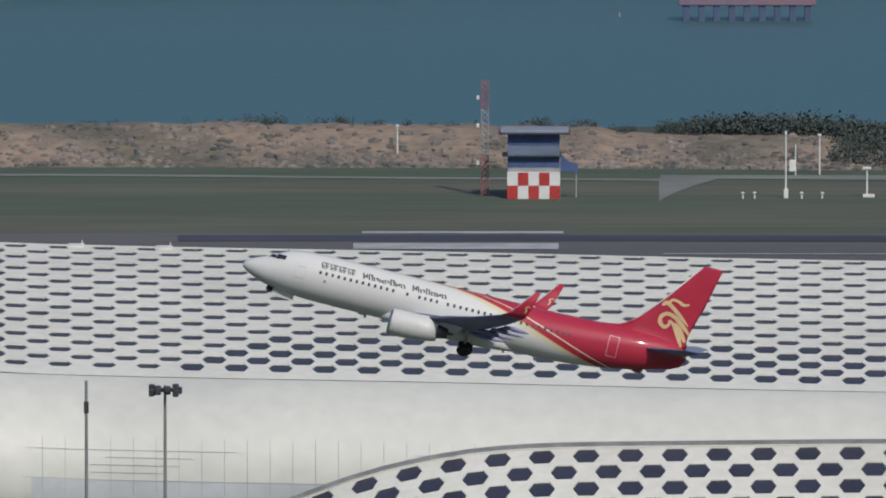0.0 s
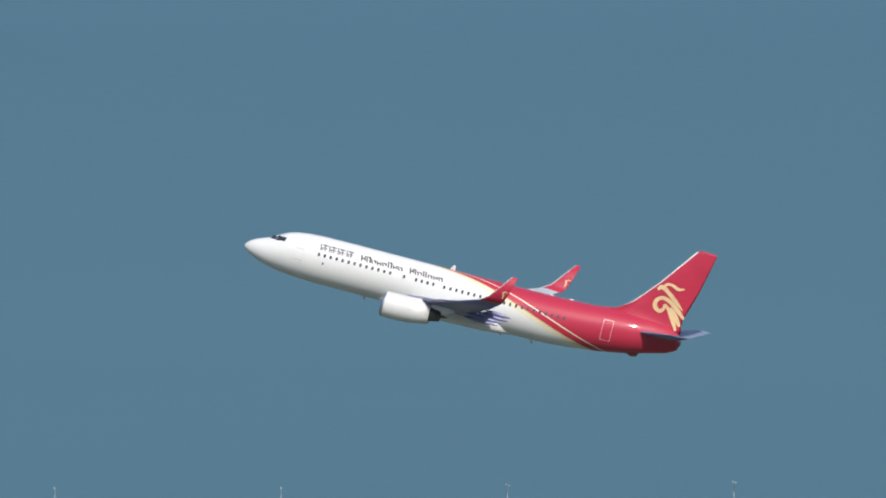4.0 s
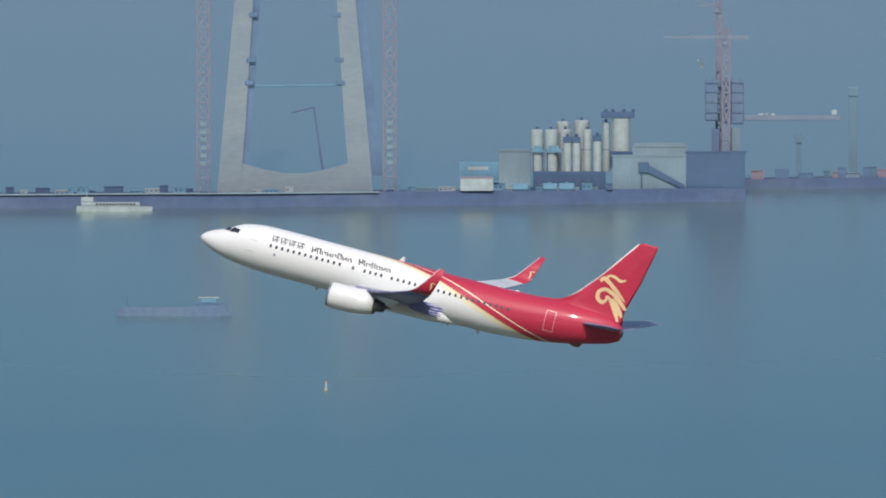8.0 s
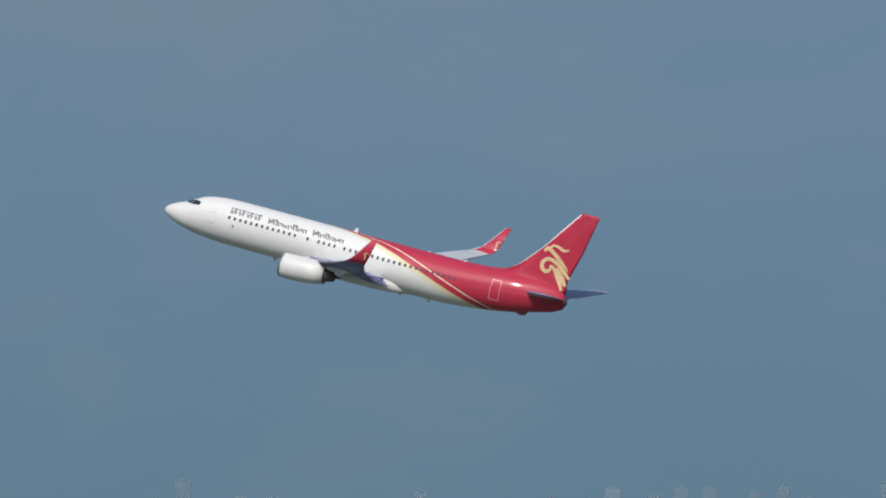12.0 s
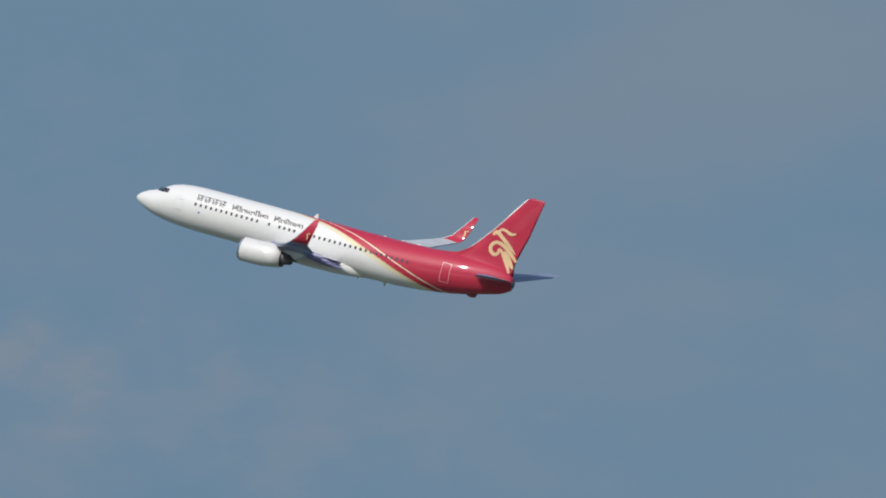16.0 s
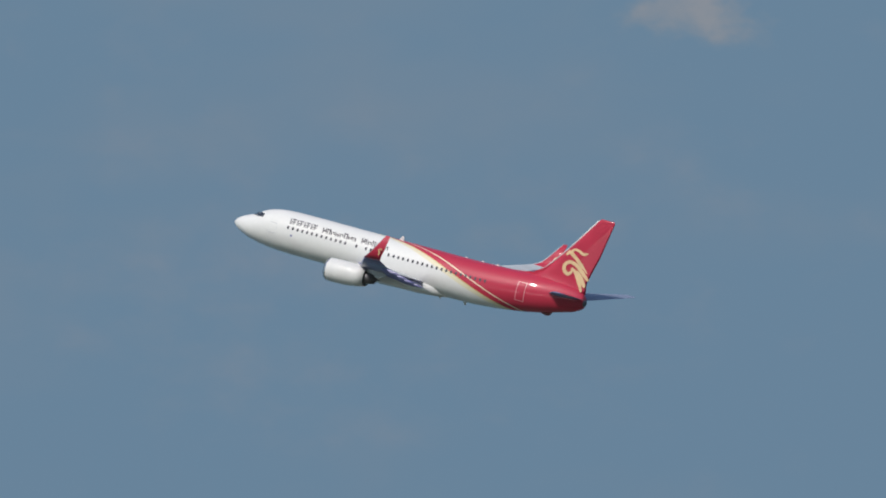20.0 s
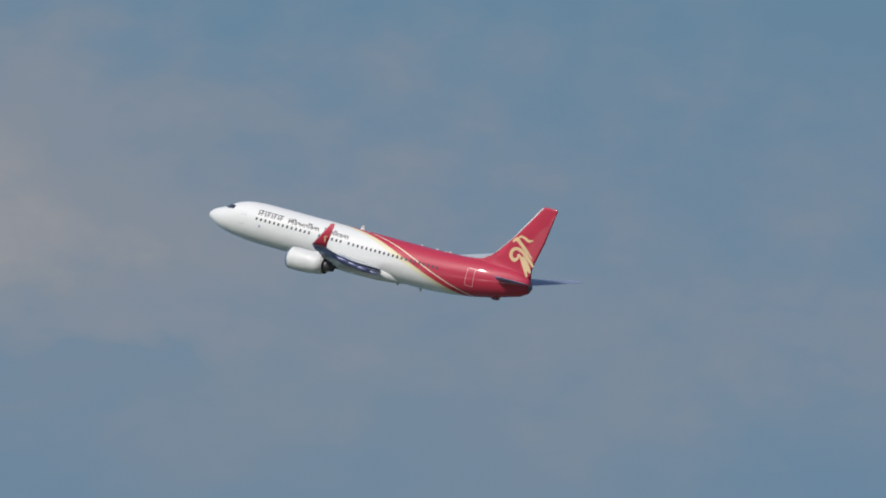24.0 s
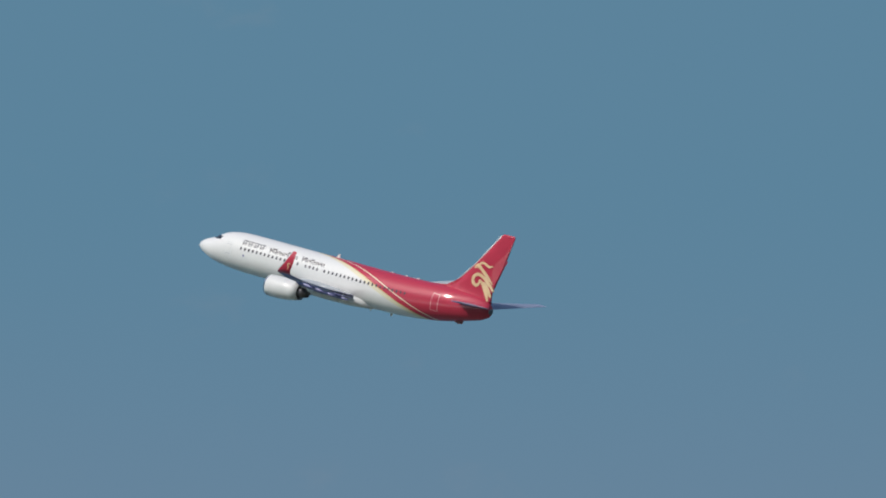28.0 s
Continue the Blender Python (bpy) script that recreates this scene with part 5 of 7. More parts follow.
high_mast(1.213, 1385, 39.2, "thin dark mast before the terminal", False)


# ---- the sea bridge ----
def bridge_r(az):
    return 2317 - 7.8 * (max(0.0, min(14.0, az)) - 2.98)


def bridge_turn(az):
    return 10.95 if 0.0 < az < 14.0 else 0.0


def sea_bridge():
    br = thing("bridge", pose(0, 0, 0), "long grey concrete motorway bridge over the sea on low piers", "bridge", kind="structure")
    made = {}

    def shared(name, build, mat):
        if name not in made:
            made[name] = mesh_of(name, build(), M[mat])
        return made[name]

    def rails(y, z, L, h=0.75):
        bm = bmesh.new()
        for k in range(int(L / 1.9)):
            x = -L / 2 + 1.9 * k + 0.9
            box(bm, x - 0.09, x + 0.09, y - 0.08, y + 0.08, z, z + h)
        box(bm, -L / 2, L / 2, y - 0.06, y + 0.06, z + h - 0.07, z + h + 0.07)
        box(bm, -L / 2, L / 2, y - 0.05, y + 0.05, z + h * 0.43, z + h * 0.43 + 0.09)
        return bm

    L = 60.2
    for i in range(-17, 16):
        az = 2.98 + 1.445 * i
        c = az + 0.7225
        m = facing(c, (bridge_r(az) + bridge_r(az + 1.445)) / 2, 0, bridge_turn(c))
        for name, build, mat in (
                ("deck", lambda: boxed(-L / 2, L / 2, 0.6, 21, 10.1, 10.7), "deck_asphalt"),
                ("fascia", lambda: boxed(-L / 2, L / 2, 0.24, 0.6, 9.2, 11.1, bevel=0.06), "concrete"),
                ("top_moulding", lambda: boxed(-L / 2, L / 2, 0.17, 0.238, 10.88, 11.12, bevel=0.03), "concrete"),
                ("middle_moulding", lambda: boxed(-L / 2, L / 2, 0.17, 0.238, 9.95, 10.15, bevel=0.03), "concrete"),
                ("lower_moulding", lambda: boxed(-L / 2, L / 2, 0.17, 0.238, 9.2, 9.36, bevel=0.03), "concrete"),
                ("far_parapet", lambda: boxed(-L / 2, L / 2, 21.0, 21.3, 9.8, 10.85, bevel=0.05), "girder"),
                ("far_rail", lambda: rails(21.15, 10.85, L), "rail_grey"),
                ("median_barrier", lambda: boxed(-L / 2, L / 2, 12.3, 12.6, 10.7, 10.95, bevel=0.05), "girder"),
                ("box_girder", lambda: prism([(-L / 2, 6.9), (L / 2, 6.9), (L / 2, 10.1), (-L / 2, 10.1)], 5.5, 16.5), "underdeck"),
                ("guard_rail", lambda: rails(0.4, 11.1, L, 0.62), "pale_concrete"),
                ("median_rail", lambda: rails(12.45, 10.95, L), "rail_grey")):
            ob = part(name, shared(name, build, mat), None, br)
            ob.matrix_world = m
        pm = facing(az, bridge_r(az), 0, bridge_turn(az))
        pier = part("pier", shared("pier", lambda: boxed(-1.18, 1.18, 3.0, 5.6, 1.4, 3.75, bevel=0.12), "pale_concrete"), None, br, "pale concrete pier")
        pier.matrix_world = pm
        for name, build, mat in (
                # painted shade: these parts are darker than the pale foot and pile cap
                ("shaft", lambda: boxed(-1.05, 1.05, 3.3, 5.4, 3.75, 6.25, bevel=0.15), "column_concrete"),
                ("rear_shaft", lambda: prism([(-2.2, 6.9), (-0.9, 6.9), (-0.9, 1.6), (-1.75, 1.6)], 5.6, 8.0), "column_concrete"),
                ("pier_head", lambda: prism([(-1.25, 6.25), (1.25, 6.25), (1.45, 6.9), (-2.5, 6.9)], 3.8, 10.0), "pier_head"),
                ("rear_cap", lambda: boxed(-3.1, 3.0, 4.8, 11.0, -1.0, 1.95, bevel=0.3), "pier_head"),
                ("pile_cap", lambda: boxed(-2.98, 2.98, 0, 4.6, -1.0, 1.55, bevel=0.3), "pale_concrete")):
            ob = part(name, shared(name, build, mat), None, pier)
            ob.matrix_world = pm
        if -6 < i < 12:
            part("downpipe", rodded(Vector(pm @ Vector((0.1, 2.92, 1.4))), Vector(pm @ Vector((0.1, 2.92, 4.0))), 0.08, seg=6), M["steel"], pier)
    return br


sea_bridge()


def bridge_lamp():
    t = thing("street_lamp", pose(0, 0, 0), "slim pale street lamp on the bridge", "street lamp", "lamps on the bridge")
    part("column", rodded((0, 0, 0), (0, 0, 8.9), 0.10, 0.06), M["steel"], t)
    part("arm", rodded((-0.9, 0, 8.9), (0.9, 0, 8.9), 0.05), M["steel"], t)
    for x in (-0.95, 0.95):
        part("lantern", boxed(x - 0.35, x + 0.35, -0.12, 0.12, 8.86, 9.02, bevel=0.03), M["steel"], t)
    part("neck", rodded((0, 0, 8.5), (0, 0, 8.95), 0.06), M["steel"], t)
    return t


LAMP = bridge_lamp()
first = True
for i in range(-26, 26):
    az = 3.311 + 0.7685 * i
    m = facing(az, bridge_r(az) + 12.45, 10.95, bridge_turn(az) + 90)
    if first:
        LAMP.matrix_world = m
        first = False
    else:
        copy_thing(LAMP, m)
for az in (2.662, -1.2, 9.45, 15.0):
    post(az, bridge_r(az) + 0.4, 6.4, 0.12, "sign_post", "plain pale post at the bridge parapet", z0=10.9)


# ---- traffic ----
def wheel(parent, x, y, r):
    w = part("wheel", rodded((x, y - 0.14, r), (x, y + 0.14, r), r, seg=14), M["tyre"], parent, "black tyre")
    part("hub", rodded((x, y - 0.16, r), (x, y + 0.16, r), r * 0.5, seg=10), M["steel"], w)


def car(label, mat="white"):
    t = thing("car", pose(0, 0, 0), label, "car", "cars on the bridge")
    body = [(-2.2, 0.35), (2.2, 0.35), (2.25, 0.70), (1.35, 0.88), (-1.95, 0.95), (-2.25, 0.75)]
    part("body", prism(body, -0.88, 0.88), M[mat], t)
    cab = [(-1.75, 0.93), (1.1, 0.88), (0.45, 1.42), (-1.05, 1.45)]
    part("cabin", prism(cab, -0.74, 0.74), M["glass"], t, "dark glazed cabin")
    part("roof", prism([(-1.0, 1.452), (0.42, 1.424), (0.3, 1.49), (-0.9, 1.51)], -0.72, 0.72), M[mat], t)
    for x in (-1.35, 1.35):
        for y in (-0.78, 0.78):
            wheel(t, x, y, 0.33)
    return t


def truck(label, load, length, cab_mat="white", tank=False, short=False):
    t = thing("truck", pose(0, 0, 0), label, "truck", "trucks on the bridge")
    h = length / 2
    part("chassis", boxed(-h, h - 0.2, -1.0, 1.0, 0.75, 1.1, bevel=0.04), M["dark"], t)
    cab = [(h - 2.1, 0.6), (h, 0.6), (h, 1.7), (h - 0.4, 2.75), (h - 1.1, 3.15), (h - 2.1, 3.25)]
    c = part("cab", prism(cab, -1.2, 1.2), M[cab_mat], t, "rounded driver's cab")
    part("side_window", prism([(h - 1.5, 1.75), (h - 0.2, 1.75), (h - 0.55, 2.6), (h - 1.5, 2.6)], -1.23, 1.23), M["glass"], c)
    if tank:
        part("tank", rodded((-h, 0, 2.3), (h - 2.5, 0, 2.3), 1.15, seg=18), M[load], t, "cream cylindrical tank")
    elif load:
        end = min(h - 2.4, -h + 5.8) if short else h - 2.4
        box_ = part("container", boxed(-h, end, -1.24, 1.24, 1.15, 3.45, bevel=0.05), M[load], t, "boxy cargo body")
        for k in range(5):
            x = -h + 0.5 + (end + h - 1.0) * k / 4
            part("rib", boxed(x - 0.05, x + 0.05, -1.27, 1.27, 1.2, 3.4), M[load], box_)
        if short:
            for x in (-h + 1.0, -h + 3.3):
                part("marking_bar", boxed(x, x + 1.3, -1.285, 1.285, 2.55, 2.85), M["steel"], box_, "pale plain marking")
    for x in (-h + 0.9, -h + 2.1, h - 3.2, h - 0.9):
        for y in (-1.05, 1.05):
            wheel(t, x, y, 0.5)
    return t


def bus(label, mat, length=9.4):
    t = thing("bus", pose(0, 0, 0), label, "bus", "buses on the bridge")
    h = length / 2
    part("body", boxed(-h, h, -1.22, 1.22, 0.45, 3.0, bevel=0.16), M[mat], t)
    for k in range(6):
        x = -h + 0.5 + k * (length - 1.0) / 6
        part("window", boxed(x, x + (length - 1.0) / 6 - 0.18, -1.26, 1.26, 1.6, 2.6, bevel=0.03), M["glass"], t)
    part("roof_pod", boxed(-h * 0.6, h * 0.5, -0.9, 0.9, 3.0, 3.2, bevel=0.06), M["white"], t)
    part("skirt", boxed(-h + 0.2, h - 0.2, -1.24, 1.24, 0.4, 0.8), M["orange"], t)
    for x in (-h + 1.8, h - 1.8):
        for y in (-1.08, 1.08):
            wheel(t, x, y, 0.48)
    return t


NEAR, FAR, ROAD = 4.5, 17.0, 10.7
TRAFFIC = [
    (truck("grey-green container truck with a white cab on the bridge", "truck_green", 10.6, short=True), 3.957, NEAR, ROAD, -0.482, 1.0, 0),
    (bus("lime-green bus on the bridge", "lime"), 2.346, FAR, ROAD, 0.555, 1.0, 180),
    (car("white saloon car on the bridge"), 2.98, NEAR, ROAD, -0.765, 1.0, 0),
    (car("pale car in the far lane of the bridge", "steel"), 3.23, FAR, ROAD, 0.80, 1.0, 180),
    (car("dark saloon car on the bridge", "dark"), 2.16, NEAR, ROAD, -0.50, 1.0, 0),
    (truck("bright blue box truck with a white cab on the bridge", "truck_blue", 10.2), 5.787, FAR, ROAD, 0.455, 2.0, 180),
    (truck("plain white box truck on the bridge", "white", 7.4), 5.124, NEAR, ROAD, -0.593, 1.9, 0),
    (car("white hatchback car on the bridge"), 7.39, NEAR, ROAD, -0.85, 2.0, 0),
    (car("white estate car on the bridge"), 6.40, NEAR, ROAD, -0.81, 2.0, 0),
    (bus("white minibus on the bridge", "white", 4.6), 12.98, NEAR, ROAD, -0.708, 3.5, 0),
    (truck("cream tanker truck on the bridge", "gold", 9.0, "orange", True), 13.42, FAR, ROAD, 0.53, 3.6, 180),
    (truck("orange tipper truck on the bridge", "orange", 5.0, "orange"), 13.62, FAR, ROAD, 0.53, 3.6, 180),
    (car("small white car on the bridge"), 8.627, NEAR, ROAD, -0.92, 3.0, 0),
]


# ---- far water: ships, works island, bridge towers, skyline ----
# Colours of the distant things, with the air's haze mixed into the base colour.
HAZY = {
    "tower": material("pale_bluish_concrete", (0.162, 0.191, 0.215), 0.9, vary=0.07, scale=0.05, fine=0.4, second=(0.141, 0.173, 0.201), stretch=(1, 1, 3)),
    # blue falsework, and the shade painted on side faces of legs and deck house
    "tower_side": material("blue_grey_falsework_and_shade", (0.086, 0.135, 0.217), 0.9, vary=0.06, scale=0.1, fine=0.6),
    "far_red": material("hazed_red_steel", (0.180, 0.143, 0.180), 0.9, vary=0.06, scale=0.2, fine=1.0),
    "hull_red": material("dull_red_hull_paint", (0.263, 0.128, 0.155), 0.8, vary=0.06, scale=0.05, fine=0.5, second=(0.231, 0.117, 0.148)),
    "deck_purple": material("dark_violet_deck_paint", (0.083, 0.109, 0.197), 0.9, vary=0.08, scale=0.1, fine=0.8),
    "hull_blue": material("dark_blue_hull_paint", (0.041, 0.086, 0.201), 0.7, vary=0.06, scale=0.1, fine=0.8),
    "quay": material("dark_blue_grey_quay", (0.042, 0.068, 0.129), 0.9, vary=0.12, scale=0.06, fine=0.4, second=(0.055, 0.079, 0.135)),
    "mast_pink": material("hazed_pink_steel", (0.161, 0.158, 0.204), 0.9, vary=0.06, scale=0.2, fine=1.0),
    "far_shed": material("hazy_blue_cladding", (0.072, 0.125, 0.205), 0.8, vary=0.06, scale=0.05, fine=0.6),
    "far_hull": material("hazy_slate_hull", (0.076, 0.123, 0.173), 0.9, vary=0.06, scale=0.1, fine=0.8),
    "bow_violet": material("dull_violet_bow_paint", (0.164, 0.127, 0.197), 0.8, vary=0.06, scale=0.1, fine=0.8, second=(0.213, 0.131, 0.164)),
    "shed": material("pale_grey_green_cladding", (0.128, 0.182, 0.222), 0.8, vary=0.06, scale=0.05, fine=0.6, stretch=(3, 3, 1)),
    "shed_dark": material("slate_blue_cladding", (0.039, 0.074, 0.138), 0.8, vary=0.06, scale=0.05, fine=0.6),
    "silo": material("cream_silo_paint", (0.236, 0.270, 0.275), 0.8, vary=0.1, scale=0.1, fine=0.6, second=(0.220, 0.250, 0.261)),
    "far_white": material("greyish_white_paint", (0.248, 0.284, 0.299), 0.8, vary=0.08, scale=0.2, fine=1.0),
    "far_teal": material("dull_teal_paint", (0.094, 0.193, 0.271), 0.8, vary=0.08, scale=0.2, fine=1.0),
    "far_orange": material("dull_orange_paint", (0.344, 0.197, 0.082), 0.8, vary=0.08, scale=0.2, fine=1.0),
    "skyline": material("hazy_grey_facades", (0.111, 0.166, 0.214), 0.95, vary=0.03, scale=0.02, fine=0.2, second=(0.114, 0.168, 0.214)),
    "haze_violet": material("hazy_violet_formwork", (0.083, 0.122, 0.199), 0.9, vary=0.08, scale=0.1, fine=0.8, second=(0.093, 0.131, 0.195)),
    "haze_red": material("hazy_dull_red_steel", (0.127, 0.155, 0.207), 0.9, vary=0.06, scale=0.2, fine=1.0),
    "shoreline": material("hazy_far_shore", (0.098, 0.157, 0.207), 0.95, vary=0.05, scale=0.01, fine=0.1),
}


class Plan:
    """Draws a distant thing to a plan: x to the right, z up from the water, in plan units of k metres."""

    def __init__(self, name, az, r, k, label, category, turn=0.0, lift=0.0, group=""):
        self.k = k
        self.top = thing(name, facing(az, r, sea_height(r) + lift - 0.2, turn), label, category, group)

    def box(self, name, x0, x1, z0, z1, mat, y0=0.0, y1=None, bevel=0.0, under=None, label=""):
        k = self.k
        y1 = (y0 + max(4, min(x1 - x0, 40))) if y1 is None else y1
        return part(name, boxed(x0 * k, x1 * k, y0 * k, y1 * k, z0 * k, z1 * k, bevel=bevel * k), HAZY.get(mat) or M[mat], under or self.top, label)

    def slab(self, name, points, mat, y0, y1, under=None, label=""):
        k = self.k
        return part(name, prism([(x * k, z * k) for x, z in points], y0 * k, y1 * k), HAZY.get(mat) or M[mat], under or self.top, label)

    def rod(self, name, a, b, r, mat, r2=None, seg=10, under=None, label=""):
        k = self.k
        return part(name, rodded([v * k for v in a], [v * k for v in b], r * k, None if r2 is None else r2 * k, seg=seg), HAZY.get(mat) or M[mat], under or self.top, label)

    def hull(self, name, stations, mat, label=""):
        """stations: x, half breadth at deck, half breadth at the waterline, deck height."""
        k = self.k
        rings = [[Vector((x * k, -b * k, d * k)), Vector((x * k, -w * k, -2 * k)), Vector((x * k, w * k, -2 * k)), Vector((x * k, b * k, d * k))] for x, b, w, d in stations]
        return part(name, loft(bmesh.new(), rings), HAZY.get(mat) or M[mat], self.top, label)


def dredger():
    p = Plan("dredger_ship", 22.523, 3979, 0.1329, "blue-hulled dredging ship with white bridge house and orange gantry", "ship")
    p.hull("hull", [(0, 16, 8, 70), (30, 26, 18, 69), (150, 30, 26, 66), (200, 30, 28, 66), (201, 30, 28, 46), (330, 28, 24, 44), (365, 12, 4, 50), (374, 2, 1, 56)], "hull_blue", "dark blue hull")
    p.slab("bulwark", [(198, 66), (212, 44), (200, 40), (190, 60)], "hull_blue", -31, 31)
    house = p.box("deck_house", 20, 118, 66, 128, "far_white", -24, 24, 1.5, label="white deck house")
    # a bluish box added for the shadow on the house's right side
    p.box("shaded_side", 118.2, 132, 66, 122, "tower_side", -20, 22, 1, under=house, label="deck house side coloured blue-grey as in shade")
    for z, x0, x1 in ((80, 62, 116), (96, 56, 118), (109, 38, 70), (113, 58, 82)):
        p.box("deck_line", x0, x1, z, z + 2.2, "bow_violet", -26, -24.2, under=house)
    for x, z in ((62, 86), (76, 86), (96, 108), (84, 106), (66, 118), (42, 120), (48, 92), (104, 92)):
        p.box("porthole", x, x + 5, z, z + 4, "deck_purple", -25, -24.2, under=house)
    for x in (40, 60, 98):
        p.rod("stanchion", (x, -25.4, 70), (x, -25.4, 116), 0.7, "bow_violet", under=house)
    p.box("boat_deck", 22, 40, 68, 76, "far_white", -30, -24.5, 2, under=house)
    bridge = p.slab("bridge_wing", [(18, 124), (8, 124), (4, 130), (10, 132), (12, 138), (158, 138), (160, 124), (132, 124), (126, 120), (40, 120)], "far_white", -26, 26, label="white bridge deck")
    p.box("bridge_window", 16, 156, 139, 144, "deck_purple", -25, 25, under=bridge, label="dark bridge windows")
    p.box("bridge_roof", 8, 160, 145, 153, "bow_violet", -26, 26, 1, label="dull violet-red bridge roof")
    for x in (6, 34, 150, 160):
        p.rod("roof_light", (x, -20, 152), (x, -20, 160), 1.6, "far_white", seg=6)
    for x in (66, 112):
        p.rod("mast_leg", (x, 0, 150), (x, 0, 184), 3.0, "hull_red")
    p.box("mast_platform", 52, 122, 182, 186, "hull_red", -6, 6)
    p.rod("mast", (86, 0, 150), (84, 0, 252), 3.4, "hull_red", 2.6, label="dull red mast")
    p.rod("radar", (56, 0, 196), (78, 0, 196), 1.6, "far_white", label="white radar bar")
    p.rod("radar_post", (66, 0, 186), (66, 0, 196), 1.4, "far_white")
    p.rod("masthead", (76, 0, 246), (92, 0, 246), 1.8, "far_white")
    p.rod("dome", (80, -8, 162), (80, -8, 172), 5, "far_white", 4)
    for x in (170, 246):
        p.box("gantry_leg", x, x + 9, 62, 112, "orange", -14, 14, 1, label="orange gantry leg")
    p.box("gantry_beam", 168, 257, 100, 114, "orange", -14, 14, 2, label="orange gantry beam")
    p.box("gantry_winch", 202, 214, 112, 136, "orange", -5, 5, 1)
    p.rod("crane_jib", (208, 0, 136), (290, 0, 142), 2.2, "far_red", label="dull red jib")
    for x, h in ((288, 130), (262, 96)):
        p.rod("post", (x, -10, 46), (x, -10, h), 1.6, "far_white", label="white post")
    for x, h in ((308, 92), (338, 100), (284, 80)):
        p.box("pipe_post", x, x + 9, 44, h, "far_orange", -8, 4, 1, label="orange pipe mast")
    p.box("suction_pipe", 178, 210, 66, 76, "far_red", -24, -10, 2)
    p.box("deck_gear", 222, 258, 46, 66, "far_white", -24, 10, 2, label="pale deck machinery")
    p.box("deck_gear", 200, 272, 46, 56, "steel", -20, 20, 1)
    p.box("deck_gear", 258, 280, 66, 92, "hull_blue", -12, 12, 1)
    for i in range(6):
        p.box("hatch", 268 + 15 * i, 278 + 15 * i, 44, 54, "far_white" if i % 2 else "steel", -20, 0, 1)
    p.box("lifeboat", 26, 52, 68, 78, "far_white", -32, -25, 3, label="white lifeboat")
    p.box("bow_wave", 24, 102, -0.6, 2.0, "foam", -34, -28, 0.8, label="white bow wave")


def tanker():
    p = Plan("tanker_ship", 23.889, 4464, 0.1491, "long dull red tanker ship with cream deck house", "ship")
    p.hull("hull", [(-5, 9, 1, 43), (-2, 15, 3, 45), (3, 21, 6, 46), (10, 27, 10, 47), (20, 32, 16, 47), (34, 36, 24, 47), (55, 39, 32, 47), (80, 40, 36, 47), (118, 40, 38, 46), (140, 40, 38, 36), (160, 40, 38, 31), (480, 40, 38, 31), (520, 39, 34, 40), (566, 37, 30, 50)], "hull_red", "dull red hull")
    p.hull("bow", [(566.2, 37, 30, 50), (612, 34, 20, 58), (648, 26, 6, 62), (664, 18, 1, 63)], "bow_violet", "violet-shaded raked bow")
    p.slab("stem", [(660, -1), (668, 12), (672, 30), (697, 64), (640, 63), (640, -1)], "bow_violet", -5, 5, label="raked violet stem")
    # boot topping; its higher stern end is shade painted in the same violet
    p.hull("boot_topping", [(0, 5, 2, 12), (10, 19.5, 13, 13), (34, 34.5, 26, 12), (60, 39.2, 35, 8), (118, 40.5, 39, 6), (480, 40.5, 39, 6), (520, 37.6, 36, 7), (566, 34.4, 32, 9), (612, 24, 22, 12), (648, 9, 8, 14)], "bow_violet", "violet band at the waterline")
    p.box("main_deck_gear", 150, 500, 31, 42, "deck_purple", -20, 20, 2, label="violet-grey deck pipework")
    p.slab("deck_slope", [(126, 46), (150, 33), (490, 33), (530, 42), (566, 52), (500, 53), (450, 55), (330, 54), (230, 50), (140, 47)], "deck_purple", -24, 24, label="dark violet deck housing")
    house = p.box("deck_house", 62, 96, 47, 84, "far_white", -26, 26, 2, label="cream deck house")
    p.box("deck_house_door", 70, 76, 50, 58, "steel", -26.6, -26.1, under=house)
    p.box("aft_house", 30, 62, 47, 70, "far_white", -22, 22, 2, label="cream aft house")
    p.box("aft_gear", 34, 56, 55, 68, "hull_red", -23, -21, 1)
    # dark violet box that stands in for shade before the deck house
    p.box("front_shade", 92, 126, 50, 84, "deck_purple", -22, -8, 1)
    p.slab("house_leg", [(106, 47), (126, 47), (122, 72), (112, 72)], "far_white", -27, -20)
    p.box("bridge_wing", 80, 134, 84, 94, "far_white", -32, 32, 1)
    p.box("bridge_roof", 86, 128, 94, 98, "far_white", -28, 28, 1)
    p.box("funnel", 38, 66, 70, 100, "far_red", -10, 10, 3, label="dull red funnel")
    p.rod("funnel_badge", (50, -11, 92), (50, -10, 92), 9, "far_white", seg=16, label="white round badge")
    p.box("rail", 30, 66, 82, 84, "far_red", -22, -21)
    p.slab("stern_stair", [(6, 46), (26, 76), (32, 76), (16, 46)], "far_white", -14, -10)
    p.rod("mast", (104, 0, 98), (104, 0, 126), 1.8, "far_white", 1.0)
    p.rod("radar", (98, 0, 106), (126, 0, 106), 1.4, "far_white")
    p.rod("hose_crane_post", (402, 0, 44), (402, 0, 72), 2.4, "far_white", label="white hose crane post")
    p.rod("hose_crane_jib", (402, 0, 71), (464, 0, 72), 1.8, "far_white")
    for x, z, h in ((322, 48, 4), (356, 48, 10), (372, 52, 3), (380, 52, 3), (412, 50, 6), (430, 50, 6), (168, 46, 5), (174, 46, 4), (500, 50, 5)):
        p.rod("vent", (x, -25, z), (x, -25, z + h), 1.8, "far_white")
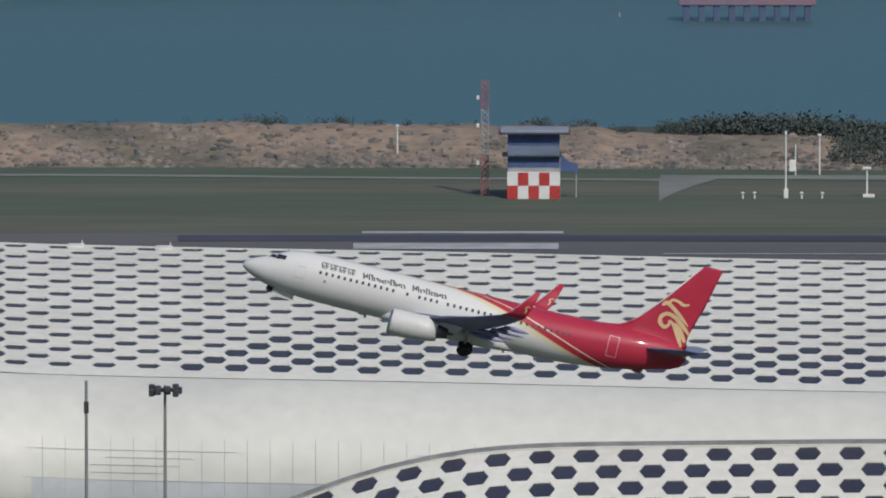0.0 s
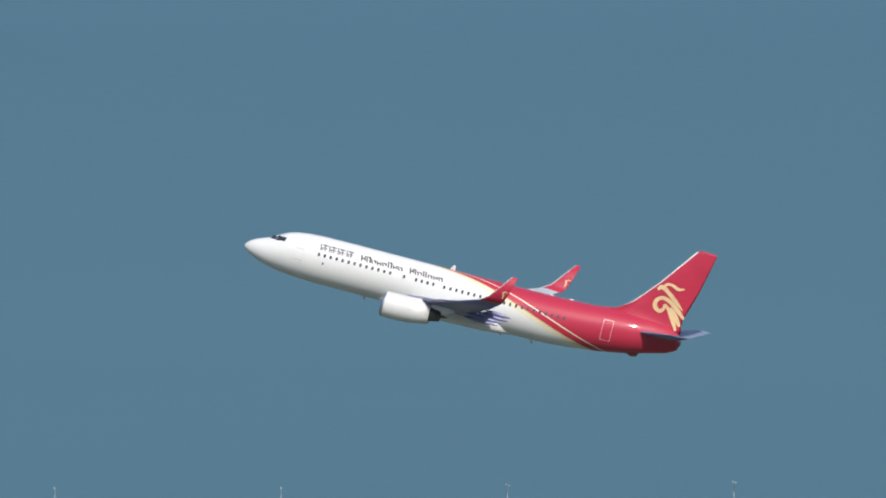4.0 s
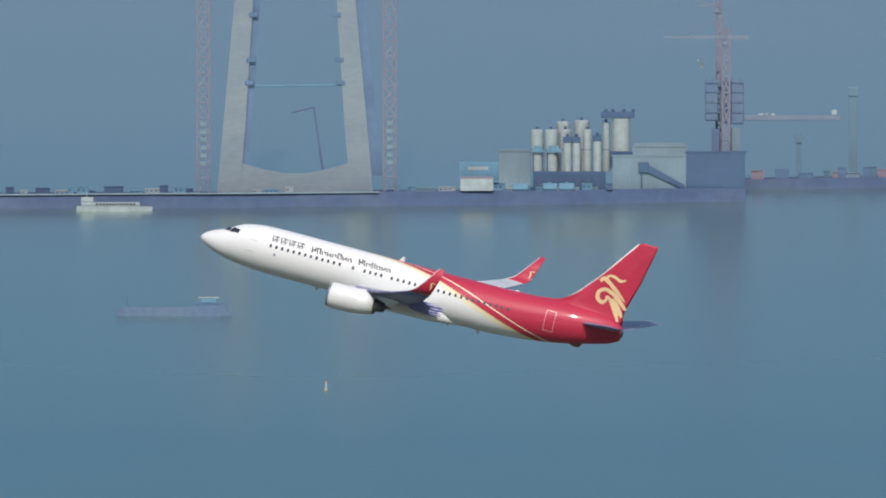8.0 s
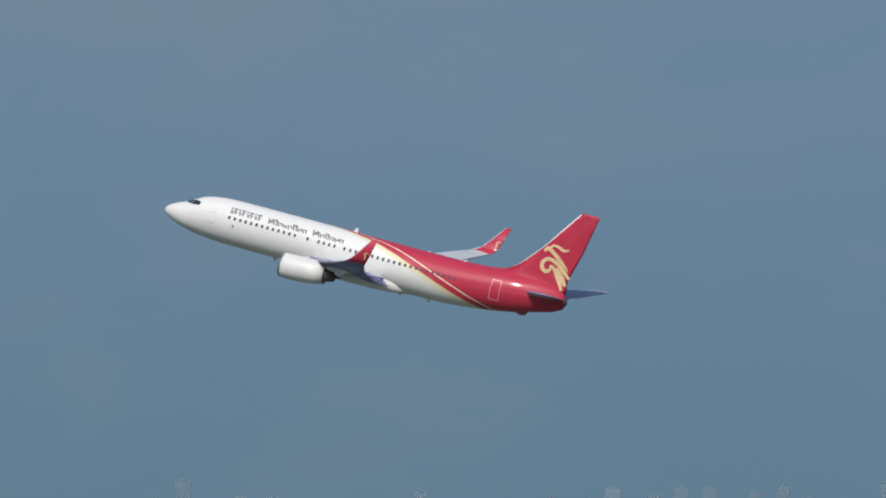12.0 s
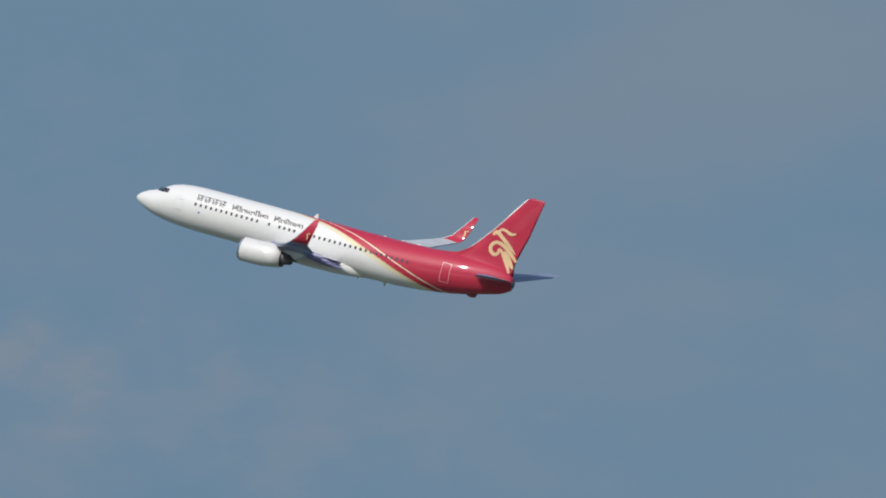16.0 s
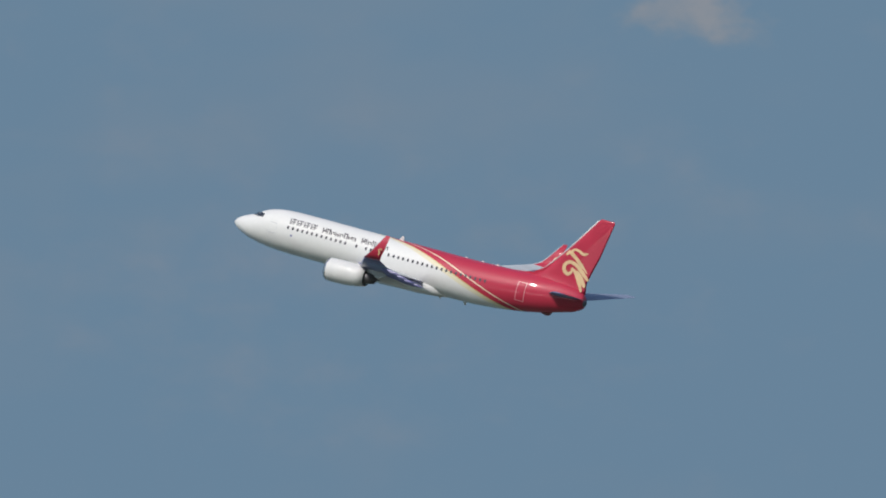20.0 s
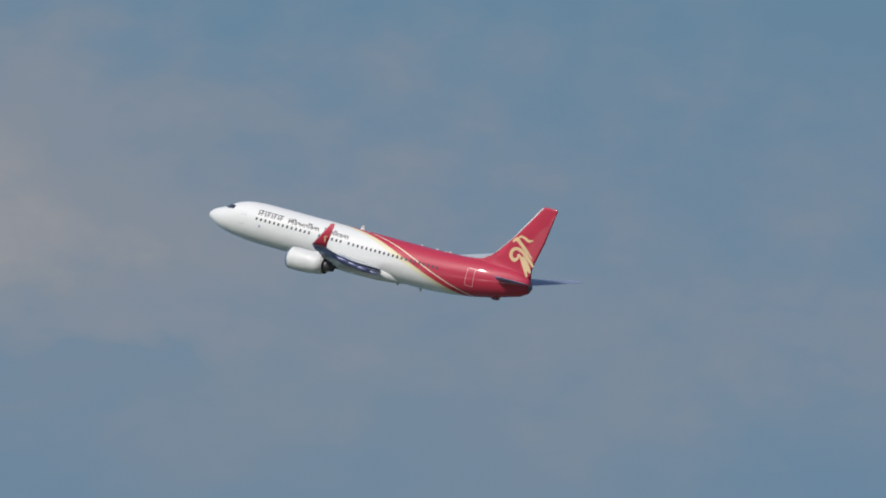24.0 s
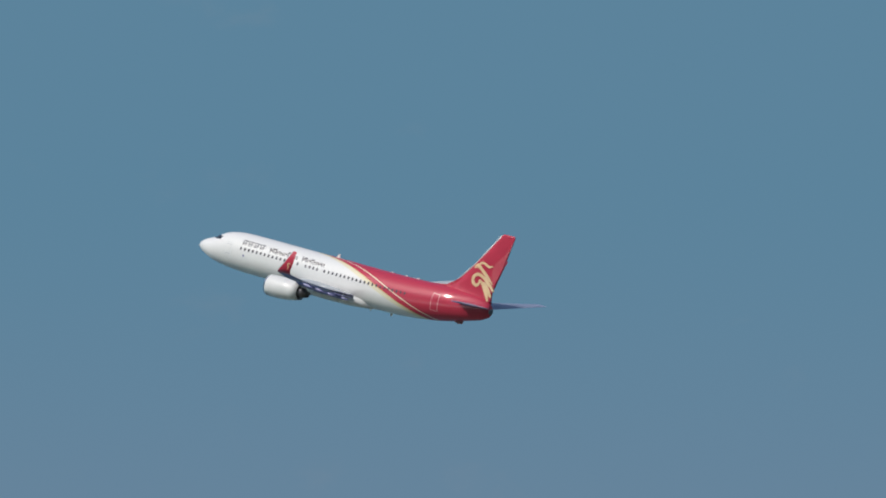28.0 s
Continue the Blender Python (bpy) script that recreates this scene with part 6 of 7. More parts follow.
    for x, h in ((570, 66), (610, 90)):
        p.rod("fore_mast", (x, 0, 50), (x, 0, h), 2.0, "far_white", 1.2)
    p.slab("bow_wave", [(515, -1), (692, -1), (694, 7), (680, 7), (650, 3), (570, 4)], "foam", -40, -36, label="white bow wave")


def small_ship(name, az, r, k, label, L, hull, house, hx, hz, long_hull=None):
    p = Plan(name, az, r, k, label, "boat", group="small boats")
    p.hull("hull", [(0, 5, 2, 14), (L * 0.12, 12, 9, 12), (L * 0.8, 12, 10, 10), (L * 0.95, 6, 3, 13), (L, 1, 0.5, 15)], hull)
    h = p.box("deck_house", hx, hx + L * 0.22, 11, 11 + hz * 0.5, house, -9, 9, 1)
    p.box("wheelhouse", hx + L * 0.03, hx + L * 0.17, 11 + hz * 0.5, 11 + hz * 0.85, house, -7, 7, 1)
    p.box("window", hx + L * 0.04, hx + L * 0.16, 11 + hz * 0.62, 11 + hz * 0.75, "glass", -7.6, -7.1, under=h)
    p.rod("mast", (hx + L * 0.1, 0, 11 + hz * 0.85), (hx + L * 0.1, 0, 11 + hz * 1.35), 0.9, house)
    p.box("rail", L * 0.3, L * 0.78, 11, 13, house, -11, -10)
    return p


dredger()
tanker()
small_ship("patrol_boat", 21.733, 4462, 0.149, "small grey patrol boat with a pale wheelhouse", 56, "quay", "far_white", 4, 22)
small_ship("work_boat", 20.76, 3991, 0.1333, "low grey work boat", 46, "quay", "quay", 12, 10)
small_ship("speed_boat", 23.02, 3927, 0.050, "low dark speedboat with a long wake", 26, "far_hull", "far_hull", 9, 4)
b = Plan("boat_wake", 23.40, 3926, 0.1313, "long thin white wake on the water", "wake", lift=0.3)
b.slab("foam_line", [(60, 0.2), (118, 0.3), (160, 0.9), (204, 1.6), (214, 3.0), (200, 2.6), (150, 2.0), (112, 1.3), (62, 1.0)], "foam", -1, 2)
for x, w, z in ((-34, 18, 0.1), (2, 9, 0.2), (26, 14, 0.1), (46, 8, 0.3), (-148, 12, -1.2)):
    b.slab("foam_patch", [(x, z), (x + w, z + 0.1), (x + w * 0.9, z + 0.9), (x + w * 0.2, z + 0.7)], "foam", -1, 2)
# coaster with a low red hull and a teal deck house
p = Plan("sand_barge", 27.642, 4325, 0.1445, "long low violet-red sand barge with a pale stern house", "barge")
p.hull("hull", [(0, 3, 1, 12), (14, 14, 10, 16), (120, 15, 13, 16), (185, 15, 13, 20), (205, 8, 4, 22)], "haze_violet", "dull violet-red hull")
p.box("stern_house", 142, 190, 12, 24, "far_shed", -10, 10, 1)
p.box("bridge_house", 150, 178, 24, 32, "far_teal", -9, 9, 1)
p.box("roof", 146, 182, 32, 34, "far_white", -10, 10)
p.rod("mast", (20, 0, 14), (20, 0, 32), 0.8, "haze_violet")
p = Plan("passenger_ferry", 27.775, 4499.5, 0.1505, "white passenger ferry before the works island", "ferry")
p.hull("hull", [(0, 4, 2, 10), (12, 11, 9, 10), (110, 11, 9, 10), (134, 2, 1, 9)], "far_white")
p.box("saloon", 8, 112, 10, 17, "far_white", -9, 9, 1)
for i in range(12):
    p.box("window", 34 + 6 * i, 38 + 6 * i, 12, 15, "glass", -9.6, -9.1)
p.box("wheelhouse", 8, 30, 17, 26, "far_white", -7, 7, 1)
p.rod("mast", (18, 0, 26), (18, 0, 34), 0.8, "far_white")
p = Plan("red_sand_barge", 32.215, 4442, 0.1484, "very long low red barge with a cream stern house", "barge")
p.hull("hull", [(0, 3, 1, 18), (20, 15, 12, 22), (330, 16, 14, 22), (395, 16, 14, 28), (486, 6, 3, 26), (492, 1, 1, 28)], "far_red", "dull red hull")
p.box("stern_house", 396, 470, 26, 38, "far_white", -11, 11, 1)
p.box("bridge_house", 400, 440, 38, 52, "far_white", -9, 9, 1)
p.box("roof", 396, 448, 52, 54, "far_white", -11, 11)
for i in range(5):
    p.box("window", 404 + 7 * i, 409 + 7 * i, 42, 47, "glass", -9.6, -9.1)
p.box("hold", 90, 380, 22, 34, "deck_purple", -12, 12, 2)
small_ship("tug_boat", 32.175, 4500, 0.1503, "dark tug boat with a white tower house", 128, "quay", "far_white", 26, 46)
small_ship("grey_ship", 31.60, 4615, 0.1542, "hazy grey ship on the far water", 175, "far_hull", "far_hull", 30, 8)
small_ship("grey_ship", 28.85, 4650, 0.1553, "hazy grey ship on the far water", 215, "far_hull", "far_hull", 10, 14)
small_ship("grey_ship", 28.74, 4612, 0.1545, "hazy grey ship on the far water", 90, "far_hull", "far_hull", 20, 16)
small_ship("grey_ship", 31.25, 4815, 0.161, "hazy grey ship on the far water", 135, "far_hull", "far_hull", 10, 10)

# piled platform in the water
p = Plan("piled_platform", 21.972, 4569, 0.1526, "pale piled platform standing in the water", "platform")
for x in (0, 14, 28, 46, 60, 72):
    p.rod("pile", (x, 0, -4), (x, 0, 26 + (x % 5)), 1.6, "far_white")
p.box("platform_deck", 12, 74, 24, 30, "far_white", -8, 8, 1)
p.box("hut", 44, 70, 30, 36, "far_white", -6, 6, 1)


def buoy(az, r, k):
    p = Plan("buoy", az, r, k, "small orange and white channel buoy", "buoy", group="buoys")
    p.rod("float", (0, 0, -1), (0, 0, 4), 5, "far_orange", 4.6, seg=12)
    p.rod("tower", (0, 0, 4), (0, 0, 15), 3.4, "far_white", 1.6, seg=8)
    p.rod("top_mark", (0, 0, 15), (0, 0, 20), 2.2, "far_orange", 0.4, seg=8)


for args in ((2.442, 2262, 0.10), (26.93, 4192, 0.14), (23.125, 4430, 0.148), (24.86, 4310, 0.144), (28.6, 4240, 0.142), (-0.60, 2290, 0.05)):
    buoy(*args)


# barges near the sea bridge
def crane_barge(az, r, k, label):
    p = Plan("crane_barge", az, r, k, label, "barge", group="red barges")
    p.box("pontoon", 0, 245, 30, 52, "bow_violet", -30, 30, 2, label="dull red pontoon deck")
    for i in range(9):
        p.box("support_leg", 8 + 27 * i, 20 + 27 * i, -4, 30, "deck_purple", -26, 26, 1, label="dark violet support leg")
    for i in range(5):
        p.box("deck_house", 20 + 44 * i, 44 + 44 * i, 52, 66 + 5 * (i % 2), "bow_violet", -14, 14, 1)
    p.rod("rail", (0, -29, 58), (245, -29, 58), 1, "bow_violet")


crane_barge(-0.800, 2285, 0.0762, "dull red work barge standing on dark piles")
crane_barge(3.90, 2750, 0.075, "dull red work barge beyond the bridge")


# ---- works island with bridge tower, silos and sheds ----
def quay(name, rows, label):
    """A long low quay: azimuth, distance of its face, top height over the water."""
    faces_ = [[], [], [], []]
    for az, r, h in rows:
        z = sea_height(r)
        faces_[0].append(spot(az, r, z - 2))
        faces_[1].append(spot(az, r, z + h))
        faces_[2].append(spot(az, r + 18, z + h + 0.3))
        faces_[3].append(spot(az, r + 20, z - 2))
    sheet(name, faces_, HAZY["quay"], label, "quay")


quay("works_island", [(28.16, 4502.5, 3.0), (28.08, 4502.8, 3.7), (27.94, 4503, 3.9), (27.27, 4503.8, 3.9), (26.7, 4506.5, 3.9), (26.23, 4507.5, 3.9), (25.68, 4513, 3.9), (25.51, 4514, 3.6)], "dark low works island in the hazy sea")
quay("far_quay", [(25.51, 4534, 2.6), (25.03, 4536, 3.0), (24.8, 4540, 3.6), (23.86, 4561, 3.9), (22.9, 4590, 3.7), (21.8, 4609, 3.6), (20.6, 4624, 3.4), (18.5, 4640, 3.2)], "long dark far quay in the haze")


def island_top(az):
    """Height of the works island's paved top."""
    return interp([(25.5, 106.6), (25.7, 106.7), (26.23, 105.9), (26.7, 105.7), (27.3, 105.4), (28.2, 105.0), (29.0, 104.6)], az)


def Site(name, az, back, k, label, category, lift=0.0, group=""):
    """A thing drawn to a plan that stands on the works island, back from its edge."""
    r = 4506 + back + interp([(25.5, 8.0), (26.0, 4.0), (26.7, 1.0), (27.3, 0.0)], az)
    return Plan(name, az, r, k, label, category, lift=island_top(az) - sea_height(r) + 0.2 + lift, group=group)


kerb = [[spot(26.75 + 0.05 * i, r, island_top(26.75 + 0.05 * i) + z) for i in range(27)] for r, z in ((4503.2, -0.1), (4503.2, 0.28), (4504.4, 0.3))]
for row in kerb:
    for i, v in enumerate(row):
        a = 26.75 + 0.05 * i
        row[i] = spot(a, v.xy.length + interp([(26.0, 4.6), (26.7, 3.0), (27.3, 0.2), (28.4, -0.8)], a) - 0.3, v.z)
sheet("quay_kerb", kerb, HAZY["shed"], "pale concrete kerb along the island's edge", "kerb")


def island_tower():
    """The concrete pylon: two leaning legs on a curved base, with tower cranes beside it."""
    p = Site("bridge_tower", 27.035, 8, 0.1510, "pale concrete bridge tower with two leaning legs", "tower")
    H = 560
    for s in (-1, 1):
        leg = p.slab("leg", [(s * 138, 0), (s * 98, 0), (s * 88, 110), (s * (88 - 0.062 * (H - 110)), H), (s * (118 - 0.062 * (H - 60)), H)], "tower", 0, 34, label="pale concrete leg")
        e0, e1 = (-98, -88) if s < 0 else (138, 118)
        x0, x1 = (-98, -88 + 0.062 * (H - 110)) if s < 0 else (138, 118 - 0.062 * (H - 60))
        # darker strip: the shade of the leg's right side, put in as colour
        p.slab("leg_side_face", [(x0 - 1, 30), (x0 + 17, 30), (x1 + 13, H), (x1 - 1, H)], "tower_side", 5, 30, leg, "leg face coloured blue-grey as in shade")
        for z in (230, 310, 190, 420):
            p.box("bracket", s * (92 - 0.06 * z) - 8, s * (92 - 0.06 * z) + 8, z, z + 8, "tower_side", -2, 20, 1, leg)
    base = [(-100, 0), (100, 0), (94, 52), (60, 42), (20, 34), (-20, 34), (-60, 42), (-94, 52)]
    p.slab("base", base, "tower", 2, 32, label="pale curved base between the legs")
    p.rod("catwalk", (-90, 10, 188), (84, 10, 190), 1.6, "far_teal", label="teal catwalk")
    return p


island_tower()


def tower_crane(az, r, k, label, h, jib=0.0, jz=0.0, letters=0, w=11, jib2=0.0):
    p = (Site if r < 100 else Plan)("tower_crane", az, r, k, label, "crane", group="tower cranes")
    n = int(h / 26)
    bay = h / n
    rods = {}
    for nm, a, c in (("chord", (-w, 0, 0), (-w, 0, bay)), ("chord", (w, 0, 0), (w, 0, bay)), ("chord", (-w, w, 0), (-w, w, bay)), ("chord", (w, w, 0), (w, w, bay)),
                     ("brace", (-w, 0, 0), (w, 0, bay)), ("brace", (w, 0, 0), (-w, 0, bay)), ("girt", (-w, 0, bay), (w, 0, bay))):
        me = mesh_of(nm, rodded([v * k for v in a], [v * k for v in c], (1.9 if nm == "chord" else 1.5) * k, seg=5), HAZY["mast_pink"])
        for i in range(n):
            part(nm, me, None, p.top).location = (0, 0, bay * i * k)
    for i in range(letters):
        p.box("sign_bar", -6, 6, 48 + 14 * i, 56 + 14 * i, "shed", -3, -2, 0.6, label="white sign bar")
    if jib:
        p.slab("jib", [(-jib2, jz), (jib, jz + 3), (jib, jz + 6), (-jib2, jz + 8)], "haze_red", -2, 2, label="dull red jib")
        p.rod("jib_tie", (0, 0, jz + 44), (jib * 0.7, 0, jz + 6), 0.8, "haze_red")
        p.rod("crane_head", (0, 0, jz), (0, 0, jz + 46), 3, "haze_red", 1)
        p.box("cab", -8, 3, jz - 10, jz - 2, "haze_red", -5, 5, 1)
    return p


tower_crane(27.345, 6, 0.151, "dull red tower crane mast beside the pylon", 560, letters=6)
tower_crane(26.714, 6, 0.151, "dull red tower crane mast beside the pylon", 560, letters=6)
tower_crane(25.575, 5, 0.1515, "dull red tower crane above the sheds", 282, jib=-110, jz=262, jib2=-40, w=6, letters=0)
tower_crane(25.60, 20, 0.1515, "dull red tower crane with a high jib", 330, jib=-36, jz=318, jib2=6, w=4, letters=0)
p = Site("crawler_crane", 26.93, 14, 0.151, "slim dark crawler crane between the tower legs", "crane")
p.rod("boom", (0, 0, 0), (-22, 0, 152), 2.4, "deck_purple", 1.2, label="dark boom")
p.rod("jib_stay", (-22, 0, 150), (-62, 0, 140), 1.2, "deck_purple")
p.box("cab", -10, 14, 0, 14, "deck_purple", -6, 6, 1)


def silos():
    p = Site("silo_row", 26.232, 10, 0.151, "row of cream cement silos on a dark plinth", "silos")
    p.box("plinth", 2, 130, 0, 35, "shed_dark", -22, 40, 1, label="dark blue plinth")
    for x in (10, 24, 40, 58, 76, 94, 110):
        p.box("plinth_bay", x, x + 9, 3, 24, "quay", -22.8, -22.1, label="dark opening")
    spec = [(9, 109, 11, 0), (34, 109, 12, 0), (59, 109, 11, 8), (55, 123, 12, 22), (88, 125, 14, 24), (98, 109, 8, 2), (131, 122, 6.5, 10)]
    for x, h, r, y in spec:
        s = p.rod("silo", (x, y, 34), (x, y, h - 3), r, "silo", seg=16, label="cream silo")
        p.rod("silo_top", (x, y, h - 3), (x, y, h), r, "silo", r * 0.75, seg=16, under=s)
        p.rod("silo_hoop", (x, y, 72), (x, y, 74), r * 1.04, "shed", seg=16, under=s)
        p.box("silo_vent", x - 3, x + 2, h, h + 5, "shed_dark", y - 2, y + 3, 0.5, under=s)
    for x, h in ((62.5, 85), (78.5, 85), (115.5, 88)):
        s = p.rod("silo", (x, -14, 34), (x, -14, h), 7.6, "silo", seg=16, label="slim cream silo")
        p.box("filter_box", x - 8, x + 7, h, h + 11, "shed_dark", -21, -8, 1, under=s, label="dark filter house")
        p.box("filter_box", x - 3, x + 3, h + 11, h + 16, "shed_dark", -18, -12, 1, under=s)
    tall = p.rod("silo", (157.5, 6, 70), (157.5, 6, 128), 16.5, "silo", seg=18, label="large cream silo")
    p.box("silo_frame", 138, 178, 40, 70, "shed_dark", -8, 24, 1)
    p.box("silo_cap", 122, 181, 129, 140, "shed_dark", -6, 22, 1, under=tall, label="dark silo head house")
    for x in (128, 140, 160, 176):
        p.box("head_gear", x, x + 6, 140, 145, "shed_dark", 0, 8, 0.6, under=tall)
    for x0, x1 in ((0, 21), (25, 52)):
        p.box("catwalk", x0, x1, 68, 74, "far_teal", -16, -13, 0.4, label="teal walkway")
        p.box("catwalk", x0 + 4, x1 - 4, 74, 80, "far_teal", -16, -14, 0.4)
        p.rod("walkway_post", (x0 + 2, -14, 34), (x0 + 2, -14, 68), 1, "shed_dark")
        p.rod("walkway_post", (x1 - 2, -14, 34), (x1 - 2, -14, 68), 1, "shed_dark")


silos()
p = Site("batching_shed", 25.96, 4, 0.151, "pale grey-green works shed with a dark conveyor", "shed")
p.box("wall", 0, 130, 0, 58, "shed", 0, 50, 0.5)
p.box("roof", -2, 132, 58, 61, "shed", -1, 52, 0.5)
p.slab("conveyor", [(50, 46), (58, 46), (128, 8), (128, 0), (56, 34)], "shed_dark", -4, -1, label="dark sloping conveyor")
p.box("conveyor_head", 46, 64, 30, 48, "shed_dark", -5, -1, 1)
p.box("conveyor_leg", 50, 53, 0, 32, "shed_dark", -4, -1)
p = Site("store_shed", 26.345, 30, 0.151, "pale grey-green low store shed", "shed")
p.box("wall", 0, 56, 0, 68, "shed", 0, 40, 0.5)
p.slab("roof", [(-1, 68), (57, 68), (50, 73), (6, 73)], "shed", -1, 41)
p = Site("store_shed", 25.895, 60, 0.151, "pale grey-green low store shed", "shed")
p.box("wall", 0, 100, 0, 70, "shed", 0, 40, 0.5)
p.slab("roof", [(-1, 70), (101, 70), (92, 77), (8, 77)], "shed", -1, 41)
for az, w in ((26.196, 26), (26.142, 28), (26.30, 30)):
    p = Site("water_tank", az, -1, 0.151, "low teal water tank on the works island", "tank", group="water tanks")
    p.box("tank", 0, w, 3, 14, "far_teal", 0, 16, 1.5)
    p.box("skid", 1, w - 1, 0, 3, "shed_dark", 1, 15, 0.4)
    p.box("hatch", w * 0.4, w * 0.6, 14, 16, "far_teal", 5, 11, 0.4)
p = Site("slate_shed", 25.710, 2, 0.151, "large slate-blue works shed on the island", "shed", lift=-1.2)
p.box("wall", 0, 104, -24, 72, "shed_dark", -2, 50, 0.5)
p.box("roof", -2, 108, 70, 73, "shed_dark", -3, 52, 0.5)
p = Site("unfinished_tower", 25.605, 13, 0.1515, "unfinished concrete tower with dark climbing formwork", "tower")
p.box("formwork", -22, 2, 118, 190, "haze_violet", -6, 30, 2, label="dark violet formwork")
p.box("formwork", 8, 47, 112, 188, "haze_violet", -6, 30, 2, label="dark violet formwork")
for z in (132, 150, 168, 184):
    p.box("platform_edge", -22, 47, z, z + 2.0, "haze_violet", -7.5, -6, 0.3)
for x in (-18, -8, 14, 26, 38):
    p.box("guard_post", x, x + 2, 188, 196, "haze_violet", -6, -4)
p.box("hook_block", -31, -25, 212, 220, "far_white", -3, 2, 1, label="small white hook block")
p.box("hook_block", -36, -32, 222, 226, "far_white", -3, 2, 1)
p.box("shaft", -10, 4, 0, 104, "haze_violet", -4, 20, 1)
p.box("shaft", 22, 42, 0, 106, "shed", -4, 20, 1)
p.box("side_platform", 47, 218, 119, 128, "haze_red", -3, 3, 1, label="dull red side girder")
p.box("cabin", 202, 211, 129, 138, "far_white", -4, 4, 1)
for x, w in ((72, 10), (84, 6), (94, 8)):
    p.box("deck_load", x, x + w, 128, 131.5, "far_white", -2, 2, 0.5)
# low clutter along the island
rnd = random.Random(11)
for az0, az1, r in ((28.08, 27.4, 2), (27.18, 27.05, -1), (26.70, 26.24, 5), (26.3, 25.98, -1)):
    a = az0
    while a > az1:
        w = rnd.uniform(10, 34)
        h = rnd.uniform(4, 14)
        mat = rnd.choice(("far_white", "far_teal", "shed", "quay", "far_teal", "shed_dark"))
        p = Site("site_cabin", a, r + rnd.uniform(0, 6), 0.151, {"far_white": "low white site cabin", "far_teal": "low teal site cabin", "shed": "low pale site shed", "quay": "low dark site shed", "shed_dark": "low slate site shed"}[mat] + " on the works island", "cabin", group="site cabins")
        p.box("wall", 0, w, 0, h, mat, 0, 14, 0.5)
        p.box("roof", -1, w + 1, h, h + 1.5, mat, -1, 15)
        for i in range(int(w / 8)):
            p.box("window", 2 + 8 * i, 6 + 8 * i, h * 0.45, h * 0.72, "shed_dark", -0.5, -0.1)
        a -= (w + rnd.uniform(-4, 16)) / 520
p = Site("white_hall", 26.475, -1, 0.151, "cream flat hall on the island quay", "hall", lift=-0.6)
p.box("wall", 0, 58, 6, 28, "far_white", -4, 20, 0.5)
p.box("stripe", 0, 58, 28, 31, "far_red", -4.4, 20)
p = Site("teal_hall", 26.48, 8, 0.151, "blue-grey hall with white lettering bars", "hall")
p.box("wall", 0, 70, 22, 52, "far_teal", 0, 20, 0.5)
p.box("lettering_bar", 16, 52, 38, 44, "far_white", -0.6, 0)

# piers of the viaduct under construction on the far quay
p0 = None
for az, w, h in ((24.02, 12, 60), (23.955, 13, 60), (23.78, 20, 70), (23.49, 17, 60), (23.20, 22, 70), (22.905, 38, 90), (22.625, 16, 50), (22.34, 16, 40), (22.05, 16, 40), (21.75, 16, 40), (21.45, 16, 40), (21.15, 16, 40)):
    p = Plan("viaduct_pier", az, interp([(20, 4644), (21.8, 4622), (22.9, 4603), (23.86, 4574), (24.8, 4553)], az), 0.154, "pale viaduct pier rising from the quay", "pier", lift=2.0, group="viaduct piers")
    p.box("shaft", -w / 2, w / 2, -4, h + 60, "tower", 0, 14, 0.8)
    p.box("pier_head", -w / 2 - 3, w / 2 + 3, h + 60, h + 68, "tower", -1, 15, 0.8)
for az, w, h, mat in ((24.68, 56, 74, "far_shed"), (24.38, 62, 90, "far_shed"), (24.28, 40, 40, "far_teal"), (24.55, 90, 22, "far_teal"), (24.62, 60, 14, "far_white"), (24.2, 50, 16, "far_teal"), (23.84, 12, 16, "far_white"), (23.72, 50, 6, "far_white"), (23.4, 60, 5, "far_white"), (23.0, 40, 5, "shed"), (22.6, 60, 6, "far_white"), (22.2, 50, 6, "shed")):
    p = Plan("quay_shed", az, interp([(20, 4638), (21.8, 4616), (22.9, 4597), (23.86, 4568), (24.8, 4547)], az), 0.1535, "hazy shed or stack on the far quay", "shed", lift=2.6, group="sheds on the far quay")
    p.box("wall", -w / 2, w / 2, -6, h, mat, 0, 20, 0.6)
    p.box("roof", -w / 2 - 1, w / 2 + 1, h, h + 2, mat, -1, 21)


rnd = random.Random(5)
a = 25.49
while a > 23.9:
    w, h = rnd.uniform(8, 30), rnd.uniform(4, 15)
    mat = rnd.choice(("far_shed", "far_hull", "quay", "far_shed", "shed", "far_red"))
    p = Plan("quay_store", a, interp([(20, 4634), (21.8, 4612), (22.9, 4593), (23.86, 4564), (24.8, 4543), (25.5, 4537)], a), 0.1530, {"far_shed": "hazy blue store on the far quay", "far_hull": "hazy slate store on the far quay", "quay": "dark store on the far quay", "shed": "pale store on the far quay", "far_red": "dull red container on the far quay"}[mat], "store", lift=2.8, group="stores on the far quay")
    p.box("wall", 0, w, -4, h, mat, 0, 12, 0.5)
    p.box("roof", -1, w + 1, h, h + 1.5, mat, -1, 13)
    a -= (w + rnd.uniform(-6, 22)) / 522
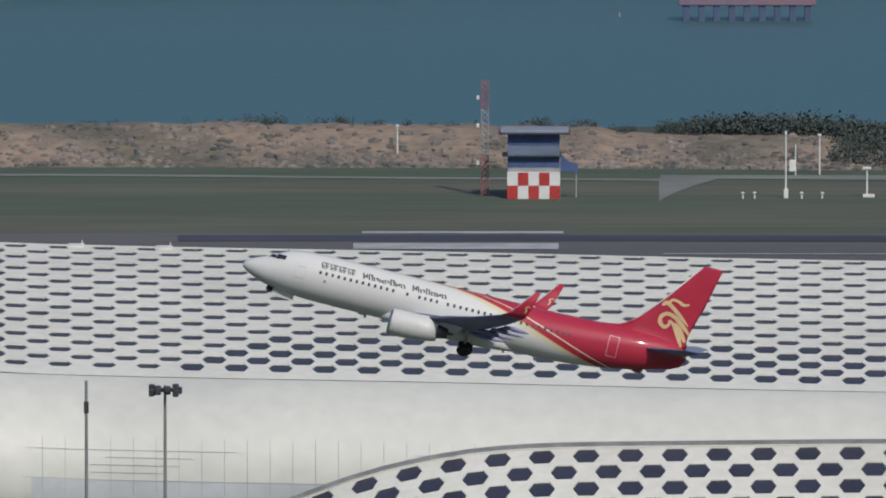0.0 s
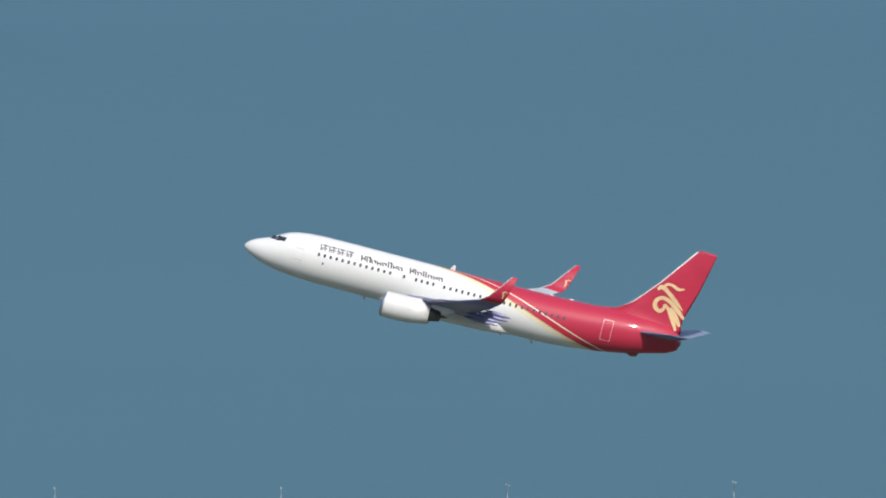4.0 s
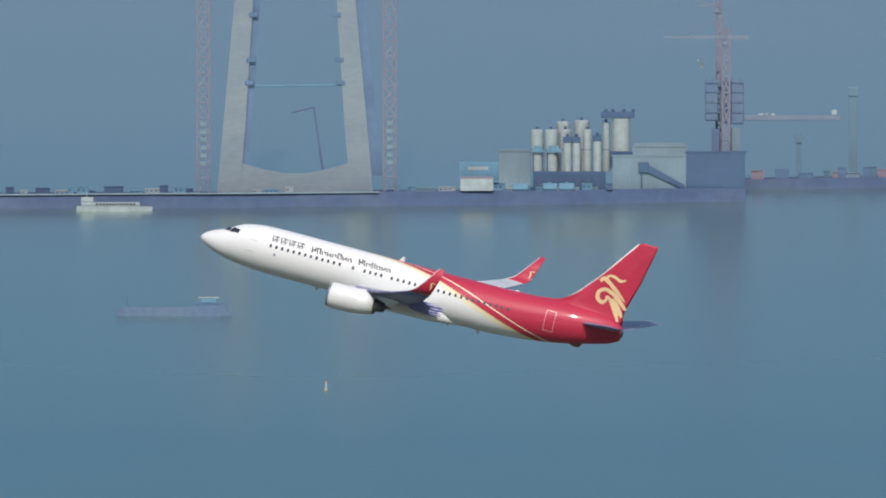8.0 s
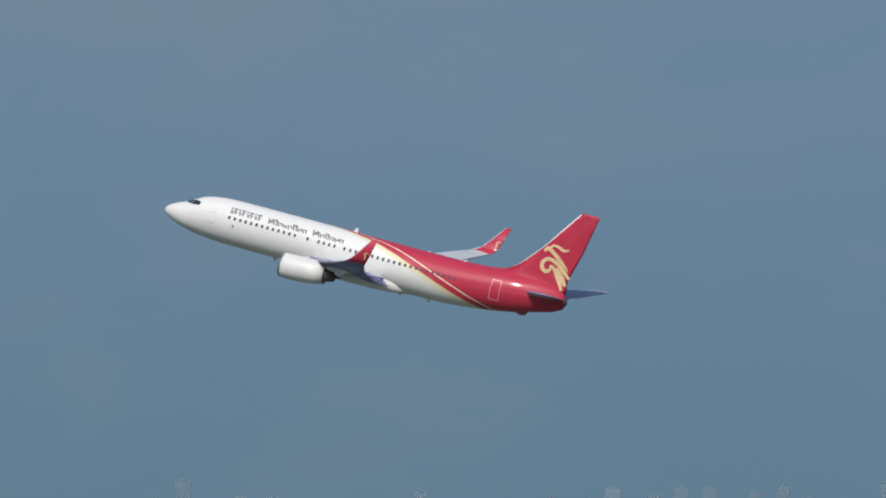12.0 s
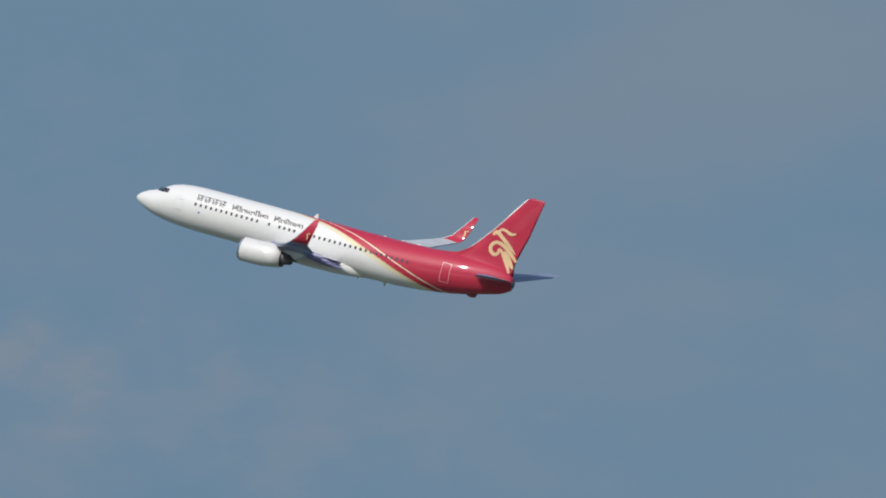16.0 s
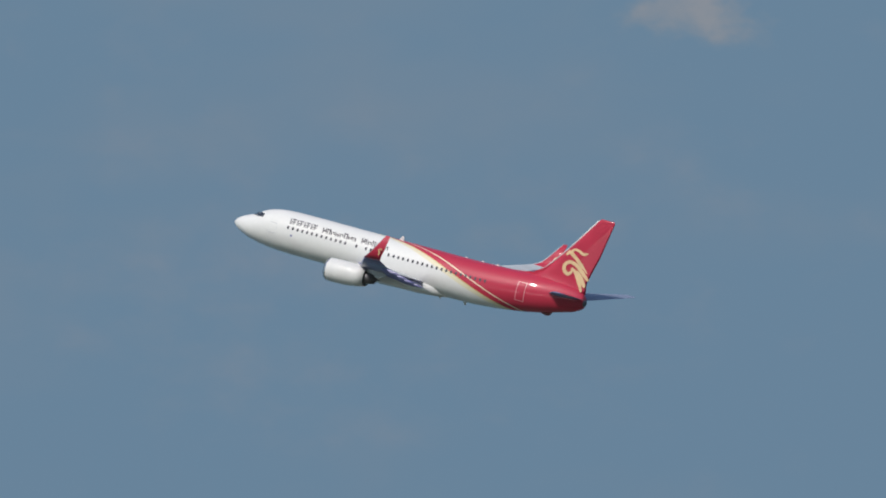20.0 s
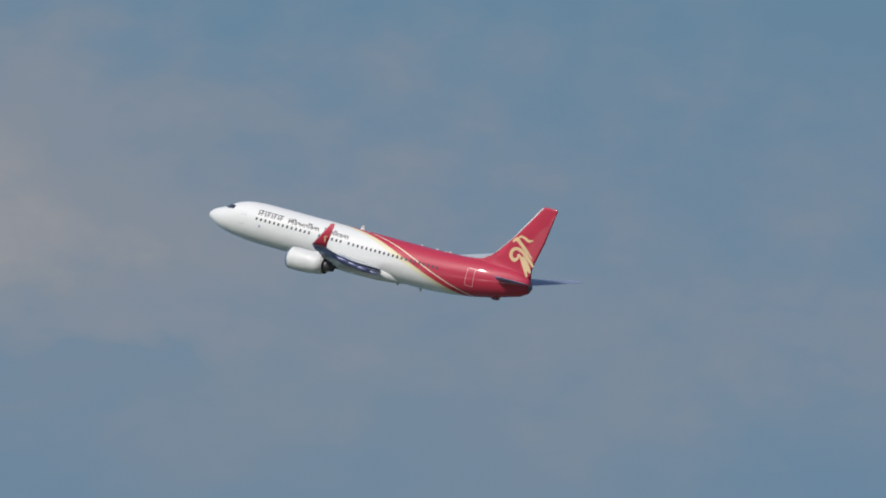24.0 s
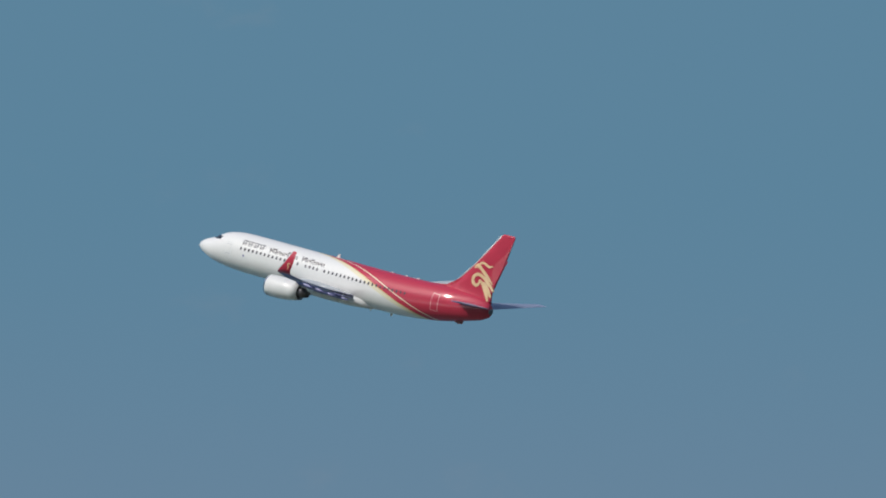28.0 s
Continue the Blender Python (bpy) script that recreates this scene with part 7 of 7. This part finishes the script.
for az, w, h, mat in ((25.145, 15, 142, "shoreline"), (25.33, 8, 60, "shoreline"), (24.95, 10, 96, "shoreline")):
    p = Plan("viaduct_pier", az, 4556, 0.1530, "half-built viaduct pier, faint in the haze", "pier", lift=2.0, group="viaduct piers")
    p.box("shaft", -w / 2, w / 2, -4, h, mat, 0, 14, 0.8)
    p.box("climbing_frame", -w / 2 - 2, w / 2 + 2, h - 14, h + 3, mat, -2, 16, 0.8)


# the second bridge tower, nearer, with its red cross beam
def sea_tower():
    r, k = 4398, 0.1469
    p = Plan("bridge_tower", 32.562, r, k, "tall concrete bridge tower with a red cross beam", "tower")
    H = 1420

    def x_at(z):
        return 135 + 0.015 * (578 - z)

    for s in (-1, 1):
        o0, o1 = x_at(0), x_at(H)
        lo, hi = (-o0, -o1) if s < 0 else (o0 - 50, o1 - 38)
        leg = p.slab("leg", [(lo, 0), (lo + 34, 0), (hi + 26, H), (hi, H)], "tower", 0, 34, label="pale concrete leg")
        # shade of this leg's right side as a darker slab
        p.slab("leg_side_face", [(lo + 34.2, 0), (lo + 50, 0), (hi + 38, H), (hi + 26.2, H)], "tower_side", 4, 32, leg, "leg face coloured blue-grey as in shade")
        for i in range(20):
            z = 60 + 64 * i
            x = lo + (hi - lo) * z / H
            p.box("work_platform", x - 4, x + (24 if s < 0 else 8), z, z + 3, "tower_side", -3, 10, 0.4, leg)
    p.slab("base", [(-140, 0), (120, 0), (120, 52), (70, 46), (0, 40), (-80, 46), (-140, 52)], "tower", 2, 32, label="pale base slab")
    p.box("gate_opening", 40, 60, 10, 48, "tower_side", -0.5, 2)
    zc = 640
    p.slab("cross_beam", [(-88, zc), (88, zc), (88, zc + 52), (-88, zc + 52)], "deck_purple", -4, 30, label="dark red-violet cross beam")
    p.slab("beam_edge", [(-90, zc - 6), (0, zc + 10), (90, zc - 6), (90, zc + 2), (0, zc + 18), (-90, zc + 2)], "far_red", -6, -4)
    for s in (-1, 1):
        p.slab("beam_brace", [(s * 88, zc), (s * 40, zc), (s * 66, zc - 34), (s * 88, zc - 92), (s * 96, zc - 92)], "tower_side", 2, 24, label="blue falsework brace")
        p.slab("beam_brace", [(s * 62, zc), (s * 36, zc), (s * 80, zc - 60), (s * 86, zc - 60)], "tower_side", -2, 2)
    for z in (150, 268, 430, 735, 853, 960, 1080):
        p.rod("strut", (-100, 10, z), (100, 10, z), 2.6, "tower_side")
        p.rod("strut_rail", (-100, 4, z + 9), (100, 4, z + 9), 0.9, "tower_side")
    return p


sea_tower()
tower_crane(32.868, 4400, 0.147, "dull red tower crane mast beside the sea tower", 1300, w=6)
p = Plan("tower_fender", 32.53, 4392, 0.1468, "dark pontoon island around the foot of the tower", "pontoon")
p.box("pontoon", -260, 250, -4, 14, "quay", -30, 30, 2)
p.box("hut", 100, 182, 20, 34, "far_white", -8, 14, 1)
p.box("hut_base", 100, 182, 14, 20, "quay", -8, 14, 1)
for i in range(5):
    p.box("stack", 2 + 20 * i, 14 + 20 * i, 14, 18 + 3 * (i % 3), "far_white" if i % 2 else "far_teal", -10, 6, 1)
p.rod("jib", (-60, 0, 200), (50, 0, 204), 1.6, "far_red")


def crane_ship():
    p = Plan("crane_vessel", 34.395, 4553, 0.1521, "white striped platform ship with a dull red derrick", "ship")
    p.slab("platform", [(-112, 50), (-112, 66), (-30, 70), (60, 70), (112, 68), (110, 54), (34, 24), (-10, 8), (-30, 22)], "far_white", -14, 14, label="pale tapered platform")
    for x in (28, 54):
        p.slab("stripe", [(x, 69), (x + 12, 69), (x + 26, 32), (x + 14, 30)], "deck_purple", -15, -14.2, label="dark slanted stripe")
    p.box("column", -14, 14, -6, 150, "far_red", -12, 12, 2, label="dull red column")
    p.box("derrick_head", -30, -8, 166, 200, "far_white", -8, 8, 2)
    p.box("derrick", -16, 4, 148, 200, "far_red", -8, 8, 2)
    p.slab("arm", [(0, 186), (24, 192), (24, 198), (0, 196)], "far_red", -4, 4)
    p.box("dark_brace", 10, 32, 20, 72, "deck_purple", -16, -12, 1)


crane_ship()


# far shore and skyline
def skyline():
    rnd = random.Random(21)
    rows = [[], [], []]
    az = 14.0
    while az < 52:
        h = 2.0 + 1.6 * noise.noise(Vector((az * 1.3, 0, 0)))
        rows[0].append(spot(az, 4890, sea_height(4890) - 1))
        rows[1].append(spot(az, 4896, sea_height(4890) + h))
        rows[2].append(spot(az, 4915, sea_height(4890) + h * 0.6))
        az += 0.25
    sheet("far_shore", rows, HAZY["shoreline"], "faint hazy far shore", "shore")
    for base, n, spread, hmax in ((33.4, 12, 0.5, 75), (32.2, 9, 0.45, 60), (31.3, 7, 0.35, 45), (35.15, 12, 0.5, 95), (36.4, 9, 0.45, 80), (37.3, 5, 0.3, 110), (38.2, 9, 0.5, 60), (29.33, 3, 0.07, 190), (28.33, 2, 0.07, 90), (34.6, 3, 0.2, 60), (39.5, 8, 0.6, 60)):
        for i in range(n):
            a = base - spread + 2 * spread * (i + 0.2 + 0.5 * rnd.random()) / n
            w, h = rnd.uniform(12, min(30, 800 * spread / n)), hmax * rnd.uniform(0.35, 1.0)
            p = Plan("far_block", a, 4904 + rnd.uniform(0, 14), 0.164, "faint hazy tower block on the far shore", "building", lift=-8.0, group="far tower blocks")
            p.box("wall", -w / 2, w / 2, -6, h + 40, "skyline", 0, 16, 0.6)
            p.box("roof_hut", -w / 5, w / 6, h + 40, h + 44, "skyline", 4, 12, 0.4)
    p = Plan("far_crane", 34.03, 4900, 0.163, "faint hazy tower crane on the skyline", "crane")
    p.box("mast", -3, 3, 0, 170, "shoreline", 0, 6, 0.5)
    p.slab("jib", [(-6, 170), (215, 187), (215, 189), (-6, 174)], "shoreline", 0, 4)


skyline()


# ---- what moves ----
def drive(ob, az0, r, z, speed, t0, heading):
    """Steady run along the bridge: azimuth az0 at t0, speed in degrees a second (left is plus)."""
    rows = []
    for k in range(15):
        t = 2.0 * k
        a = az0 + speed * (t - t0)
        p = spot(a, bridge_r(a) + r, z)
        rows.append((t, pose(p.x, p.y, p.z, 0, 0, a + bridge_turn(a) + heading)))
    walk(ob, rows)


def motions():
    walk(PLANE, [
        (0.0, pose(1.01, 1403.30, 43.36, 4.303, -13.689, 175.425)),
        (0.5, pose(-40.67, 1403.27, 49.19, 3.793, -13.731, 176.592)),
        (1.0, pose(-82.33, 1402.22, 55.26, 3.318, -13.771, 177.600)),
        (1.5, pose(-123.90, 1400.16, 61.51, 2.909, -13.804, 178.714)),
        (2.0, pose(-165.40, 1397.09, 67.89, 2.543, -13.831, 179.657)),
        (2.5, pose(-206.76, 1393.02, 74.34, 2.403, -13.864, -179.395)),
        (3.0, pose(-247.93, 1387.93, 80.80, 2.199, -13.903, -178.085)),
        (3.5, pose(-288.92, 1381.85, 87.24, 1.936, -13.945, -176.862)),
        (4.0, pose(-329.71, 1374.78, 93.71, 1.631, -13.994, -175.813)),
        (4.5, pose(-370.26, 1366.71, 100.18, 1.307, -14.034, -174.779)),
        (5.0, pose(-410.54, 1357.69, 106.62, 0.970, -14.076, -173.766)),
        (5.5, pose(-450.50, 1347.71, 113.08, 0.575, -14.121, -172.766)),
        (6.0, pose(-490.15, 1336.79, 119.53, 0.182, -14.167, -171.738)),
        (6.5, pose(-529.44, 1324.93, 125.99, -0.199, -14.213, -170.642)),
        (7.0, pose(-568.35, 1312.16, 132.43, -0.564, -14.256, -169.470)),
        (7.5, pose(-606.86, 1298.48, 138.83, -0.521, -14.279, -168.426)),
        (8.0, pose(-644.96, 1283.94, 145.23, -0.551, -14.318, -167.420)),
        (8.5, pose(-682.64, 1268.53, 151.68, -0.589, -14.350, -166.465)),
        (9.0, pose(-719.85, 1252.27, 158.12, -0.670, -14.393, -165.419)),
        (9.5, pose(-756.53, 1235.23, 164.56, -1.096, -14.442, -164.389)),
        (10.0, pose(-792.69, 1217.39, 170.99, -1.550, -14.501, -163.317)),
        (10.5, pose(-828.33, 1198.78, 177.41, -1.876, -14.552, -162.234)),
        (11.0, pose(-863.44, 1179.42, 183.84, -2.121, -14.583, -161.392)),
        (11.5, pose(-897.98, 1159.34, 190.26, -2.302, -14.624, -160.473)),
        (12.0, pose(-931.95, 1138.54, 196.66, -2.488, -14.668, -159.460)),
        (12.5, pose(-965.33, 1117.06, 203.08, -2.579, -14.715, -158.373)),
        (13.0, pose(-998.10, 1094.93, 209.49, -2.669, -14.762, -157.315)),
        (13.5, pose(-1030.28, 1072.16, 215.89, -2.749, -14.808, -156.393)),
        (14.0, pose(-1061.86, 1048.80, 222.30, -2.821, -14.853, -155.625)),
        (14.5, pose(-1092.81, 1024.85, 228.69, -2.923, -14.910, -154.864)),
        (15.0, pose(-1123.10, 1000.33, 235.10, -3.025, -14.970, -153.919)),
        (15.5, pose(-1152.76, 975.26, 241.47, -2.981, -15.013, -153.031)),
        (16.0, pose(-1181.77, 949.67, 247.85, -3.004, -15.082, -152.078)),
        (16.5, pose(-1210.12, 923.59, 254.21, -2.986, -15.145, -151.171)),
        (17.0, pose(-1237.80, 897.04, 260.57, -2.946, -15.199, -150.212)),
        (17.5, pose(-1264.83, 870.06, 266.93, -2.894, -15.257, -149.343)),
        (18.0, pose(-1291.21, 842.66, 273.29, -2.807, -15.301, -148.527)),
        (18.5, pose(-1316.90, 814.85, 279.62, -2.801, -15.383, -147.617)),
        (19.0, pose(-1341.92, 786.67, 285.95, -2.758, -15.451, -146.674)),
        (19.5, pose(-1366.28, 758.15, 292.28, -2.769, -15.518, -145.770)),
        (20.0, pose(-1389.98, 729.28, 298.60, -2.812, -15.602, -144.969)),
        (20.5, pose(-1413.01, 700.13, 304.90, -2.951, -15.700, -144.128)),
        (21.0, pose(-1435.37, 670.69, 311.21, -3.037, -15.776, -143.367)),
        (21.5, pose(-1457.09, 640.96, 317.52, -3.149, -15.835, -142.677)),
        (22.0, pose(-1478.13, 611.00, 323.83, -3.251, -15.891, -141.943)),
        (22.5, pose(-1498.55, 580.80, 330.12, -3.329, -15.934, -141.273)),
        (23.0, pose(-1518.30, 550.39, 336.40, -3.427, -15.990, -140.580)),
        (23.5, pose(-1537.41, 519.79, 342.67, -3.544, -16.059, -139.865)),
        (24.0, pose(-1555.87, 489.03, 348.92, -3.668, -16.134, -139.132)),
        (24.5, pose(-1573.70, 458.11, 355.16, -3.790, -16.211, -138.382)),
        (25.0, pose(-1590.91, 427.06, 361.40, -3.909, -16.288, -137.620)),
        (25.5, pose(-1607.53, 395.83, 367.64, -4.015, -16.360, -137.159)),
        (26.0, pose(-1623.53, 364.51, 373.86, -4.132, -16.441, -136.509)),
        (26.5, pose(-1638.90, 333.11, 380.07, -4.247, -16.524, -135.823)),
        (27.0, pose(-1653.69, 301.63, 386.26, -4.369, -16.612, -135.221)),
        (27.5, pose(-1667.88, 270.10, 392.44, -4.509, -16.715, -134.569)),
        (28.0, pose(-1681.51, 238.48, 398.60, -4.631, -16.810, -134.077)),
    ])
    for nm, side in (("port", 1), ("starboard", -1)):
        leg = GEAR[nm]
        p = leg.location.copy()
        rows = [(0.0, 42), (0.4, 70), (0.8, 90), (28.0, 90)]
        walk(leg, [(t, pose(p.x, p.y, p.z + (0.2 if a > 85 else 0), -a * side, 0, 0)) for t, a in rows])
    p = NOSE_LEG.location.copy()
    walk(NOSE_LEG, [(t, pose(p.x, p.y, p.z + l, 0, a, 0)) for t, a, l in ((0.0, -78, 0.0), (0.5, -86, 0.1), (1.0, -89, 0.3), (28.0, -89, 0.3))])
    for d, side in NOSE_DOORS:
        p = d.location.copy()
        walk(d, [(t, pose(p.x, p.y, p.z + l, a * side, 0, 0)) for t, a, l in ((0.0, 0, 0), (0.9, 0, 0), (1.3, -45, 0.05), (1.6, -84, 0.1), (28.0, -84, 0.1))])
    for ob, az0, r, z, speed, t0, heading in TRAFFIC:
        drive(ob, az0, r, z, speed, t0, heading)


motions()
